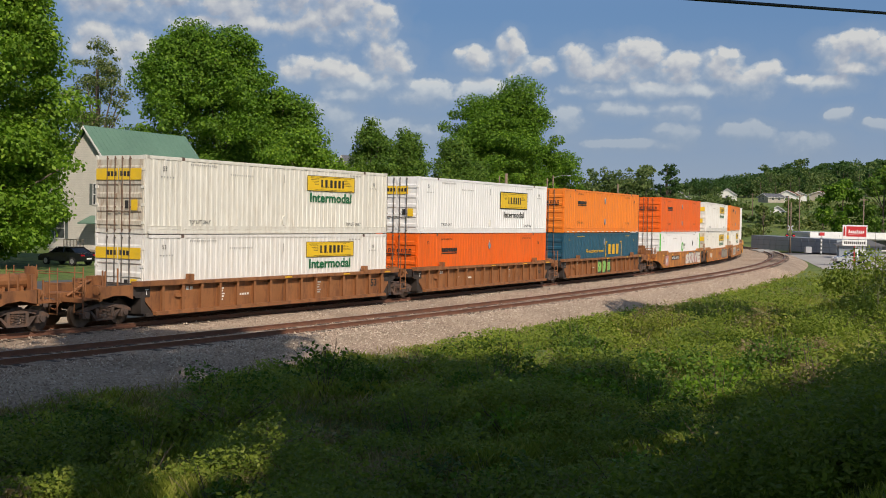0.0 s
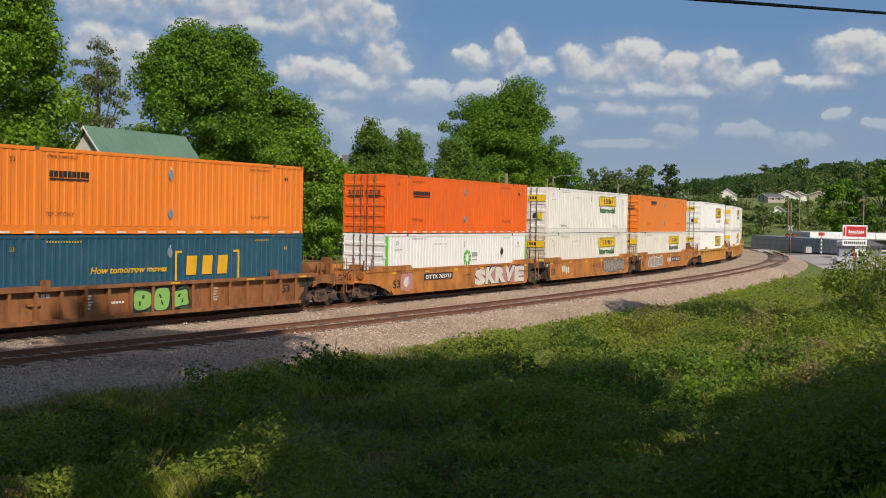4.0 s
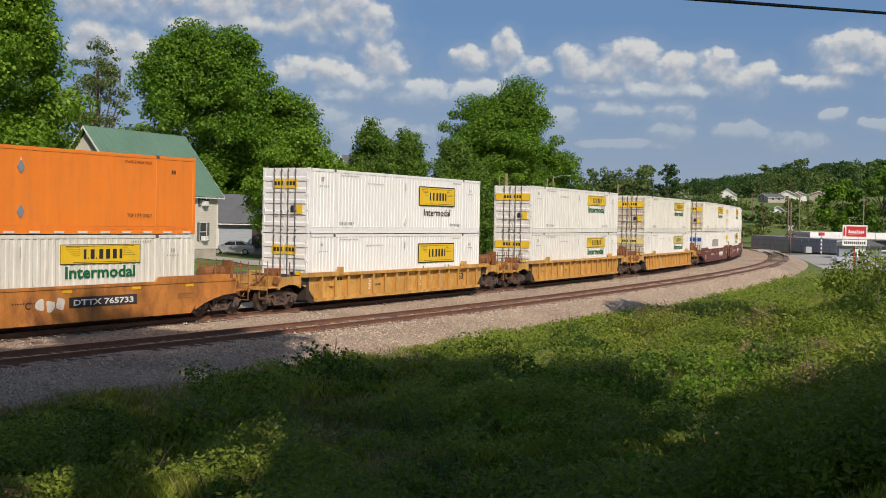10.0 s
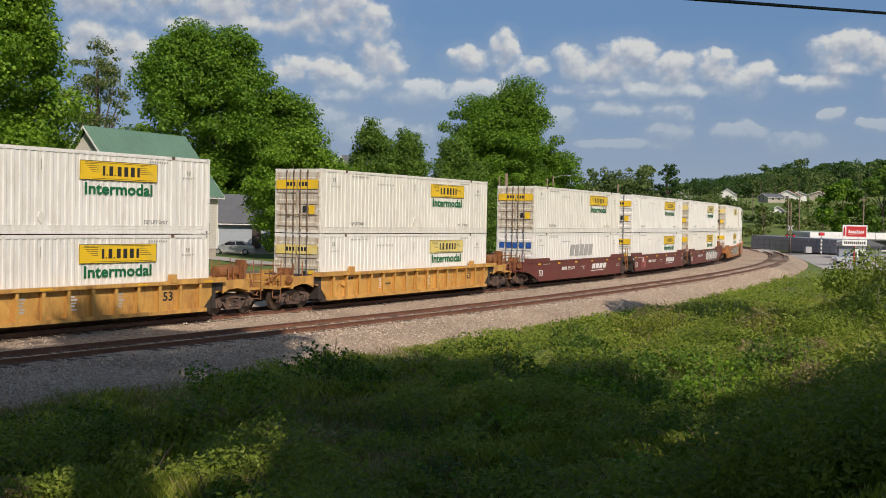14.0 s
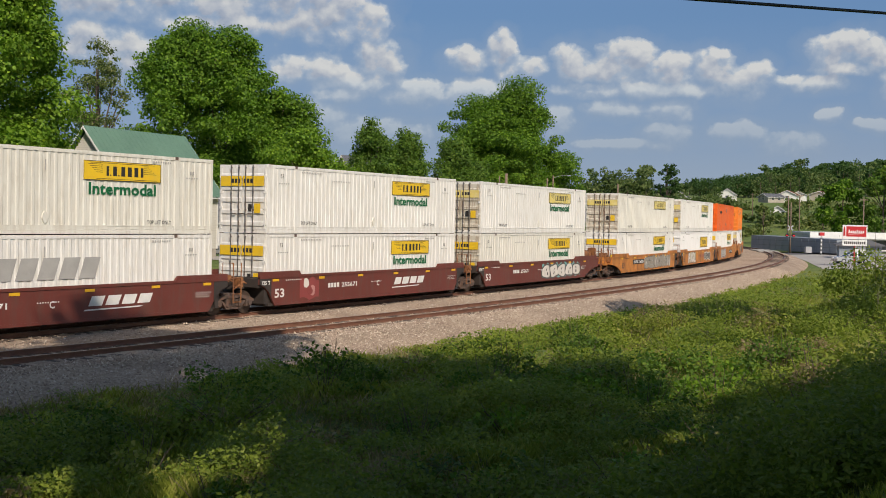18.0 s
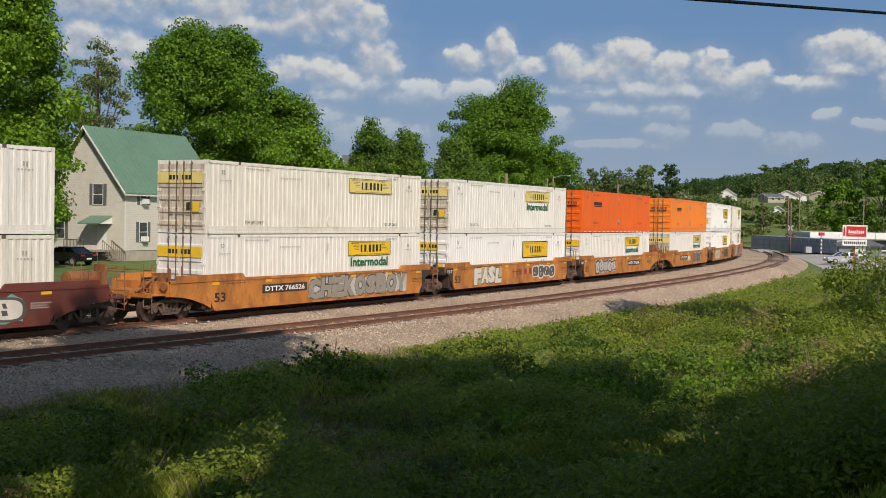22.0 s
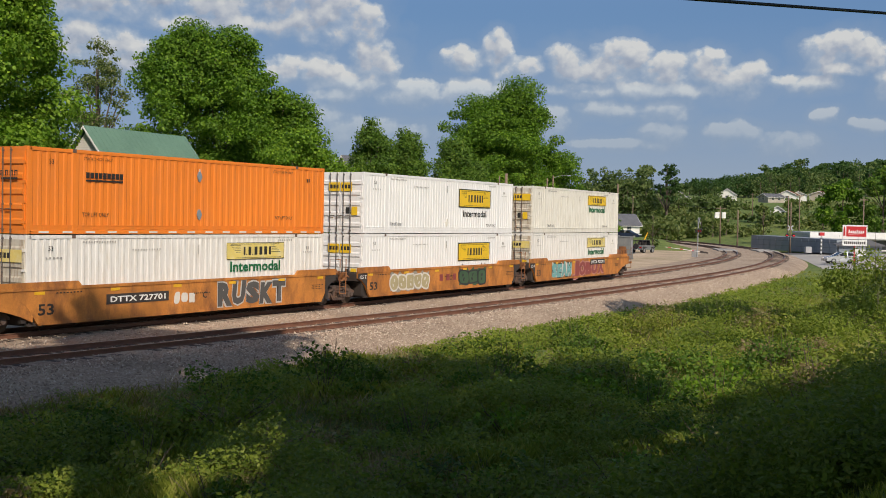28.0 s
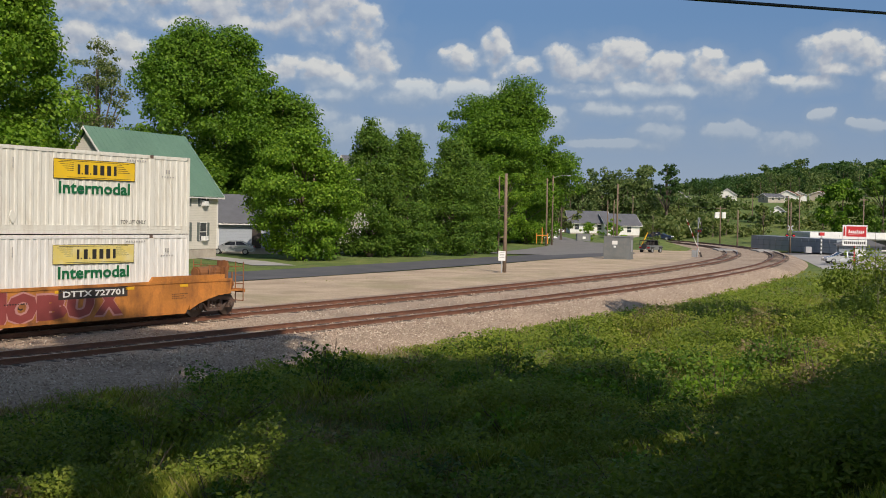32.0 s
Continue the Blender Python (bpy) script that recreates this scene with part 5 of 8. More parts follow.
    faint = ramp(nt, calc(nt, "MULTIPLY", hgt.outputs[1], 0.1), [(0.25, (0.15,) * 3), (0.45, (0.32,) * 3), (0.58, (0.60,) * 3), (0.70, (1.0,) * 3)]).outputs[0]
    alpha = calc(nt, "MULTIPLY", alpha, faint)
    col = ramp(nt, calc(nt, "MULTIPLY_ADD", lit, 0.55, 0.60), [(0.22, (0.225, 0.285, 0.40)), (0.55, (0.37, 0.41, 0.49)), (0.92, (0.64, 0.64, 0.63))]).outputs[0]
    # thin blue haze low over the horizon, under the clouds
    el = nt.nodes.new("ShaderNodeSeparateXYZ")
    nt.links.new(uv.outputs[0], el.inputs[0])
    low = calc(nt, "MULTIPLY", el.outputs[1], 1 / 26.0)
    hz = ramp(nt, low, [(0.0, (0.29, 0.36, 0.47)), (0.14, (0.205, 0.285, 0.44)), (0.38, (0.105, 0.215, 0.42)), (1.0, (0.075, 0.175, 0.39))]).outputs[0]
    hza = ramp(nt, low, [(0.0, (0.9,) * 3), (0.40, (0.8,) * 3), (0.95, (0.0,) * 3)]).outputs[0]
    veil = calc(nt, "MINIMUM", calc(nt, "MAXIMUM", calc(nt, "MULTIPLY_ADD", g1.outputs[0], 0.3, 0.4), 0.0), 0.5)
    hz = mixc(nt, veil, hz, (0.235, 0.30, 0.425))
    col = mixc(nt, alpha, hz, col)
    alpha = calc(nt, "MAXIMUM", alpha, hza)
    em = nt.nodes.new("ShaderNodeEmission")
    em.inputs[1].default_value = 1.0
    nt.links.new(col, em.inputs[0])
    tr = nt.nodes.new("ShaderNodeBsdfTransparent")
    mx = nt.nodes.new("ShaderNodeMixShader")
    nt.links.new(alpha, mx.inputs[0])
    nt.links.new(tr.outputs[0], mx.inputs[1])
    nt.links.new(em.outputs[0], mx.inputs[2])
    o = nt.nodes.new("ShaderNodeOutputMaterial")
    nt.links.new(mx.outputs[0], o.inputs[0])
    R = 4300
    na, ne = 48, 14
    vs, uvs = [], []
    for j in range(ne + 1):
        for i in range(na + 1):
            a, e = -48 + 96 * i / na, -0.5 + 26.5 * j / ne
            ra, re = radians(a), radians(e)
            vs.append((R * math.cos(re) * math.sin(ra), R * math.cos(re) * math.cos(ra), R * math.sin(re)))
            uvs.append((a, e))
    g = Geo()
    g.add(vs, [(j * (na + 1) + i, j * (na + 1) + i + 1, (j + 1) * (na + 1) + i + 1, (j + 1) * (na + 1) + i) for j in range(ne) for i in range(na)])
    me = g.mesh("backdrop", m)
    lay = me.uv_layers.new(name="sky")
    for lp in me.loops:
        lay.data[lp.index].uv = uvs[lp.vertex_index]
    return tagged(new("backdrop", me), "distant drifting white cumulus clouds", kind="structure")


CLOUDS = cloud_sheet()

# ---------------------------------------------------------------- materials of the town


def siding(name, base, pitch=0.16):
    m, nt, bsdf = nodes_of(name)
    tc = nt.nodes.new("ShaderNodeTexCoord")
    sep = nt.nodes.new("ShaderNodeSeparateXYZ")
    nt.links.new(tc.outputs["Object"], sep.inputs[0])
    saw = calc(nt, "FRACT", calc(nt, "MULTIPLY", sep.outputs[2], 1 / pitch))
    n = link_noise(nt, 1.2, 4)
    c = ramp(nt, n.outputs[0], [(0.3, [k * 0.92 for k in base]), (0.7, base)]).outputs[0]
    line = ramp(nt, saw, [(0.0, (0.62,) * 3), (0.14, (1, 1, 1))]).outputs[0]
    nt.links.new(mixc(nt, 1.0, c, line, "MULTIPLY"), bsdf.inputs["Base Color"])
    bsdf.inputs["Roughness"].default_value = 0.6
    bump(nt, bsdf, saw, 0.5, 0.02)
    return m


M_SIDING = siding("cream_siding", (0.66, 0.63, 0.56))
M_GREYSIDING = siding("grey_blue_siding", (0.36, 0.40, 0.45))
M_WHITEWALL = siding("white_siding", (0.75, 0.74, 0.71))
M_ROOFGREEN = surface("green_metal_roof", (0.125, 0.225, 0.16), 0.5, 0.08, 0.4, 10, 0.05, dirt=(0.17, 0.27, 0.20), tint=0.0)
M_ROOFGREY = surface("grey_shingles", (0.13, 0.135, 0.15), 0.9, 0.15, 0.8, 8, 0.3)
M_ROOFRED = surface("brown_red_roof", (0.22, 0.09, 0.07), 0.9, 0.15, 0.8, 8, 0.3)
M_SHUTTER = surface("grey_green_shutter", (0.12, 0.14, 0.13), 0.7)
M_TRIM = surface("white_trim", (0.72, 0.71, 0.68), 0.6, 0.06)
M_WOOD = surface("weathered_wood", (0.30, 0.26, 0.21), 0.9, 0.2, 2, 14, 0.3)
M_POLE = surface("pole_wood", (0.22, 0.16, 0.115), 0.9, 0.2, 1.2, 14, 0.4, dirt=(0.10, 0.07, 0.05), dirt_scale=1.0)
M_GALV = surface("galvanised_steel", (0.42, 0.43, 0.44), 0.5, 0.1, 2, 20, 0.05, metal=0.5)
M_HUT = surface("grey_cabinet_paint", (0.16, 0.17, 0.17), 0.55, 0.1, 1.0, 14, 0.05, dirt=(0.22, 0.21, 0.19), dirt_scale=2)
M_SIGNWHITE = surface("sign_white", (0.78, 0.78, 0.76), 0.5, 0.05)
M_RED = surface("sign_red", (0.50, 0.025, 0.03), 0.45, 0.06)
M_YELLOW = surface("yellow_paint", (0.70, 0.40, 0.02), 0.5, 0.1)
M_ORANGEPOST = surface("orange_post", (0.65, 0.25, 0.03), 0.6, 0.1)
M_BLACKPAINT = surface("black_car_paint", (0.008, 0.009, 0.012), 0.18, 0.1, 1, 30, 0.0, tint=0.0)
M_WHITEPAINT = surface("white_car_paint", (0.75, 0.75, 0.75), 0.25, 0.04, 1, 30, 0.0, tint=0.0)
M_SILVERPAINT = surface("silver_car_paint", (0.45, 0.47, 0.49), 0.25, 0.06, 1, 30, 0.0, metal=0.4, tint=0.0)
M_BLUEPAINT = surface("dark_blue_car_paint", (0.02, 0.03, 0.06), 0.2, 0.06, 1, 30, 0.0, tint=0.0)
M_TYRE = surface("tyre_rubber", (0.025, 0.025, 0.026), 0.85)
M_RIM = surface("alloy_rim", (0.5, 0.5, 0.5), 0.35, 0.1, metal=0.7)
M_CARGLASS = surface("tinted_glass", (0.012, 0.014, 0.016), 0.06, 0.05, 1, 20, 0.0, tint=0.0)
M_REDLENS = surface("red_lens", (0.40, 0.01, 0.012), 0.2, 0.1)
M_BRICK = surface("foundation_block", (0.40, 0.36, 0.30), 0.9, 0.15, 1, 8, 0.3)
M_BLUEBIN = surface("blue_paint", (0.03, 0.08, 0.22), 0.5)
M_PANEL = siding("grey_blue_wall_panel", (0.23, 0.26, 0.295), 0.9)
M_WIRE = surface("black_cable", (0.012, 0.012, 0.014), 0.6, 0.1)


def glass_material():
    m, nt, bsdf = nodes_of("window_glass")
    n = link_noise(nt, 0.7, 2)
    nt.links.new(ramp(nt, n.outputs[0], [(0.35, (0.02, 0.025, 0.03)), (0.7, (0.12, 0.13, 0.13))]).outputs[0], bsdf.inputs["Base Color"])
    bsdf.inputs["Roughness"].default_value = 0.05
    return m


M_GLASS = glass_material()


def lamp_red():
    m, nt, bsdf = nodes_of("lit_red_lamp")
    bsdf.inputs["Base Color"].default_value = (0.5, 0.01, 0.02, 1)
    bsdf.inputs["Emission Color"].default_value = (1.0, 0.02, 0.04, 1)
    bsdf.inputs["Emission Strength"].default_value = 1.2
    return m


M_REDLAMP = lamp_red()


# ---------------------------------------------------------------- houses
def window(parent, x, z, w, h, face, wall, shutters=True, ac=False):
    """A sash window in a wall: face 'front' (y = wall, looking to -y) or 'end' (x = wall, looking to -x)."""
    turn = Matrix.Translation((x, wall, z)) if face == "front" else Matrix.Translation((wall, x, z)) @ Matrix.Rotation(radians(-90), 4, "Z")
    g = Geo()
    g.box(-w / 2 - 0.07, -w / 2, -0.05, 0.02, -0.07, h + 0.07)
    g.box(w / 2, w / 2 + 0.07, -0.05, 0.02, -0.07, h + 0.07)
    g.box(-w / 2, w / 2, -0.05, 0.02, h, h + 0.07)
    g.box(-w / 2, w / 2, -0.07, 0.02, -0.07, 0)
    g.box(-w / 2, w / 2, -0.035, 0.0, h / 2 - 0.03, h / 2 + 0.03)
    win = part("window", g, M_TRIM, parent, at=turn)
    for z0 in (0, h / 2 + 0.03):
        g = Geo()
        g.box(-w / 2, w / 2, -0.02, -0.005, z0, z0 + h / 2 - 0.03)
        part("pane", g, M_GLASS, win)
    if shutters:
        for s in (-1, 1):
            g = Geo()
            a = s * (w / 2 + 0.07)
            x0, x1 = sorted((a, a + s * 0.36))
            g.box(x0, x1, -0.05, -0.005, -0.05, h + 0.05)
            for k in range(9):
                zz = 0.05 + k * h / 9
                g.box(x0 + 0.05, x1 - 0.05, -0.06, -0.05, zz, zz + h / 14)
            part("shutter", g, M_SHUTTER, win, "dark grey louvred shutter")
    if ac:
        g = Geo()
        g.box(-0.32, 0.32, -0.45, -0.02, 0.02, 0.45, 0.02)
        for k in range(5):
            g.box(-0.26, 0.26, -0.46, -0.45, 0.08 + k * 0.07, 0.11 + k * 0.07)
        part("air_conditioner", g, M_SIGNWHITE, win, "boxy white window air conditioner")
    return win


def house(name, label, x, y, heading, length, width, z_wall, wall, ridge, mats, over=0.45, z=None, lift=0.9, axis="x"):
    """A gabled house; local x runs along the front, the front looks to -y, one gable to -x."""
    wm, rm = mats
    z0 = float(terrain(x, y)[0]) if z is None else z
    h = thing(name, label, "house", at=pose(x, y, z0, 0, 0, heading))
    t = 0.2
    top = z_wall + wall
    for a, b in ((0, t), (width - t, width)):
        g = Geo()
        g.box(0, length, a, b, z_wall, top)
        part("wall", g, wm, h)
    for a in (0, length - t):
        g = Geo()
        g.prism([(0.0 + t, z_wall), (width - t, z_wall), (width - t, top), (width / 2, top + (ridge - top) * (1 - 2 * t / width)), (t, top)], a, a + t, "x")
        part("gable_wall", g, wm, h)
    if lift > 0:
        g = Geo()
        g.box(0.05, length - 0.05, 0.05, width - 0.05, -0.4, z_wall)
        part("foundation", g, M_BRICK, h, "pale block foundation")
    slope = (ridge - top) / (width / 2)
    for s in (0, 1):
        g = Geo()
        yo, yi = (-over, width / 2) if s == 0 else (width + over, width / 2)
        zo = top - slope * over
        g.prism([(yo, zo + 0.02), (yi, ridge + 0.02), (yi, ridge + 0.16), (yo, zo + 0.14)], -over, length + over, "x")
        roof = part("roof", g, rm, h)
        g = Geo()
        for xx in np.arange(-over + 0.05, length + over, 0.6):
            g.prism([(yo, zo + 0.14), (yi, ridge + 0.16), (yi, ridge + 0.19), (yo, zo + 0.17)], xx, xx + 0.03, "x")
        part("roof_seams", g, rm, roof)
        for e in (-over - 0.05, length + over):
            g = Geo()
            g.prism([(yo, zo - 0.10), (yi, ridge - 0.10), (yi, ridge + 0.12), (yo, zo + 0.12)], e, e + 0.05, "x")
            part("rake_board", g, M_TRIM, h, "white rake board")
        g = Geo()
        a, b = sorted((yo, yo + (0.05 if s == 0 else -0.05)))
        g.box(-over, length + over, a, b, zo - 0.08, zo + 0.12)
        part("fascia", g, M_TRIM, h)
    for cx in (0, length):
        for cy in (0, width):
            g = Geo()
            g.box(cx - 0.06, cx + 0.06, cy - 0.06, cy + 0.06, z_wall, top - 0.02)
            part("corner_board", g, M_TRIM, h)
    return h


gh = house("green_roof_house", "two-storey cream-sided house with a steep green metal roof", -28.1, 102.0, 63.8, 13.2, 9.0, 0.95, 5.55, 11.9, (M_SIDING, M_ROOFGREEN), 0.5, z=-0.25)
for x, ac in ((2.4, True), (8.3, False), (11.0, True)):
    window(gh, x, 1.75, 1.0, 1.7, "front", 0.0, True, ac)
    window(gh, x, 5.1, 0.8, 1.0, "front", 0.0, True, ac)
window(gh, 5.4, 1.75, 1.0, 1.7, "front", 0.0, True, False)
for q, z in ((3.1, 5.0), (7.6, 1.9)):
    window(gh, q, z, 1.1, 1.8, "end", 0.0, True, False)
g = Geo()
g.box(-0.06, -0.005, 2.1, 3.1, 0.98, 3.1)
door = part("door", g, M_TRIM, gh, "white panelled front door")
g = Geo()
for z in (1.2, 2.1):
    g.box(-0.075, -0.06, 2.25, 2.55, z, z + 0.7)
    g.box(-0.075, -0.06, 2.65, 2.95, z, z + 0.7)
part("door_panel", g, M_TRIM, door)
g = Geo()
g.prism([(-1.7, 3.25), (-0.02, 3.9), (-0.02, 4.0), (-1.7, 3.36)], 1.4, 3.9, "y")
part("porch_canopy", g, M_ROOFGREEN, gh, "small green porch canopy")
g = Geo()
g.prism([(-1.6, 3.27), (-0.02, 3.30), (-0.02, 3.88)], 1.42, 1.47, "y")
g.prism([(-1.6, 3.27), (-0.02, 3.30), (-0.02, 3.88)], 3.83, 3.88, "y")
part("canopy_bracket", g, M_TRIM, gh)
g = Geo()
g.box(-1.9, 0, 1.4, 5.4, 0.82, 0.95)
for x in (-1.85, -0.1):
    for y in (1.45, 3.4, 5.3):
        g.box(x, x + 0.1, y, y + 0.1, -0.3, 0.82)
porch = part("porch", g, M_WOOD, gh, "weathered wooden porch deck")
g = Geo()
for k in range(5):
    g.box(-1.2, -0.1, 1.4 - 0.30 * (k + 1), 1.4 - 0.30 * k, 0.82 - 0.18 * (k + 1) - 0.04, 0.82 - 0.18 * (k + 1))
part("step", g, M_WOOD, porch)
for y0, y1, za, zb in ((3.0, 5.35, 1.85, 1.85), (1.4, -0.2, 1.85, 0.85)):
    for xx in ((-1.85,) if za == zb else (-1.25, -0.08)):
        g = Geo()
        g.tube([(xx, y0, za), (xx, y1, zb)], 0.04, 6)
        n = 14 if za == zb else 7
        for k in range(n + 1):
            u = k / n
            yy, zz = y0 + (y1 - y0) * u, za + (zb - za) * u
            g.box(xx - 0.02, xx + 0.02, yy - 0.02, yy + 0.02, zz - 0.95, zz)
        part("railing", g, M_WOOD, porch, "weathered wooden railing")

bh = house("grey_house", "low grey-blue sided house with a grey roof in tree shade", -24.5, 126, 10, 12, 9, 0.6, 3.0, 6.4, (M_GREYSIDING, M_ROOFGREY), 0.6)
window(bh, 6.0, 1.3, 0.9, 1.5, "front", 0.0, False)
window(bh, 9.5, 1.3, 0.9, 1.5, "front", 0.0, False)
g = Geo()
g.box(3.6, 4.6, -0.06, 0.0, 0.62, 2.7)
part("door", g, M_DARKPLATE, bh, "dark front door")
sh = house("grey_roof_house", "white house with a hipped grey shingle roof", 30.6, 279, 0, 9.0, 9.0, 0.2, 2.6, 5.4, (M_WHITEWALL, M_ROOFGREY), 0.7)
for x in (1.6, 4.2, 7.0):
    window(sh, x, 1.0, 1.0, 1.2, "front", 0.0, False)
sh2 = house("grey_roof_house", "white low house with grey shingles beside trees", 39.0, 276, 8, 8.0, 10.0, 0.2, 2.5, 5.2, (M_WHITEWALL, M_ROOFGREY), 0.6)
window(sh2, 2.0, 0.9, 1.0, 1.3, "front", 0.0, False)
window(sh2, 5.5, 0.9, 1.0, 1.3, "front", 0.0, False)
gab = house("cream_house", "cream gabled house seen behind the tree row", -11.4, 158, 62, 8, 6, 0.4, 7.0, 12.6, (M_SIDING, M_ROOFGREY), 0.4)
for k, (x, y, hd, ln, wd, wl, rg, mats, lab) in enumerate((
        (105.5, 420, 72, 9, 5.6, 3.0, 5.0, (M_WHITEWALL, M_ROOFGREY), "white hillside house with a steep gable"),
        (131.5, 430, 66, 9, 8, 2.6, 4.6, (M_WHITEWALL, M_ROOFRED), "long white hillside house with a brown roof"),
        (140, 447, 74, 8, 6, 2.4, 3.8, (M_WHITEWALL, M_ROOFRED), "white hillside house beside a red shed"),
        (150, 452, 60, 8, 7, 2.4, 3.8, (M_BRICK, M_ROOFRED), "small hillside house with a red-brown roof"),
        (119, 425, 20, 7, 6, 2.0, 3.4, (M_BRICK, M_ROOFGREY), "dark low hillside house with a carport"),
        (97.5, 331, 75, 4, 4.0, 2.9, 4.4, (M_WHITEWALL, M_ROOFGREY), "small white shed on the grassy slope"),
        (84, 400, 70, 7, 6, 2.8, 5.0, (M_WHITEWALL, M_ROOFGREY), "white gabled hillside house among trees"),
        (65.5, 384, 70, 7, 6, 2.4, 4.2, (M_WHITEWALL, M_ROOFRED), "white hillside house with a brown roof"))):
    hh = house("hillside_house", lab, x, y, hd, ln, wd, 0.2, wl, rg, mats, 0.5)
    window(hh, wd * 0.5, 1.2, 1.0, 1.3, "end", 0.0, False)
    window(hh, ln * 0.3, 1.1, 1.1, 1.2, "front", 0.0, False)
    window(hh, ln * 0.7, 1.1, 1.1, 1.2, "front", 0.0, False)

# white store with a grey annex, and its lot
st = thing("store_building", "long low white store with a flat roof", "store", at=pose(71.5, 206, -0.5, 0, 0, -7))
g = Geo()
g.box(-6, 46, 0, 16, 0, 3.1)
part("wall", g, M_WHITEWALL, st)
g = Geo()
g.box(-6.3, 46.3, -1.6, 16.3, 3.1, 3.45)
g.box(-6.3, 46.3, -1.62, -1.5, 2.35, 3.45)
part("roof", g, M_SIGNWHITE, st, "white flat roof with a deep fascia")
g = Geo()
g.box(14, 22, -1.68, -1.62, 2.5, 3.35)
part("sign_band", g, M_RED, st, "red sign band")
for x in (4, 10, 18, 26, 34):
    g = Geo()
    g.box(x, x + 3.4, -0.05, 0.0, 0.5, 2.1)
    part("window", g, M_GLASS, st)
an = thing("metal_warehouse", "long blue-grey metal-sided warehouse", "warehouse", at=pose(57.3, 215, -0.5, 0, 0, -73.5))
g = Geo()
g.prism([(0, 0), (26, 0), (26, 2.3), (0, 2.6)], 0, 5, "y")
part("wall", g, M_PANEL, an)
for k in range(13):
    g = Geo()
    g.box(k * 2.0 + 0.03, k * 2.0 + 0.1, -0.06, 0, 0, 2.25)
    part("batten", g, M_PANEL, an)
sm = thing("small_gable_shop", "small dark-roofed kiosk with a white door", "shop", at=pose(59.6, 174, -0.5, 0, 0, -15))
g = Geo()
g.box(0, 6, 0, 5, 0, 1.9)
part("wall", g, M_PANEL, sm)
g = Geo()
g.prism([(-0.5, 1.8), (3, 3.0), (6.5, 1.8), (6.5, 1.65), (-0.5, 1.65)], -0.6, 5.4, "y")
part("roof", g, M_ROOFGREY, sm)
g = Geo()
g.box(2.2, 3.8, -0.06, 0, 0.1, 1.6)
part("door", g, M_SIGNWHITE, sm, "white door")
strip("parking_lot", [(54, 126), (63, 150), (71, 172), (78, 192)], [24, 30, 36, 40], M_CONCRETE, 0.06)


# ---------------------------------------------------------------- poles, signs, signals
def pole(x, y, top, r=0.15, label="weathered wooden utility pole", arms=(), z=None, mat=None, base=None):
    z0 = float(terrain(x, y)[0]) - 0.05 if z is None else z
    p = thing("utility_pole", label, "utility pole", "utility poles", at=pose(x, y, z0))
    g = Geo()
    g.tube([(0, 0, 0), (0.02, 0, (top - z0) * 0.5), (0, 0, top - z0)], r, 10, r * 0.7)
    part("post", g, mat or M_POLE, p, smooth=True)
    for zz, ln, ang in arms:
        g = Geo()
        c, s = math.cos(radians(ang)), math.sin(radians(ang))
        g.tube([(-ln * c, -ln * s, zz - z0), (ln * c, ln * s, zz - z0)], 0.06, 6)
        for k in (-0.9, -0.4, 0.4, 0.9):
            g.tube([(ln * k * c, ln * k * s, zz - z0), (ln * k * c, ln * k * s, zz - z0 + 0.22)], 0.04, 6)
        part("crossarm", g, M_POLE, p)
    return p


def street_arm(p, z, dx, dy):
    g = Geo()
    g.tube([(0, 0, z - 0.4), (dx * 0.5, dy * 0.5, z), (dx, dy, z + 0.05)], 0.03, 6)
    g.box(dx - 0.1, dx + 0.45, dy - 0.12, dy + 0.12, z - 0.03, z + 0.12, 0.02)
    part("lamp_arm", g, M_GALV, p, "grey lamp head on a bent arm")


def wire(a, b, sag, r=0.012, name="overhead_wire", label="thin black overhead wire"):
    pts = []
    for i in range(17):
        u = i / 16
        p = Vector(a).lerp(Vector(b), u)
        pts.append((p.x, p.y, p.z - sag * 4 * u * (1 - u)))
    g = Geo()
    g.tube(pts, r, 6)
    return tagged(part(name, g, M_WIRE, smooth=True), label, "wire", "overhead wires")


p1 = pole(5.14, 96.19, 7.9, 0.17, "brown wooden utility pole beside the gravel lot")
p2 = pole(7.1, 149, 9.7, 0.13, "slim grey utility pole by the road")
for zz in (2.2, 5.0, 6.2):
    g = Geo()
    g.box(-0.1, 1.0, -0.05, 0.05, zz - 0.05, zz + 0.08)
    part("bracket", g, M_POLE, p2)
g = Geo()
g.box(0.9, 1.05, -0.08, 0.08, 1.2, 6.3)
part("standoff_post", g, M_POLE, p2)
p3 = pole(16.9, 190, 11.0, 0.16)
p4 = pole(18.6, 198, 11.8, 0.16)
street_arm(p4, 12.0, 2.6, 0.2)
p5 = pole(-13.7, 121.8, 9.6, 0.15, "weathered leaning utility pole before the trees")
street_arm(p5, 8.3, 4.4, 0.3)
p6 = pole(28.5, 190, 10.3, 0.17, "pale wooden utility pole beyond the cabinet")
p7 = pole(64.1, 268, 8.2, 0.17, "pole with a white transformer box", [(7.6, 1.2, 10)])
g = Geo()
g.box(-1.3, -0.3, -0.35, 0.35, 6.0, 7.4, 0.03)
g.box(0.35, 1.2, -0.35, 0.35, 6.0, 7.4, 0.03)
part("transformer", g, M_SIGNWHITE, p7, "white transformer boxes")
p8 = pole(58.5, 230, 6.9, 0.16)
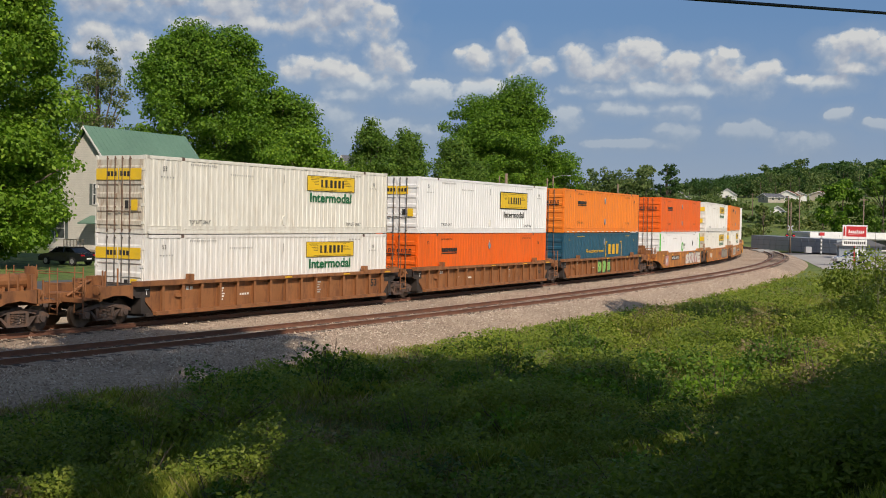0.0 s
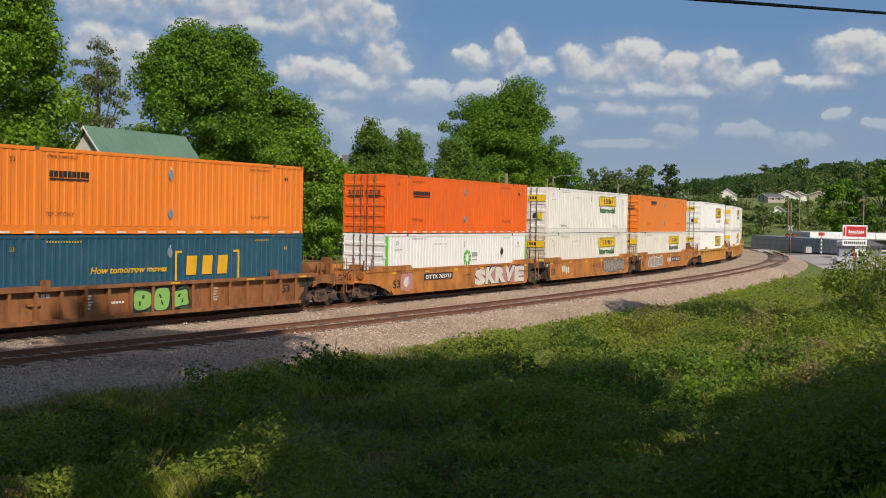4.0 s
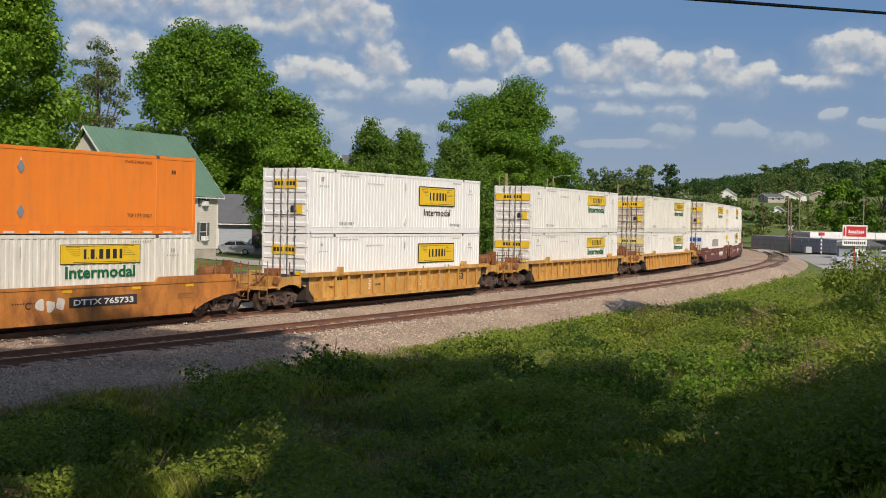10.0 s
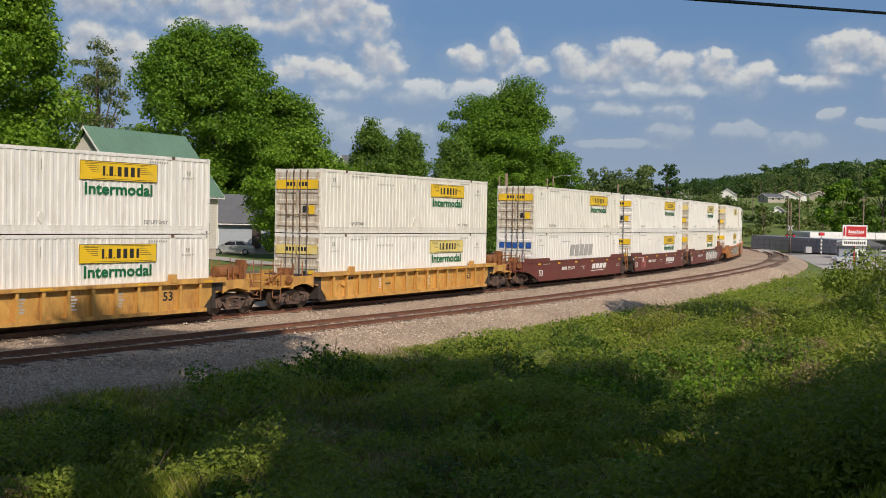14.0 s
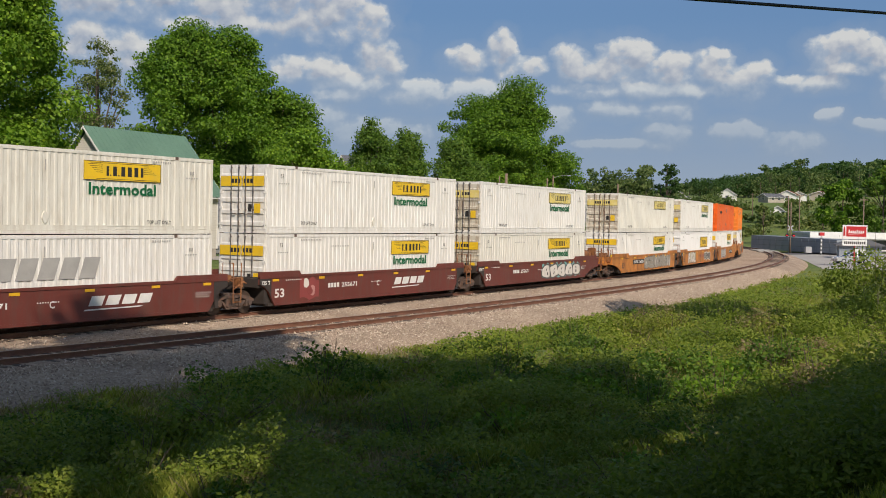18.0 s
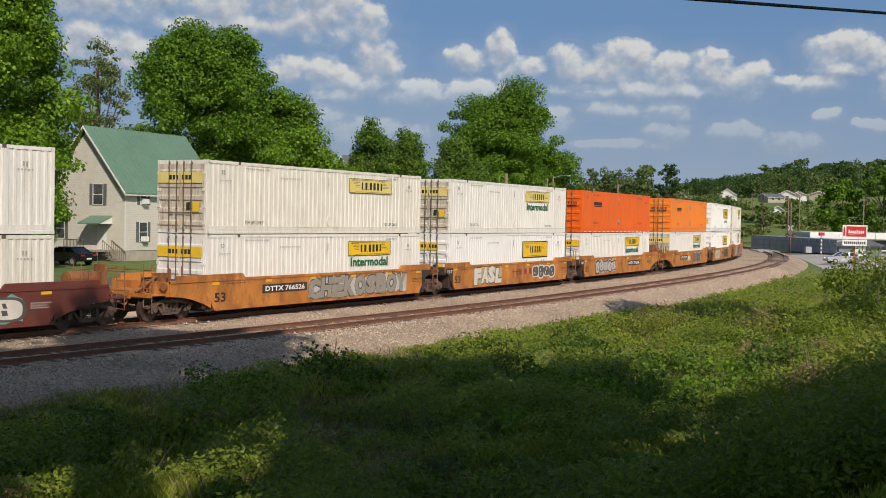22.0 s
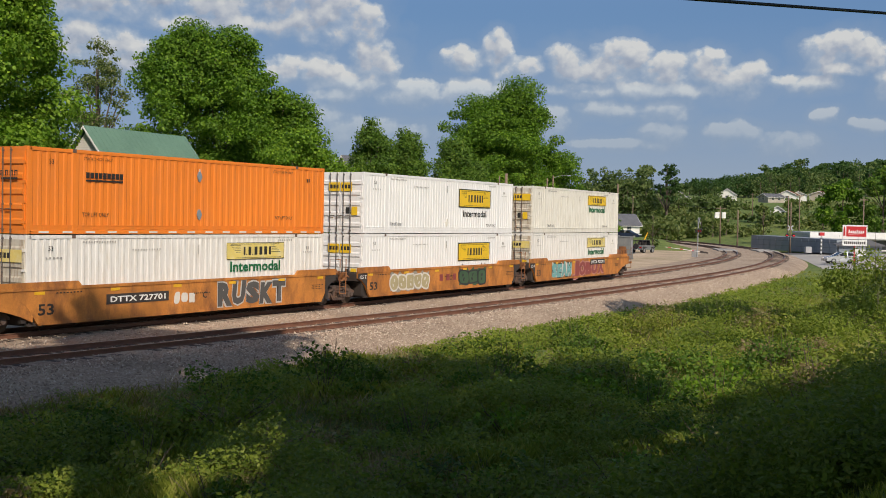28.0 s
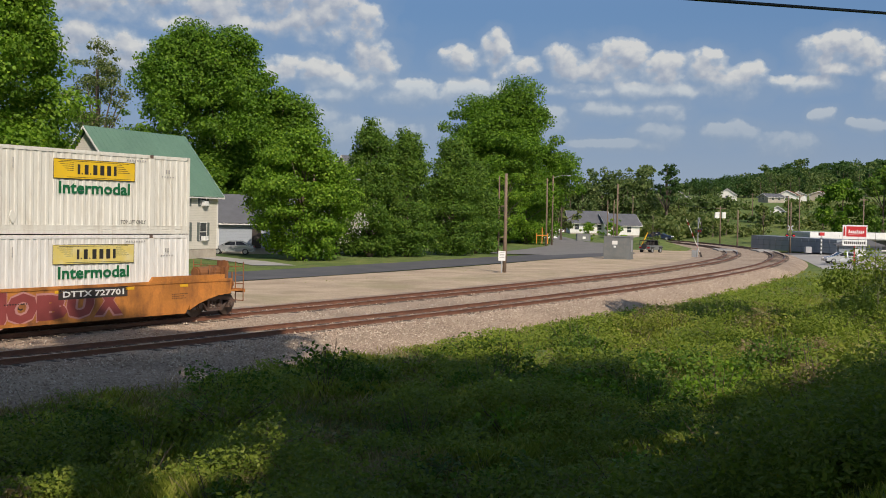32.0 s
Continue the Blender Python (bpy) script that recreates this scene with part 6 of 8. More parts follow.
for x, y, t in ((64, 215, 9.5), (60, 200, 8.0), (71, 231, 10.5), (34, 240, 8.5), (37.5, 255, 9.0), (25.5, 300, 11), (49, 300, 11), (26, 262, 9.6), (78, 215, 9.5), (88, 330, 13)):
    pole(x, y, t, 0.13, arms=[(t - 0.5, 1.1, 30)] if x > 70 else ())
wire((-13.7, 121.8, 8.9), (7.1, 149, 9.2), 0.9)
wire((7.1, 149, 9.2), (18.6, 198, 11.2), 0.8)
wire((18.6, 198, 10.8), (64.1, 268, 7.6), 0.8)
wire((28.5, 190, 9.9), (64.1, 268, 7.7), 0.9)
wire((5.14, 96.19, 7.6), (7.1, 149, 8.8), 0.5)
wire((34, 240, 8.0), (71, 231, 10.0), 0.7)
# the near cable, slung over the bank
pole(25.2, 34.0, 10.2, 0.16, "wooden utility pole on the bank")
pole(-9.9, 1.0, 5.4, 0.14, "short wooden service pole on the bank")
wire((-9.86, 1.0, 4.78), (25.12, 34.0, 9.62), 0.0, 0.02, label="thick black cable slung overhead")

sg = thing("track_sign", "small white sign on a short post", "sign", at=pose(4.85, 95.0, -0.36, 0, 0, 0))
g = Geo()
g.box(-0.05, 0.05, -0.05, 0.05, 0, 1.5)
part("post", g, M_GALV, sg)
g = Geo()
g.box(-0.29, 0.29, -0.08, -0.055, 1.05, 1.85, 0.0)
part("panel", g, M_SIGNWHITE, sg, "blank-looking white panel")
g = Geo()
for z in (1.68, 1.55, 1.42, 1.29):
    g.box(-0.2, 0.2, -0.085, -0.08, z, z + 0.05)
part("text_bar", g, M_GREYINK, sg)

hut = thing("signal_cabinet", "grey steel signal cabinet with white notices", "cabinet", at=pose(20.8, 137.2, -0.36, 0, 0, -20))
g = Geo()
g.box(-1.55, 1.55, -1.1, 1.1, 0.1, 2.62, 0.02)
part("body", g, M_HUT, hut)
g = Geo()
g.box(-1.6, 1.6, -1.15, 1.15, 2.62, 2.74, 0.03)
part("roof", g, M_HUT, hut)
g = Geo()
g.box(-1.62, 1.62, -1.2, 1.2, 0.0, 0.12)
part("base", g, M_HUT, hut)
g = Geo()
g.box(-0.95, 0.95, -1.13, -1.1, 0.25, 2.5)
dr = part("door", g, M_HUT, hut)
for z0, z1, w in ((1.75, 2.2, 0.32), (1.4, 1.62, 0.14)):
    g = Geo()
    g.box(-0.2 - w, -0.2 + w, -1.15, -1.13, z0, z1)
    part("notice", g, M_SIGNWHITE, dr, "white notice")
g = Geo()
g.box(1.56, 1.59, -0.3, 0.5, 0.9, 2.3)
part("vent_panel", g, M_GALV, hut)


def crossing_signal(x, y, heading, lit, height=4.6):
    c = thing("crossing_signal", "railway crossing signal with crossbuck and red lamps", "crossing signal", "crossing signals", at=pose(x, y, float(terrain(x, y)[0]) - 0.02, 0, 0, heading))
    g = Geo()
    g.tube([(0, 0, 0), (0, 0, height)], 0.07, 10)
    g.box(-0.3, 0.3, -0.3, 0.3, 0.0, 0.25, 0.03)
    part("mast", g, M_GALV, c, "grey steel mast")
    for a in (42, -42):
        g = Geo()
        g.box(-0.62, 0.62, -0.02, 0.02, -0.12, 0.12)
        part("crossbuck_board", g, M_GALV, c, "grey back of a crossbuck board", at=pose(0, -0.12 - (0.05 if a > 0 else 0), height - 0.45, 0, a, 0))
    g = Geo()
    g.tube([(-0.75, -0.1, height - 1.75), (0.75, -0.1, height - 1.75)], 0.04, 8)
    part("lamp_bar", g, M_DARKPLATE, c)
    for s in (-1, 1):
        g = Geo()
        g.tube([(s * 0.55, -0.16, height - 1.75), (s * 0.55, -0.12, height - 1.75)], 0.30, 18)
        lamp = part("lamp_board", g, M_INK, c, "round black lamp backing")
        g = Geo()
        g.tube([(s * 0.55, -0.24, height - 1.75), (s * 0.55, -0.16, height - 1.75)], 0.16, 14)
        part("lens", g, M_REDLAMP if lit else M_REDLENS, lamp, "red lamp lens")
        g = Geo()
        g.tube([(s * 0.55, 0.16, height - 1.75), (s * 0.55, 0.12, height - 1.75)], 0.30, 18)
        part("lamp_board", g, M_INK, c)
        g = Geo()
        g.tube([(s * 0.55, -0.40, height - 1.60), (s * 0.55, -0.16, height - 1.58)], 0.17, 12, 0.19)
        part("visor", g, M_INK, lamp)
    g = Geo()
    g.box(-0.35, 0.35, 0.1, 0.7, 0.3, 1.25, 0.03)
    part("gate_motor", g, M_GALV, c, "grey gate motor box")
    return c


GATES = []


def gate_arm(c, length):
    g = Geo()
    g.tube([(0, 0, 0), (length, 0, 0)], 0.04, 8, 0.025)
    arm = part("gate_arm", g, M_SIGNWHITE, c, "slim red and white gate arm", at=pose(0, -0.25, 1.1))
    for k in range(0, int(length / 0.8), 2):
        g = Geo()
        g.tube([(0.6 + k * 0.8, 0, 0), (1.0 + k * 0.8, 0, 0)], 0.044, 8)
        part("stripe", g, M_RED, arm, "red stripe")
    g = Geo()
    g.box(-1.1, -0.1, -0.08, 0.08, -0.12, 0.12, 0.02)
    part("counterweight", g, M_DARKPLATE, arm)
    GATES.append((arm, c))
    return arm


sig1 = crossing_signal(33.6, 152.6, 62, False, 5.6)
gate_arm(sig1, 4.6).parent = sig1
sig2 = crossing_signal(61.5, 205, -10, True, 4.9)
gb = thing("signal_box", "small grey box on the ground by the signal", "box", at=pose(60.6, 192, -0.45))
g = Geo()
g.box(-0.5, 0.5, -0.4, 0.4, 0, 1.0, 0.03)
part("body", g, M_GALV, gb)

cs = thing("store_sign", "red and white roadside store sign on a post", "sign", at=pose(49.8, 140.0, -0.5, 0, 0, -18))
g = Geo()
g.tube([(0, 0, 0), (0, 0, 3.0)], 0.08, 8)
part("post", g, M_RED, cs, "slim red post")
g = Geo()
g.box(-1.42, 1.42, -0.14, 0.14, 3.0, 4.72, 0.03)
panel = part("cabinet", g, M_SIGNWHITE, cs, "white illuminated-type sign box")
g = Geo()
g.box(-0.98, 1.3, -0.155, -0.14, 3.32, 4.55)
part("red_field", g, M_RED, panel, "red field")
g = Geo()
rr = random.Random(5)
for i in range(8):
    a = -0.75 + i * 0.23
    g.prism([(a, 3.72), (a + 0.15, 3.72 + 0.02), (a + 0.20, 4.02 + 0.12 * (i in (0, 4))), (a + 0.05, 4.05 + 0.12 * (i in (0, 4)))], -0.165, -0.156, "y")
g.prism([(-0.7, 3.58), (0.9, 3.66), (0.95, 3.71), (-0.65, 3.64)], -0.165, -0.156, "y")
part("white_shapes", g, M_SIGNWHITE, panel, "white script-like shapes")
g = Geo()
g.prism([(-1.32, 3.4), (-1.08, 3.4), (-1.1, 4.2), (-1.16, 4.5), (-1.24, 4.5), (-1.3, 4.2)], -0.165, -0.142, "y")
part("bottle_shape", g, M_RED, panel)
g = Geo()
g.box(-1.42, 1.42, -0.12, 0.12, 2.2, 2.92, 0.02)
board = part("letter_board", g, M_SIGNWHITE, cs, "white letter board")
g = Geo()
blocks(g, -1.2, 1.2, 2.4, 2.72, -0.125, 11, 0.3)
part("text_bar", g, M_INK, board)
bp = thing("barber_striped_post", "red-capped striped post beside the lot", "post", at=pose(58.2, 178, -0.45))
for k in range(10):
    g = Geo()
    g.tube([(0, 0, k * 0.3), (0, 0, k * 0.3 + 0.3)], 0.12, 8)
    part("band", g, M_SIGNWHITE if k % 2 else M_HUT, bp)
g = Geo()
g.box(-0.35, 0.35, -0.35, 0.35, 3.0, 3.5)
part("cap", g, M_RED, bp, "red cap")

# bin, posts and small signs by the grass corner
bb = thing("blue_box", "blue newspaper-style box on the grass corner", "box", at=pose(4.6, 157.5, 0.0))
g = Geo()
g.box(-0.55, 0.55, -0.5, 0.5, 0, 1.4, 0.05)
part("body", g, M_BLUEBIN, bb)
g = Geo()
g.box(-0.3, 0.3, -0.52, -0.5, 0.8, 1.2)
part("notice", g, M_SIGNWHITE, bb)
rs_ = thing("yard_sign", "small red and white yard sign on legs", "sign", at=pose(5.8, 152, 0.0))
g = Geo()
for x in (-0.35, 0.35):
    g.box(x - 0.03, x + 0.03, -0.03, 0.03, -0.1, 1.0)
part("legs", g, M_ORANGEPOST, rs_)
g = Geo()
g.box(-0.42, 0.42, -0.05, 0.0, 0.5, 1.5)
pn = part("panel", g, M_SIGNWHITE, rs_)
g = Geo()
g.box(-0.36, 0.36, -0.06, -0.05, 1.1, 1.42)
part("red_band", g, M_RED, pn)
og = thing("orange_barrier", "orange post barrier beside the poles", "barrier", at=pose(15.9, 186, 0.35))
for x in (-0.9, 0.0, 0.9):
    g = Geo()
    g.box(x - 0.06, x + 0.06, -0.06, 0.06, 0, 1.7 if x else 2.6)
    part("post", g, M_ORANGEPOST, og)
g = Geo()
g.box(-0.9, 0.9, -0.04, 0.04, 1.25, 1.4)
part("rail", g, M_ORANGEPOST, og)
tb = thing("waste_container", "grey roadside waste container with a white mark", "container", at=pose(28.8, 238, float(terrain(28.8, 238)[0])))
g = Geo()
g.box(-1.4, 1.4, -0.9, 0.9, 0, 1.6, 0.05)
part("body", g, M_HUT, tb)
g = Geo()
g.box(-0.2, 0.4, -0.93, -0.9, 0.5, 1.0)
part("mark", g, M_SIGNWHITE, tb)
pl = thing("yellow_pole_guard", "leaning yellow guy-wire guard", "guard", at=pose(31.2, 183, -0.1, 0, 24, 0))
g = Geo()
g.tube([(0, 0, 0), (0, 0, 2.8)], 0.10, 8)
part("tube", g, M_YELLOW, pl)


# ---------------------------------------------------------------- vehicles
def vehicle(kind, paint, label, x, y, z, heading, name="car"):
    """A car whose nose points to +x; origin on the ground under its middle."""
    c = thing(name, label, "car", at=pose(x, y, z, 0, 0, heading))
    w = 0.90
    if kind == "sedan":
        body = [(-2.35, 0.35), (-2.4, 0.75), (-2.25, 0.98), (-1.4, 1.04), (1.0, 1.0), (2.1, 0.82), (2.35, 0.62), (2.35, 0.32)]
        cabin = [(-1.75, 1.0), (-1.05, 1.42), (0.25, 1.45), (1.15, 0.98)]
        wheels, wr = (-1.45, 1.45), 0.33
    elif kind == "pickup":
        body = [(-2.75, 0.5), (-2.75, 1.15), (-0.7, 1.15), (1.2, 1.12), (2.55, 1.02), (2.7, 0.8), (2.7, 0.45)]
        cabin = [(-0.75, 1.12), (-0.6, 1.78), (0.7, 1.80), (1.35, 1.10)]
        wheels, wr = (-1.7, 1.75), 0.40
    else:
        body = [(-1.95, 0.5), (-1.95, 1.10), (-0.9, 1.12), (0.75, 1.12), (1.85, 1.06), (1.95, 0.9), (1.95, 0.5)]
        cabin = [(-1.9, 1.1), (-1.85, 1.82), (0.35, 1.85), (0.75, 1.1)]
        wheels, wr = (-1.25, 1.3), 0.41
    g = Geo()
    g.prism(body, -w, w, "y")
    part("body", g, paint, c)
    if kind == "jeep":
        g = Geo()
        for s in (-0.85, 0.85):
            for p, q in (((-1.85, 1.1), (-1.8, 1.82)), ((-1.8, 1.82), (0.35, 1.85)), ((0.35, 1.85), (0.75, 1.1)), ((-0.6, 1.1), (-0.6, 1.83))):
                g.tube([(p[0], s, p[1]), (q[0], s, q[1])], 0.05, 6)
        for xx in (-1.8, -0.6, 0.35):
            g.tube([(xx, -0.85, 1.83), (xx, 0.85, 1.83)], 0.05, 6)
        part("roll_cage", g, M_INK, c, "black open roll cage")
        for s in (-0.38, 0.38):
            g = Geo()
            g.box(-0.5, -0.2, s - 0.25, s + 0.25, 1.0, 1.65, 0.05)
            part("seat", g, M_DARKPLATE, c, "dark seat back")
        g = Geo()
        g.tube([(-1.98, 0, 1.0), (-2.18, 0, 1.0)], 0.40, 18)
        part("spare_wheel", g, M_TYRE, c)
        g = Geo()
        g.prism([(0.66, 1.12), (0.36, 1.80), (0.39, 1.80), (0.70, 1.12)], -0.8, 0.8, "y")
        part("windscreen", g, M_CARGLASS, c)
        for xx in wheels:
            for s in (-1, 1):
                g = Geo()
                a, b = sorted((s * 0.88, s * 1.0))
                g.prism([(xx - 0.55, 0.75), (xx - 0.4, 0.93), (xx + 0.4, 0.93), (xx + 0.55, 0.75), (xx + 0.5, 0.75), (xx + 0.36, 0.86), (xx - 0.36, 0.86), (xx - 0.5, 0.75)], a, b, "y")
                part("fender", g, M_INK, c)
    else:
        g = Geo()
        n = len(cabin)
        vs = [(a, -w + (0.03 if i in (0, n - 1) else 0.20), b) for i, (a, b) in enumerate(cabin)] + [(a, w - (0.03 if i in (0, n - 1) else 0.20), b) for i, (a, b) in enumerate(cabin)]
        g.add(vs, [tuple(range(n)), tuple(reversed(range(n, 2 * n)))] + [(i, i + n, (i + 1) % n + n, (i + 1) % n) for i in range(n)])
        part("windows", g, M_CARGLASS, c, "dark tinted windows")
        g = Geo()
        (x0, z0), (x1, z1) = cabin[1], cabin[2]
        g.box(x0 - 0.05, x1 + 0.05, -w + 0.17, w - 0.17, z0 - 0.02, max(z0, z1) + 0.03, 0.015)
        part("roof", g, paint, c)
        for s in (-1, 1):
            g = Geo()
            for i in (0, 2):
                (xa, za), (xb, zb) = cabin[i], cabin[i + 1]
                g.tube([(xa, s * (w - 0.04), za), (xb, s * (w - 0.19), zb)], 0.05, 5)
            mx_ = (cabin[1][0] + cabin[2][0]) / 2
            g.tube([(mx_, s * (w - 0.03), 1.0), (mx_, s * (w - 0.19), z0)], 0.05, 5)
            part("pillar", g, paint, c)
            g = Geo()
            g.box(cabin[3][0] - 0.45, cabin[3][0] - 0.25, min(s * w, s * (w + 0.16)), max(s * w, s * (w + 0.16)), 0.98, 1.12, 0.02)
            part("mirror", g, paint, c)
    for xx in wheels:
        for s in (-1, 1):
            g = Geo()
            g.tube([(xx, s * (w - 0.18), wr), (xx, s * (w + 0.03), wr)], wr, 20)
            wh = part("wheel", g, M_TYRE, c)
            g = Geo()
            g.tube([(xx, s * (w + 0.02), wr), (xx, s * (w + 0.045), wr)], wr * 0.62, 14)
            part("rim", g, M_RIM, wh)
    xf, xb = body[-1][0], body[0][0]
    for s in (-1, 1):
        g = Geo()
        g.box(xf - 0.2, xf + 0.02, s * 0.62 - 0.2, s * 0.62 + 0.2, 0.62, 0.78, 0.01)
        part("headlight", g, M_SIGNWHITE, c)
        g = Geo()
        g.box(xb - 0.04, xb + 0.1, s * 0.66 - 0.18, s * 0.66 + 0.18, 0.72, 0.9, 0.01)
        part("tail_light", g, M_REDLENS, c, "red tail light")
    g = Geo()
    g.box(xb - 0.05, xb + 0.02, -0.26, 0.26, 0.5, 0.62)
    part("plate_bar", g, M_WHITEINK, c)
    return c


vehicle("sedan", M_BLACKPAINT, "glossy black sedan parked on the grass", -30.4, 93.6, float(terrain(-30.4, 93.6)[0]), 152)
vehicle("sedan", M_SILVERPAINT, "silver car parked beside the grey house", -22.6, 124, float(terrain(-22.6, 124)[0]), 185)
vehicle("pickup", M_WHITEPAINT, "white pickup truck parked on the side road", 19.4, 226, float(terrain(19.4, 226)[0]), 185, "pickup_truck")
JEEP = vehicle("jeep", M_HUT, "dark open-topped off-road car on the road", 29.5, 169.0, -0.3, 30, "off_road_car")
SILVER = vehicle("sedan", M_SILVERPAINT, "silver car in the store parking lot", 52.0, 149, -0.4, 185)
vehicle("sedan", M_WHITEPAINT, "white car parked by the store", 78, 176, -0.4, 170)
FARCAR = vehicle("pickup", M_WHITEPAINT, "white truck on the far side road", 31, 268, 2.4, 180, "pickup_truck")
BLUECAR = vehicle("sedan", M_BLUEPAINT, "dark blue car on the far road", 38, 214, float(terrain(38, 214)[0]), -25)
# ---------------------------------------------------------------- trees
M_BARK = surface("bark", (0.12, 0.09, 0.065), 0.9, 0.3, 2, 12, 0.6, dirt=(0.20, 0.17, 0.13), dirt_scale=3)
LEAF = {"maple": leaf_material("leaf_maple", (0.070, 0.150, 0.016), (0.150, 0.275, 0.024), (0.22, 0.35, 0.034)),
        "dark": leaf_material("leaf_dark", (0.068, 0.142, 0.024), (0.140, 0.240, 0.034), (0.20, 0.29, 0.045)),
        "bright": leaf_material("leaf_bright", (0.10, 0.20, 0.018), (0.20, 0.335, 0.030), (0.28, 0.41, 0.045)),
        "olive": leaf_material("leaf_olive", (0.105, 0.150, 0.045), (0.185, 0.225, 0.075), (0.27, 0.28, 0.12)),
        # paler, greyer green: distance haze is put into this leaf colour
        "far": leaf_material("leaf_far_hazed", (0.085, 0.135, 0.045), (0.150, 0.205, 0.070), (0.21, 0.25, 0.10)),
        "pine": leaf_material("leaf_pine", (0.035, 0.080, 0.024), (0.065, 0.125, 0.036), (0.09, 0.15, 0.045))}


def leaf_cloud(rs, blobs, per_area, size, flat=0.8, inner=0.25):
    """Leaf quads on and inside a set of blobs (cx, cy, cz, rx, ry, rz), oriented outward and jittered."""
    out = []
    for cx, cy, cz, rx, ry, rz in blobs:
        n = max(8, int(per_area * (rx * ry + ry * rz + rx * rz) * 4.2))
        d = rs.normal(0, 1, (n, 3))
        d /= np.linalg.norm(d, axis=1)[:, None]
        rad = np.where(rs.rand(n) < inner, rs.uniform(0.3, 0.8, n), 0.55 + 0.68 * rs.beta(2.2, 1.8, n))
        c = np.array([cx, cy, cz]) + d * rad[:, None] * np.array([rx, ry, rz])
        nrm = d * 0.75 + rs.normal(0, flat, (n, 3)) + np.array([0, 0, 0.5])
        nrm /= np.linalg.norm(nrm, axis=1)[:, None]
        t = np.cross(nrm, rs.normal(0, 1, (n, 3)))
        t /= np.linalg.norm(t, axis=1)[:, None] + 1e-9
        b = np.cross(nrm, t)
        s = size * rs.uniform(0.55, 1.35, n)[:, None]
        w = s * rs.uniform(0.45, 0.8, n)[:, None]
        out.append(np.stack([c - t * s, c + b * w, c + t * s * 0.9 - nrm * s * 0.3, c - b * w], 1))
    return np.concatenate(out)


def crown_blobs(rs, h0, h1, r, n, shape="round"):
    """Sub-clumps spread through a crown from height h0 to h1 with radius r."""
    blobs = []
    for i in range(n):
        u = rs.rand()
        z = h0 + (h1 - h0) * u
        if shape == "flame":
            rr = r * min(1.0, 0.55 + u * 2.2) * (1 - max(0.0, (u - 0.22) / 0.80) ** 1.7)
        elif shape == "lobed":
            rr = r * min(1.0, 0.66 + u) * math.sqrt(max(0.05, 1 - max(0.0, (u - 0.34) / 0.70) ** 2.0))
        elif shape == "dome":
            rr = r * min(1.0, 0.62 + u * 1.1) * math.sqrt(max(0.04, 1 - max(0.0, (u - 0.30) / 0.72) ** 2.3))
        elif shape == "cone":
            rr = r * (0.98 - 0.82 * u ** 1.5) * (0.7 + 0.3 * min(1, u * 6))
        elif shape == "oval":
            rr = r * math.sqrt(max(0.05, 1 - (2 * u - 0.85) ** 2 * 0.75))
        else:
            rr = r * math.sqrt(max(0.05, 1 - (2 * u - 0.75) ** 2 * 0.62))
        a = rs.uniform(0, 6.283)
        rr *= 1 + 0.09 * math.sin(3 * a + 5 * u + n) + 0.06 * math.sin(5 * a - 9 * u + 2 * n)
        if shape == "lobed":
            rr *= 1 + 0.20 * math.sin(4 * a + 7 * u + 1) + 0.10 * math.sin(12 * u + a)
        z += (0.08 if shape == "lobed" else 0.05) * (h1 - h0) * u * math.sin(2 * a + n)
        k = rr * math.sqrt(rs.uniform(0.12, 1.0))
        br = r * (rs.uniform(0.17, 0.30) if i % 3 else rs.uniform(0.09, 0.16))
        k = k * 0.92 if i % 3 else rr * rs.uniform(0.85, 1.12)
        br *= 1.4 if shape == "flame" else 1.12
        wx, wy = rs.uniform(0.8, 1.3), rs.uniform(0.8, 1.3)
        blobs.append((k * math.cos(a), k * math.sin(a), z, br * wx, br * wy, br * rs.uniform(0.5, 0.85)))
    return blobs


def tree(x, y, height, radius, seed, leaf="maple", base=0.22, shape="round", clumps=34, dens=7.0, size=0.30, label="", lean=0.0, inner=0.25, name="tree"):
    rs = np.random.RandomState(seed)
    z0 = float(terrain(x, y)[0]) - 0.1
    t = thing(name, label or "tall leafy green tree in full spring leaf", "tree", at=pose(x, y, z0, 0, 0, rs.uniform(0, 360)))
    g = Geo()
    tr = max(0.12, height * 0.018)
    top = height * 0.82
    spine = [(0.15 * math.sin(i * 1.3 + seed) * i / 6 + lean * i / 6, 0.12 * math.cos(i * 1.7 + seed) * i / 6, top * i / 6) for i in range(7)]
    g.tube(spine, tr, 9, tr * 0.25)
    g.tube([(0, 0, 0), (0, 0, 0.5)], tr * 1.5, 9, tr)
    blobs = crown_blobs(rs, height * base, height * 0.93, radius, clumps, shape)
    for cx, cy, cz, *_ in blobs[:16]:
        k = max(0.5, cz * 0.72 - 0.5 * math.hypot(cx, cy) * 0.3)
        i = min(5, int(k / top * 6))
        p = Vector(spine[i])
        q = Vector((cx, cy, cz))
        mid = p.lerp(q, 0.5) + Vector((0, 0, 0.25))
        g.tube([p, mid, q], tr * 0.38, 6, tr * 0.08)
    part("trunk", g, M_BARK, t, "rough grey-brown trunk with limbs", smooth=True)
    k = 0.60 if 80 < y < 215 else 0.72
    q = leaf_cloud(rs, blobs, dens * (1.25 / k ** 2 if y > 20 else 1.4), size * (k if y > 20 else 1.0), 0.55, inner)
    part("crown", quads("crown", q, LEAF[leaf]), None, t)
    return t


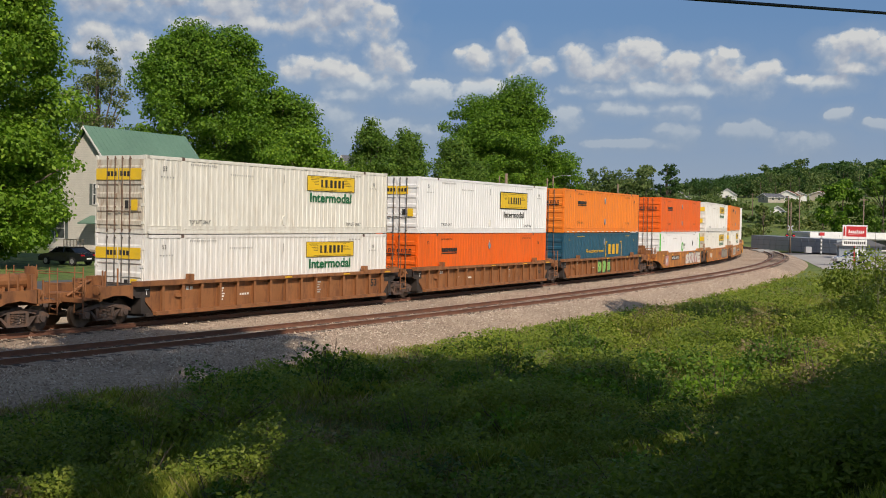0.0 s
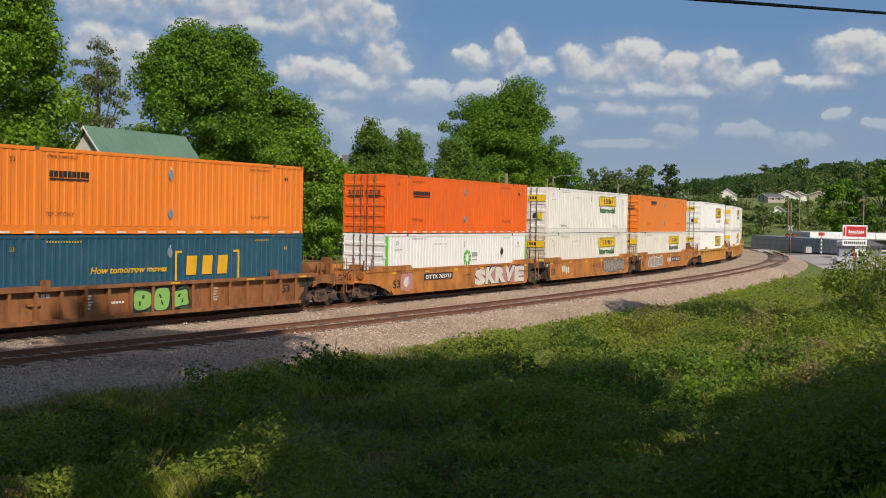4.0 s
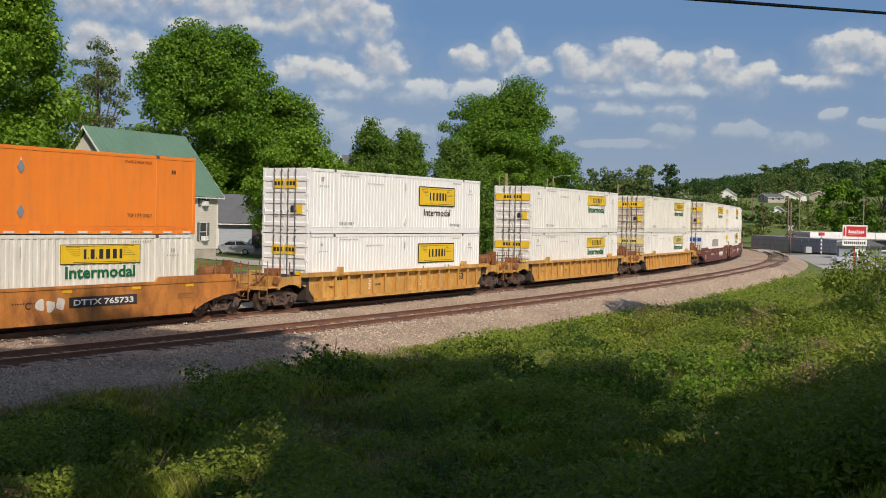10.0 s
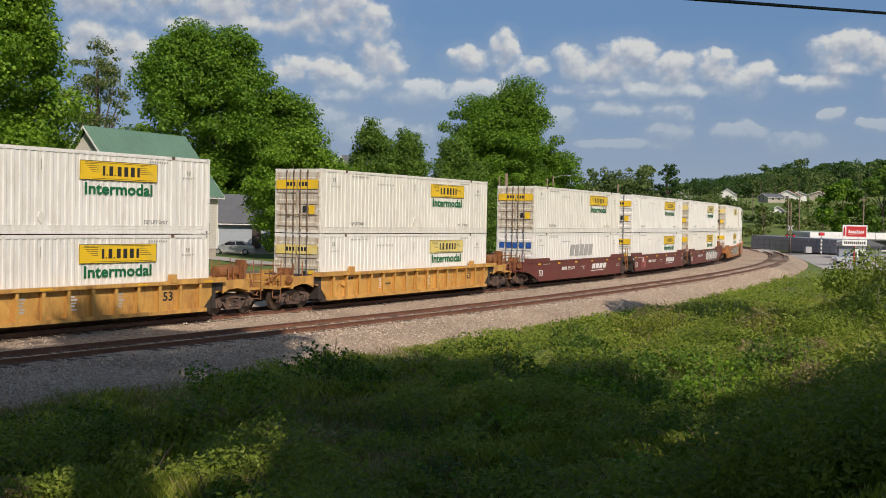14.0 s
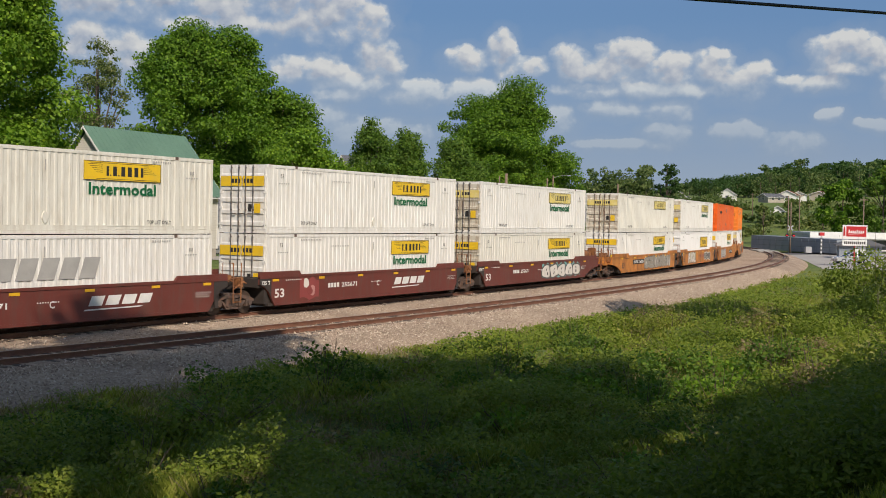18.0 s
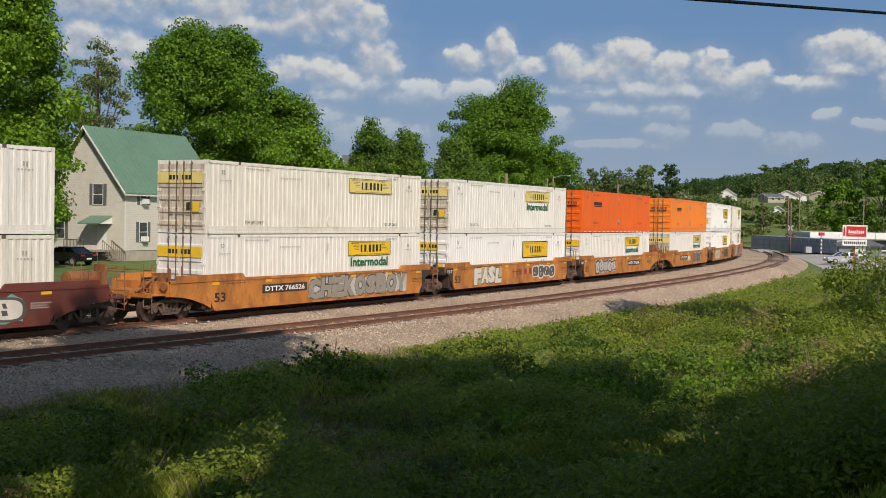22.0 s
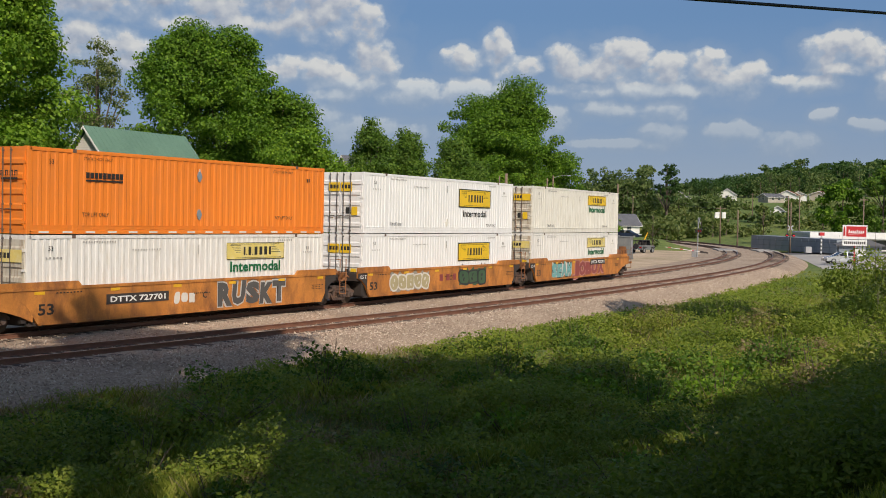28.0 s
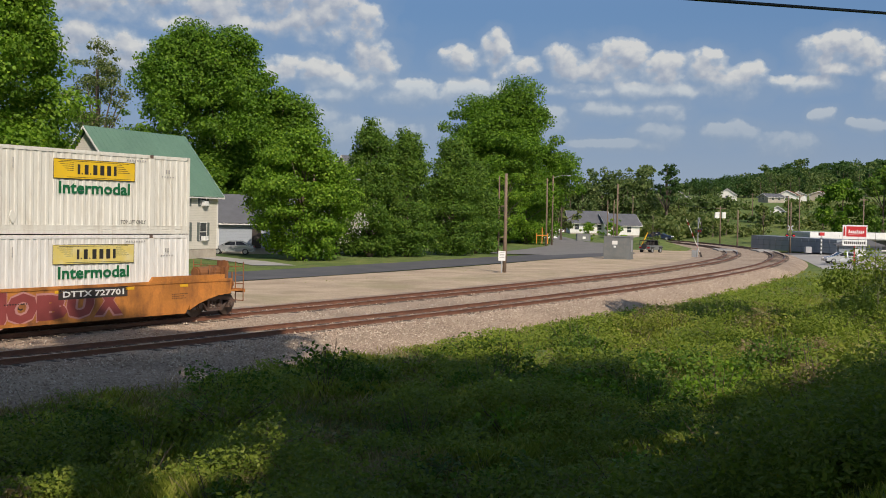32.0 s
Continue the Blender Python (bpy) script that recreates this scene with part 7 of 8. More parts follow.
# shade trees on the bank behind the viewpoint
for k, (x, y, h, r, n, low) in enumerate(((-5.5, 7, 28.2, 5.6, 28, 0.40), (2.8, 5.5, 28.2, 5.8, 62, 0.47), (10.5, 3, 26.8, 5.5, 66, 0.24), (17, 2, 15.6, 4.0, 50, 0.26), (28.0, 0.5, 25.5, 4.0, 40, 0.30), (36, -5, 25, 4.5, 40, 0.30),
                                          (-14, 6, 28.4, 5.6, 40, 0.40), (23.5, 32, 25.2, 4.6, 96, 0.64), (1.8, -2.2, 30, 4.4, 15, 0.45), (12, -9, 19, 5.5, 46, 0.24), (-7, -9, 22, 5.5, 26, 0.36), (3, -12, 20, 5.5, 44, 0.28), (7.5, -3.5, 25, 4.8, 60, 0.28), (6.9, 0.6, 18, 3.2, 44, 0.44))):
    tree(x, y, h, r, 300 + k, "maple", low, "round", n, 2.6, 0.5, "tall leafy tree on the bank")

# ---------------------------------------------------------------- trees across the road, from near to far
tree(-34.6, 86.0, 24.5, 6.9, 11, "bright", 0.06, "dome", 200, 5.4, 0.30, "large leafy maple before the house")
tree(-42, 92.0, 22, 7.0, 12, "bright", 0.12, "round", 70, 5.5, 0.32, "large leafy maple at the yard's edge")
tree(-30.1, 146, 28.2, 9.5, 13, "maple", 0.06, "lobed", 200, 4.6, 0.34, "broad tall dense green tree behind the house")
tree(-22.4, 152, 20.6, 7.4, 14, "maple", 0.05, "dome", 110, 5.6, 0.34, "broad green tree behind the house")
tree(-34.0, 130, 17, 4.5, 15, "maple", 0.15, "round", 36, 5, 0.36, "green tree behind the house")
tree(-36.6, 122, 23.6, 4.1, 16, "olive", 0.34, "round", 70, 4.6, 0.24, "sparse half-bare tree with greyish leaves", inner=0.5)
tree(-13.9, 114, 12.9, 5.1, 17, "bright", 0.08, "dome", 110, 7.5, 0.26, "bright green spreading tree by the driveway")
for k, (x, y, h, r) in enumerate(((-8.0, 127, 15.6, 3.5), (-4.2, 131, 15.0, 3.4), (1.1, 139, 14.6, 3.8), (4.2, 148, 11.8, 3.2))):
    tree(x, y, h, r, 40 + k, "dark", 0.05, "flame", 150, 6.0, 0.24, "dense tapering dark green tree in a row")
tree(10.2, 205, 27.0, 10.6, 51, "maple", 0.05, "lobed", 200, 3.8, 0.36, "tall spreading green tree at the corner")
tree(14.2, 200, 15.0, 5.0, 52, "bright", 0.14, "dome", 60, 6.0, 0.32, "bright green corner tree")
tree(10.0, 186, 12.5, 4.0, 53, "bright", 0.22, "dome", 44, 6.5, 0.30, "bright green corner tree")
tree(19.0, 240, 16, 5.0, 54, "dark", 0.25, "oval", 30, 4.0, 0.42, "dark green tree behind the corner")
tree(24.0, 236, 13, 3.6, 55, "olive", 0.2, "oval", 22, 3.4, 0.42, "thin olive-leaved roadside tree")
tree(31.0, 246, 4.0, 2.2, 56, "bright", 0.05, "round", 18, 7, 0.32, "low bright bush before the house")
tree(39.0, 262, 5.0, 2.6, 57, "bright", 0.05, "round", 18, 6, 0.34, "round bright green bush by the house")
tree(35.5, 196, 6.5, 1.8, 58, "olive", 0.05, "oval", 16, 3.2, 0.34, "thin brownish shrub by the road")
tree(63.5, 330, 23.5, 4.0, 61, "pine", 0.35, "round", 30, 2.6, 0.5, "tall dark pine among houses")
tree(72.5, 262, 9, 2.4, 62, "olive", 0.15, "oval", 26, 2.6, 0.45, "olive-leaved tree on the slope")
tree(91, 264, 14.5, 5.5, 64, "maple", 0.08, "oval", 40, 3.4, 0.5, "large green tree behind the store")
tree(98, 258, 16, 6.0, 65, "dark", 0.08, "oval", 40, 3.4, 0.5, "large dark green tree behind the store")
tree(108, 262, 17, 6.5, 67, "maple", 0.08, "oval", 36, 3.2, 0.5, "large green tree behind the store")
# ---------------------------------------------------------------- far woods, one mass
def woods(name, spots, leaf, seed, dens, size, label):
    rs = np.random.RandomState(seed)
    allq, trunks = [], Geo()
    xy = np.array([(p[0], p[1]) for p in spots])
    zz = terrain(xy[:, 0], xy[:, 1])
    for (x, y, h, r), z in zip(spots, zz):
        bl = crown_blobs(rs, h * 0.12, h * 0.92, r, int(rs.randint(10, 16)), "oval")
        bl = [(a + x, b + y, c + z, d * 1.45, e * 1.45, f * 1.6) for a, b, c, d, e, f in bl]
        allq.append(leaf_cloud(rs, bl, dens, size * rs.uniform(0.8, 1.2), inner=0.1))
        trunks.tube([(x, y, z - 0.2), (x, y, z + h * 0.7)], 0.2, 5, 0.08)
    ob = thing(name, label, "woods", kind="stuff")
    part("crowns", quads("crowns", np.concatenate(allq), LEAF[leaf]), None, ob)
    part("trunks", trunks, M_BARK, ob)


rs = np.random.RandomState(77)


def scatter(n, x0, x1, y0, y1, h0, h1):
    return [(rs.uniform(x0, x1), rs.uniform(y0, y1), rs.uniform(h0, h1), rs.uniform(3.2, 5.5)) for _ in range(n)]


def hilltop(n):
    out = []
    for x, y, h, r in scatter(n, 112, 330, 470, 600, 0, 1):
        out.append((x, y, 3.5 + 8 * min(1, max(0, (x - 112) / 60)) + 4 * h, r))
    return out


# woods with the "far" leaf carry painted-in haze in their colour
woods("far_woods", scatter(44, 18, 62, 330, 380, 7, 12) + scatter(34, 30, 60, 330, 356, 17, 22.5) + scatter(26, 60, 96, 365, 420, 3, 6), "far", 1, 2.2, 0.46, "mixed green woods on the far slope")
woods("far_woods", [(x, y, h, r * 0.8) for x, y, h, r in scatter(60, 26, 72, 292, 335, 3.0, 6.5)], "olive", 8, 1.0, 0.55, "grey-green scrub and young trees behind the houses")
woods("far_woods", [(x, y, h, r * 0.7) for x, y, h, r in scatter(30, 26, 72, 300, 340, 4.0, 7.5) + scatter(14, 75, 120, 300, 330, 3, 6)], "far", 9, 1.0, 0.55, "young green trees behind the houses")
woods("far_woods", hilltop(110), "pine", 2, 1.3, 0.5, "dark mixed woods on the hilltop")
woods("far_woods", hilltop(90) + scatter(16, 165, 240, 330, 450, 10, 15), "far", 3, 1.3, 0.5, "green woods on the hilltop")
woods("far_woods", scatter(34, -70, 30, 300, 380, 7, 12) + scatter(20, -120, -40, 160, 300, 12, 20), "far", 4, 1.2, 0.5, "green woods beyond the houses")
woods("far_woods", [(x, y, h, r * 0.55) for x, y, h, r in scatter(60, 50, 110, 290, 345, 1.2, 3.2) + scatter(40, 60, 150, 345, 405, 1.5, 3.5)], "olive", 5, 1.1, 0.5, "scrubby olive-green growth on the slope")
woods("far_woods", [(x, y, h, r * 2.2) for x, y, h, r in scatter(430, 250, 1000, 1150, 1700, 10, 16)], "pine", 6, 0.10, 2.6, "dark woods on a distant ridge")
woods("hedge_growth", [(x, y, rs.uniform(2.0, 4.2), rs.uniform(1.5, 2.6)) for x, y in zip(np.linspace(-40, -8, 16), np.linspace(128, 133, 16))], "dark", 7, 2.5, 0.35, "dark undergrowth below the trees")

# ---------------------------------------------------------------- weeds on the near bank
LEAF["weed"] = leaf_material("leaf_weed", (0.165, 0.225, 0.030), (0.235, 0.295, 0.040), (0.30, 0.335, 0.060))
LEAF["grass"] = leaf_material("grass_blade", (0.18, 0.215, 0.032), (0.31, 0.34, 0.058), (0.48, 0.42, 0.17))
LEAF["vine"] = leaf_material("leaf_vine", (0.060, 0.115, 0.018), (0.115, 0.195, 0.028), (0.18, 0.25, 0.042))
LEAF["straw"] = leaf_material("dry_straw", (0.22, 0.16, 0.08), (0.36, 0.28, 0.15), (0.46, 0.38, 0.24))


def in_view(x, y, m=1.15):
    return np.abs(x) < (y * 0.40 * m + 1.0)


def sample_bank(n, near, far, seed):
    r = np.random.RandomState(seed)
    out = []
    while sum(len(o) for o in out) < n:
        y = near * (far / near) ** r.rand(n)
        x = (r.rand(n) * 2 - 1) * (y * 0.44 + 1)
        lt = lateral(x, y)
        ok = lt > NEAR + 3.05 + r.exponential(0.25, n)
        out.append(np.c_[x[ok], y[ok]])
    return np.concatenate(out)[:n], r


def patches(x, y, s, seed):
    return np.array([noise.noise(Vector((a * s, b * s, seed))) for a, b in zip(x, y)])


# grass blades in tufts
pts, r = sample_bank(21000, 10.5, 120, 21)
hgt = (0.07 + 0.25 * (1.6 * patches(pts[:, 0], pts[:, 1], 0.30, 3.0) + 0.3).clip(0, 1.2)) * np.interp(pts[:, 1], [10, 17], [0.45, 1.0])
z = terrain(pts[:, 0], pts[:, 1])
K = 9
n = len(pts) * K
bx = np.repeat(pts[:, 0], K) + r.normal(0, 0.10, n)
by = np.repeat(pts[:, 1], K) + r.normal(0, 0.10, n)
bz = np.repeat(z, K) - 0.02
hh = np.repeat(hgt, K) * r.uniform(0.5, 1.5, n)
ang = r.uniform(0, 6.283, n)
far_w = 0.5 + np.repeat(pts[:, 1], K) / 60
w = r.uniform(0.006, 0.014, n) * far_w
lean = r.uniform(0.1, 0.7, n) * hh
dx, dy = np.cos(ang), np.sin(ang)
la = r.uniform(0, 6.283, n)
tx, ty = bx + np.cos(la) * lean, by + np.sin(la) * lean
mx_, my_ = bx + np.cos(la) * lean * 0.3, by + np.sin(la) * lean * 0.3
blade = np.stack([np.c_[bx - dx * w, by - dy * w, bz], np.c_[bx + dx * w, by + dy * w, bz], np.c_[mx_ + dx * w, my_ + dy * w, bz + hh * 0.6], np.c_[tx, ty, bz + hh]], 1)
tagged(new("grass", quads("grass", blade, LEAF["grass"])), "long green grass on the bank", "grass", kind="stuff")

# broad-leaved weeds in low mounds
pts, r = sample_bank(34000, 10.5, 105, 22)
hum = patches(pts[:, 0], pts[:, 1], 0.33, 9.0)
spot = patches(pts[:, 0], pts[:, 1], 0.9, 31.0)
keep = (hum + 0.5 * spot) > -0.02 + 0.12 * step(2, -12, pts[:, 0])
pts, hum = pts[keep], hum[keep]
z = terrain(pts[:, 0], pts[:, 1])
K = 16
n = len(pts) * K
hm = np.repeat((0.08 + 0.85 * (hum + 0.25) + 0.45 * spot[keep]).clip(0.05, 1.0) * (0.25 + 0.75 * step(NEAR + 3, NEAR + 8, lateral(pts[:, 0], pts[:, 1]))), K)
c = np.c_[np.repeat(pts[:, 0], K) + r.normal(0, 0.16, n), np.repeat(pts[:, 1], K) + r.normal(0, 0.16, n), np.repeat(z, K) + hm * r.uniform(0.2, 1.3, n)]
nr = r.normal(0, 0.42, (n, 3)) + np.array([0, -0.2, 0.8])
nr /= np.linalg.norm(nr, axis=1)[:, None]
t = np.cross(nr, r.normal(0, 1, (n, 3)))
t /= np.linalg.norm(t, axis=1)[:, None]
b = np.cross(nr, t)
s = (r.uniform(0.03, 0.07, n) * (0.6 + c[:, 1] / 85))[:, None]
leafq = np.stack([c - t * s, c + b * s * 0.55, c + t * s, c - b * s * 0.55], 1)
tagged(new("weeds", quads("weeds", leafq, LEAF["weed"])), "low broad-leaved green weeds and vines", "weeds", kind="stuff")

# dry straw lying in patches
pts, r = sample_bank(9000, 11, 90, 23)
sel = patches(pts[:, 0], pts[:, 1], 0.28, 17.0) > 0.06
pts = pts[sel]
K = 12
n = len(pts) * K
bx, by = np.repeat(pts[:, 0], K) + r.normal(0, 0.16, n), np.repeat(pts[:, 1], K) + r.normal(0, 0.16, n)
bz = np.repeat(terrain(pts[:, 0], pts[:, 1]), K) + 0.05
a, ln, up = r.uniform(0, 6.283, n), r.uniform(0.12, 0.36, n), r.uniform(0.02, 0.28, n)
w = 0.006 * (0.6 + by / 35)
dx, dy = np.cos(a), np.sin(a)
straw = np.stack([np.c_[bx - dy * w, by + dx * w, bz], np.c_[bx + dy * w, by - dx * w, bz], np.c_[bx + dx * ln + dy * w, by + dy * ln - dx * w, bz + up], np.c_[bx + dx * ln - dy * w, by + dy * ln + dx * w, bz + up]], 1)
tagged(new("dry_grass", quads("dry_grass", straw, LEAF["straw"])), "pale dry straw among the weeds", "grass", kind="stuff")


def bush(x, y, h, r, seed, leaf, label, dens=26, size=0.11, clumps=16, dead=0):
    rs = np.random.RandomState(seed)
    z = float(terrain(x, y)[0])
    t = thing("bush", label, "bush", "bushes on the bank", at=pose(x, y, z - 0.05))
    bl = []
    for i in range(clumps):
        a, k = rs.uniform(0, 6.283), r * math.sqrt(rs.rand())
        top = h * (1 - 0.55 * (k / r) ** 2)
        br = rs.uniform(0.22, 0.42) * r
        bl.append((k * math.cos(a), k * math.sin(a), max(0.05, top - br * 0.5) * rs.uniform(0.6, 1.0), br, br, br * 0.7))
    part("leaves", quads("leaves", leaf_cloud(rs, bl, dens * 1.5, size * 0.66, flat=0.7, inner=0.2), LEAF[leaf]), None, t)
    g = Geo()
    for i in range(6 + dead // 2):
        a, k = rs.uniform(0, 6.283), r * rs.uniform(0.3, 1.0)
        g.tube([(0.2 * k * math.cos(a), 0.2 * k * math.sin(a), 0), (0.7 * k * math.cos(a), 0.7 * k * math.sin(a), h * 0.6), (k * math.cos(a), k * math.sin(a), h * rs.uniform(0.6, 1.15))], 0.012, 5, 0.004)
    tagged(part("twig_tangle", g, M_BARK, t, "thin woody stems"), kind="stuff")
    return t


bush(22.6, 60, 4.2, 2.8, 1, "weed", "dense green bush on the bank", 20, 0.13, 30, 20)
bush(24.6, 57, 4.2, 3.2, 2, "olive", "tangled olive-green bush with bare twigs", 18, 0.13, 26, 34)
bush(22.0, 50, 2.0, 2.4, 4, "weed", "spreading green bush on the bank", 20, 0.12, 24, 16)
bush(20.0, 53, 1.6, 2.2, 5, "weed", "low green bush on the bank", 22, 0.11, 20, 10)
for k, (x, y, h, r, lf) in enumerate(((11.2, 44, 1.1, 2.2, "weed"), (14.2, 43, 1.2, 2.4, "weed"), (12.6, 39, 0.9, 2.0, "grass"), (16.5, 47, 1.2, 2.0, "weed"), (9.5, 47.5, 0.8, 1.6, "grass"), (7.6, 37, 0.7, 1.8, "weed"),
                                      (10.0, 30, 0.9, 2.0, "weed"), (7.0, 27, 0.8, 1.8, "weed"), (4.0, 20, 0.6, 1.2, "weed"), (6.6, 20, 0.8, 1.4, "weed"), (12.5, 33, 1.0, 2.0, "weed"), (2.8, 27, 0.6, 1.6, "weed"), (-1.0, 18, 0.5, 1.2, "weed"),
                                      (-6.0, 24, 0.5, 1.2, "weed"), (3.0, 33, 0.7, 1.8, "dark"), (-2.5, 31, 0.5, 1.4, "dark"), (13.4, 54, 0.8, 1.4, "weed"))):
    bush(x, y, h, r, 60 + k, lf, "low leafy mound of green weeds and vines", 30, 0.075, 16, 8)
for k, (x, y, h, r) in enumerate(((12.6, 46.5, 1.5, 1.4), (9.7, 51.5, 1.3, 1.4), (9.9, 30.5, 0.9, 0.9), (11.2, 34.5, 1.2, 1.0), (-4.2, 20.5, 0.35, 0.9))):
    bush(x, y, h, r, 90 + k, "straw", "tangle of dry brown dead vines", 34, 0.07, 12, 10)
rr = random.Random(412)
spots = []
while len(spots) < 62:
    y = rr.uniform(15, 58)
    x = rr.uniform(-0.42, 0.42) * y
    if lateral(np.array([x]), np.array([y]))[0] > NEAR + 6.5 and all(math.hypot(x - a, y - b) > 2.2 for a, b in spots):
        spots.append((x, y))
for k, (x, y) in enumerate(spots):
    lf = rr.choice(("weed", "vine", "grass", "dark", "vine", "bright", "straw", "dark"))
    bush(x, y, rr.uniform(0.5, 1.5) * min(1.0, y / 26), rr.uniform(0.7, 1.9) * min(1.0, y / 26), 130 + k, lf, "tangle of dry brown dead vines" if lf == "straw" else "low leafy mound of green weeds and vines", 26, 0.075 + 0.0007 * y, 14, 8)

def leafy_weed(x, y, h, r, seed, leaf):
    """A tall weed: arching stems with pairs of pointed leaflets."""
    rs = np.random.RandomState(seed)
    t = thing("weed_plant", "tall leafy green weed with arching stems", "weed", "tall weeds on the bank", at=pose(x, y, float(terrain(x, y)[0]) - 0.03))
    stems, tips = Geo(), []
    for i in range(14):
        a, k = rs.uniform(0, 6.283), r * rs.uniform(0.35, 1.0)
        top = h * rs.uniform(0.7, 1.1)
        pts = [Vector((k * u ** 1.6 * math.cos(a), k * u ** 1.6 * math.sin(a), top * (1.5 * u - 0.55 * u * u))) for u in (0, 0.25, 0.5, 0.75, 1.0)]
        stems.tube(pts, 0.010, 5, 0.003)
        for j in range(11):
            u = 0.22 + 0.78 * j / 10
            c = Vector((k * u ** 1.6 * math.cos(a), k * u ** 1.6 * math.sin(a), top * (1.5 * u - 0.55 * u * u)))
            ln = 0.15 * (1.15 - 0.6 * u) * rs.uniform(0.8, 1.25)
            for side in (-1, 1):
                d = Vector((math.cos(a + side * rs.uniform(0.8, 1.4)), math.sin(a + side * rs.uniform(0.8, 1.4)), rs.uniform(-0.45, 0.15))).normalized()
                w = d.cross(Vector((rs.normal(0, 0.25), rs.normal(0, 0.25), 1))).normalized() * ln * 0.3
                tips.append([c, c + d * ln * 0.45 + w, c + d * ln, c + d * ln * 0.45 - w])
    part("stems", stems, LEAF_STEM, t)
    part("leaves", quads("leaves", tips, LEAF[leaf]), None, t)
    return t


WEED_SPOTS = [(-8.3, 26.5), (-7.2, 20.9), (-5.5, 25.2), (-2.4, 20.6), (-1.8, 23.6), (0.8, 23.7), (1.8, 19.7), (3.5, 23.7), (3.8, 16.3), (-1.3, 30.8), (12.8, 51.3), (11.4, 40.8), (6.0, 30.7), (5.8, 18.4), (4.7, 13.2), (3.5, 30.6), (-5.1, 30.5), (-0.2, 19.9), (8.9, 40.4), (-4.8, 20.4), (15.8, 48.4), (2.2, 37.7)]
LEAF_STEM = surface("green_stem", (0.14, 0.17, 0.06), 0.7, 0.2, 3, 20, 0.1)
rr = random.Random(77)
for k, (x, y) in enumerate(WEED_SPOTS):
    leafy_weed(x, y, rr.uniform(0.55, 0.85), rr.uniform(0.6, 0.95), 500 + k, rr.choice(("weed", "vine", "bright")))

# thin grass on the gravel lot across the tracks
r = np.random.RandomState(88)
gx, gy = r.uniform(-35, 45, 26000), r.uniform(50, 190, 26000)
lt = lateral(gx, gy)
sel = (lt < -5.2) & (lt > -14) & (patches(gx, gy, 0.16, 5.0) > 0.22)
gx, gy = gx[sel], gy[sel]
K = 6
n = len(gx) * K
bx, by = np.repeat(gx, K) + r.normal(0, 0.22, n), np.repeat(gy, K) + r.normal(0, 0.22, n)
bz = terrain(bx, by) - 0.01
hh, a, w = r.uniform(0.05, 0.16, n), r.uniform(0, 6.283, n), 0.03
dx, dy = np.cos(a) * w, np.sin(a) * w
tuft = np.stack([np.c_[bx - dx, by - dy, bz], np.c_[bx + dx, by + dy, bz], np.c_[bx + dx * 0.6 + r.normal(0, 0.03, n), by + dy * 0.6, bz + hh], np.c_[bx - dx * 0.6, by - dy * 0.6, bz + hh * 0.9]], 1)
tagged(new("grass", quads("grass", tuft, LEAF["grass"])), "thin patchy grass on the gravel lot", "grass", kind="stuff")


# ---------------------------------------------------------------- motion
V0, ACC = 11.4531, 0.0082                              # metres a second at 13 s, and its slow change


def travel(t):
    return V0 * (t - 13) + ACC * (t - 13) ** 2


def rider_pose(s, z):
    x1, y1, _ = on_line(s - 9.5)
    x2, y2, _ = on_line(s + 9.5)
    return pose(float(x1 + x2) / 2, float(y1 + y2) / 2, z, 0, 0, math.degrees(math.atan2(y2 - y1, x2 - x1)))


def swallow():
    b = thing("bird", "small dark swallow in flight", "bird")
    g = Geo()
    g.tube([(-0.09, 0, 0), (-0.05, 0, 0.004), (0.02, 0, 0.006), (0.07, 0, 0.004), (0.095, 0, 0.0)], 0.022, 8, 0.006)
    part("body", g, M_INK, b, smooth=True)
    g = Geo()
    g.prism([(-0.15, 0.03), (-0.08, 0.012), (-0.08, -0.012), (-0.15, -0.03), (-0.115, 0.0)], -0.002, 0.002, "z")
    part("tail", g, M_INK, b)
    for s in (-1, 1):
        g = Geo()
        q = [(0.045, 0.012 * s), (0.02, 0.10 * s), (-0.06, 0.20 * s), (-0.03, 0.09 * s), (-0.03, 0.012 * s)]
        g.prism(q if s > 0 else q[::-1], -0.002, 0.002, "z")
        part("wing", g, M_INK, b, at=pose(0, 0, 0.006, 24 * s, 0, 0))
    return b


BIRD = swallow()


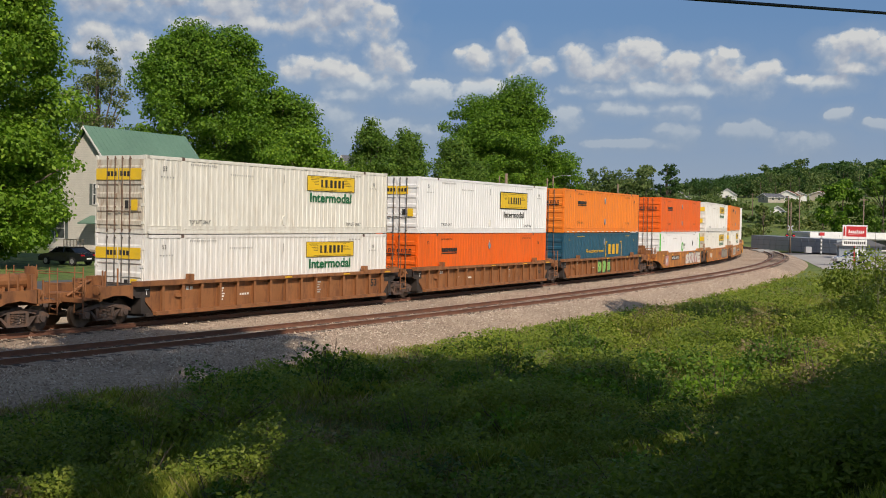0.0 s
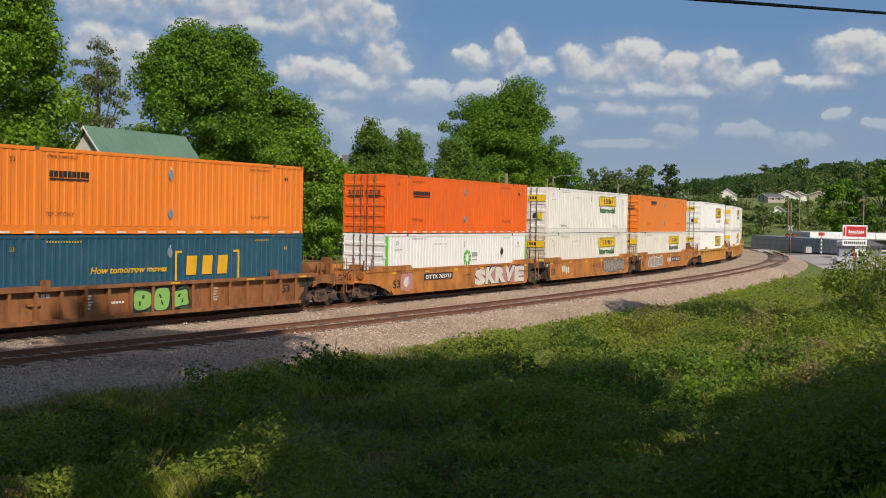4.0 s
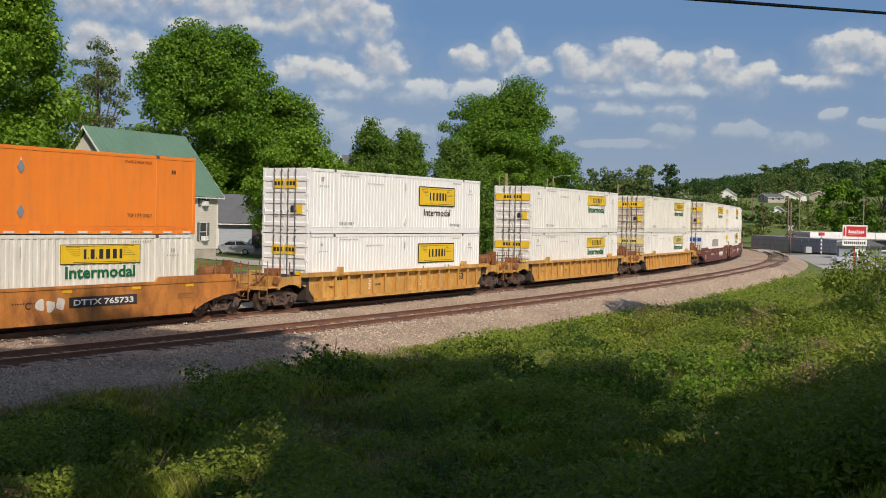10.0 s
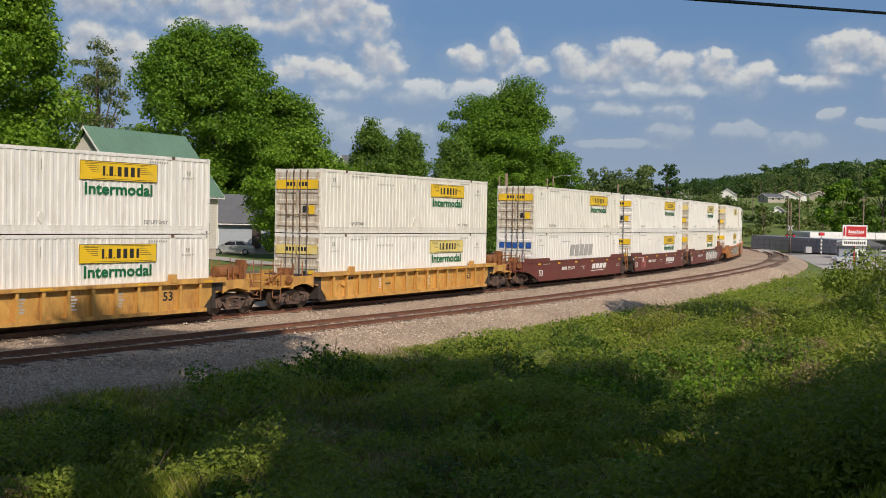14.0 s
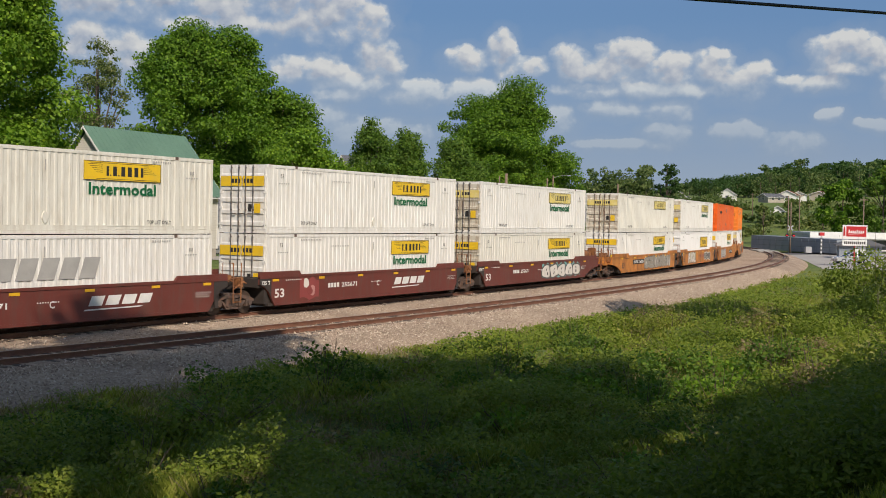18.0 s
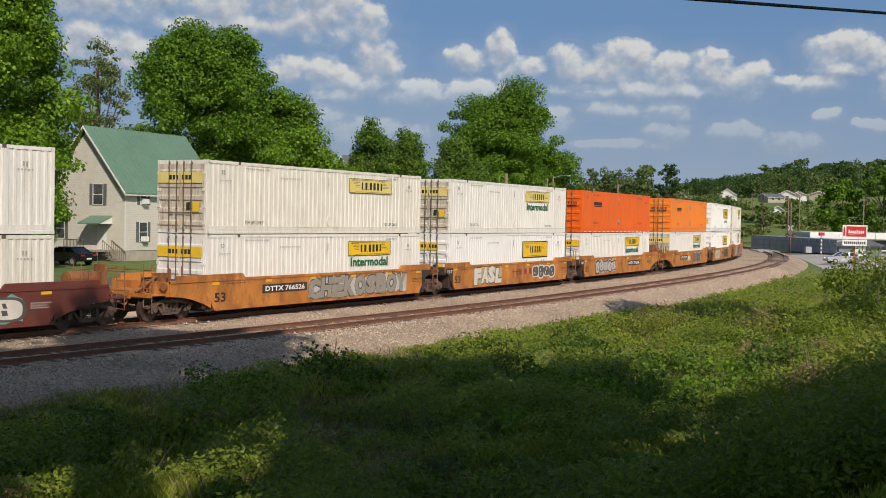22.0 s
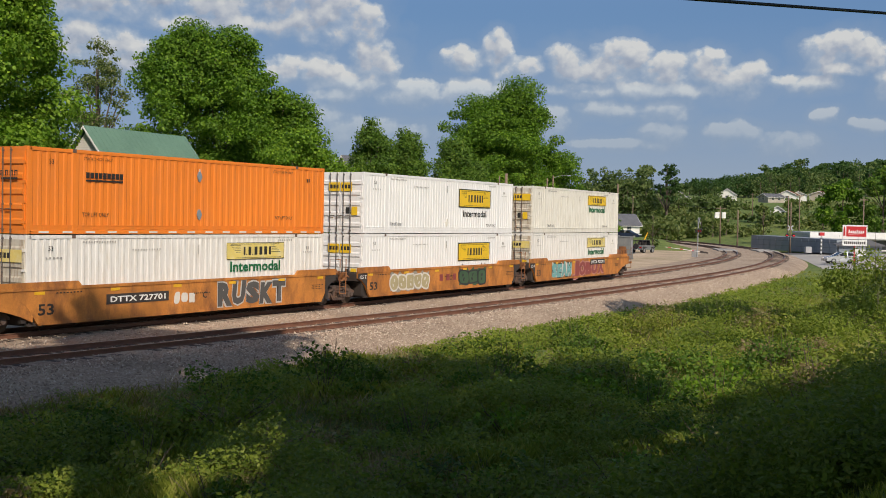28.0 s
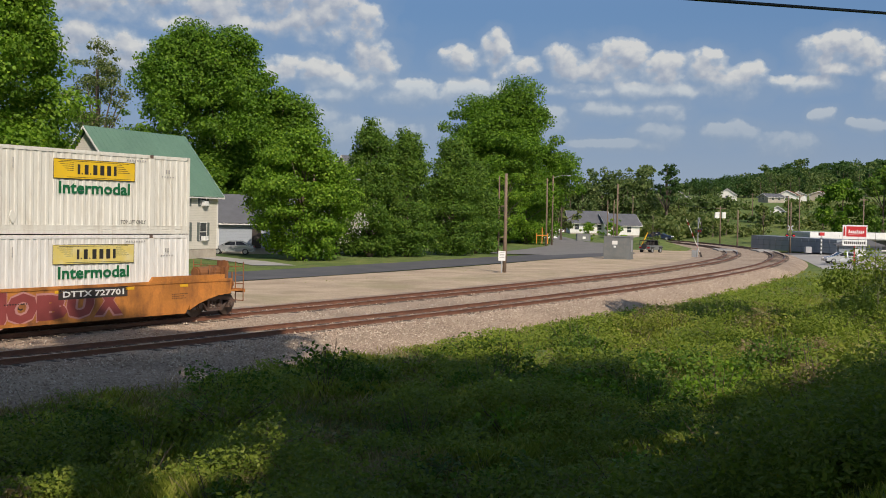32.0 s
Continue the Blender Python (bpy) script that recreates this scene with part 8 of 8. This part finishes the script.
def motions():
    for ob, s0, z in RIDERS:
        rows = [(t, rider_pose(s0 - travel(t), z)) for t in np.arange(0, 32.01, 1.0)]
        walk(ob, rows)
    # wheels roll without slip
    for w, e in WHEELS:
        walk(w, [(k / FPS, pose(e, 0, 0.457) @ Matrix.Rotation(-travel(k / FPS) / 0.457, 4, "Y")) for k in range(0, 32 * FPS + 1)])
    # clouds drift
    walk(CLOUDS, [(t, pose(0, 0, 0, 0, 0, -0.28 + 0.75 * t / 32)) for t in (0, 16, 32)])
    # the gate lifts once the last car is past
    for arm, _ in GATES:
        walk(arm, [(t, pose(0, -0.25, 1.1, 0, -a, 118)) for t, a in ((0, 3), (27.5, 3), (28.5, 15), (29.5, 30), (30.5, 45), (31.5, 60), (32, 67))])

    def drive(ob, rows, heading):
        walk(ob, [(t, pose(x, y, float(terrain(x, y)[0]) + up, 0, 0, heading)) for t, x, y, up in rows])

    drive(JEEP, [(0, 29.1, 168.4, 0.1), (29.3, 29.1, 168.4, 0.1), (30, 29.25, 168.6, 0.1), (31, 29.8, 169.3, 0.1), (32, 30.6, 170.3, 0.1)], 52)
    drive(SILVER, [(0, 52.7, 149, 0.09), (18, 52.7, 149, 0.09), (22, 51.6, 149, 0.09), (32, 51.4, 149, 0.09)], 185)
    drive(FARCAR, [(0, 42.6, 268, 0.0), (26, 42.6, 268, 0.0), (28, 36.8, 268, 0.0), (30, 31.0, 268, 0.0), (32, 25.2, 268, 0.0)], 180)
    drive(BLUECAR, [(0, 34.5, 216, 0.0), (30, 34.5, 216, 0.0), (31, 37.0, 215, 0.0), (32, 40.0, 213.5, 0.0)], -25)

    # a swallow crosses from the maple to the bank
    flight = ((0, -33, 84, 15, 0), (11.6, -33, 84, 15, 0), (12.3, -18, 66, 11.4, 0), (12.6, -10.5, 60, 11.7, 0), (12.8, -6.6, 60, 12.35, 8), (13.0, -2.85, 60, 12.8, 12), (13.2, 0.0, 60, 12.75, 0),
              (13.4, 3.8, 60, 13.1, 8), (13.6, 8.8, 60, 14.26, 12), (13.8, 13.1, 60, 15.4, 10), (14.3, 24, 58, 18, 0), (15.5, 48, 45, 22, -50), (17.5, 44, 16, 24, -110), (18.5, 29, 3, 24.5, -160), (32, 29, 3, 24.5, -160))
    walk(BIRD, [(t, pose(x, y, z, 20, 0, a)) for t, x, y, z, a in flight])


motions()
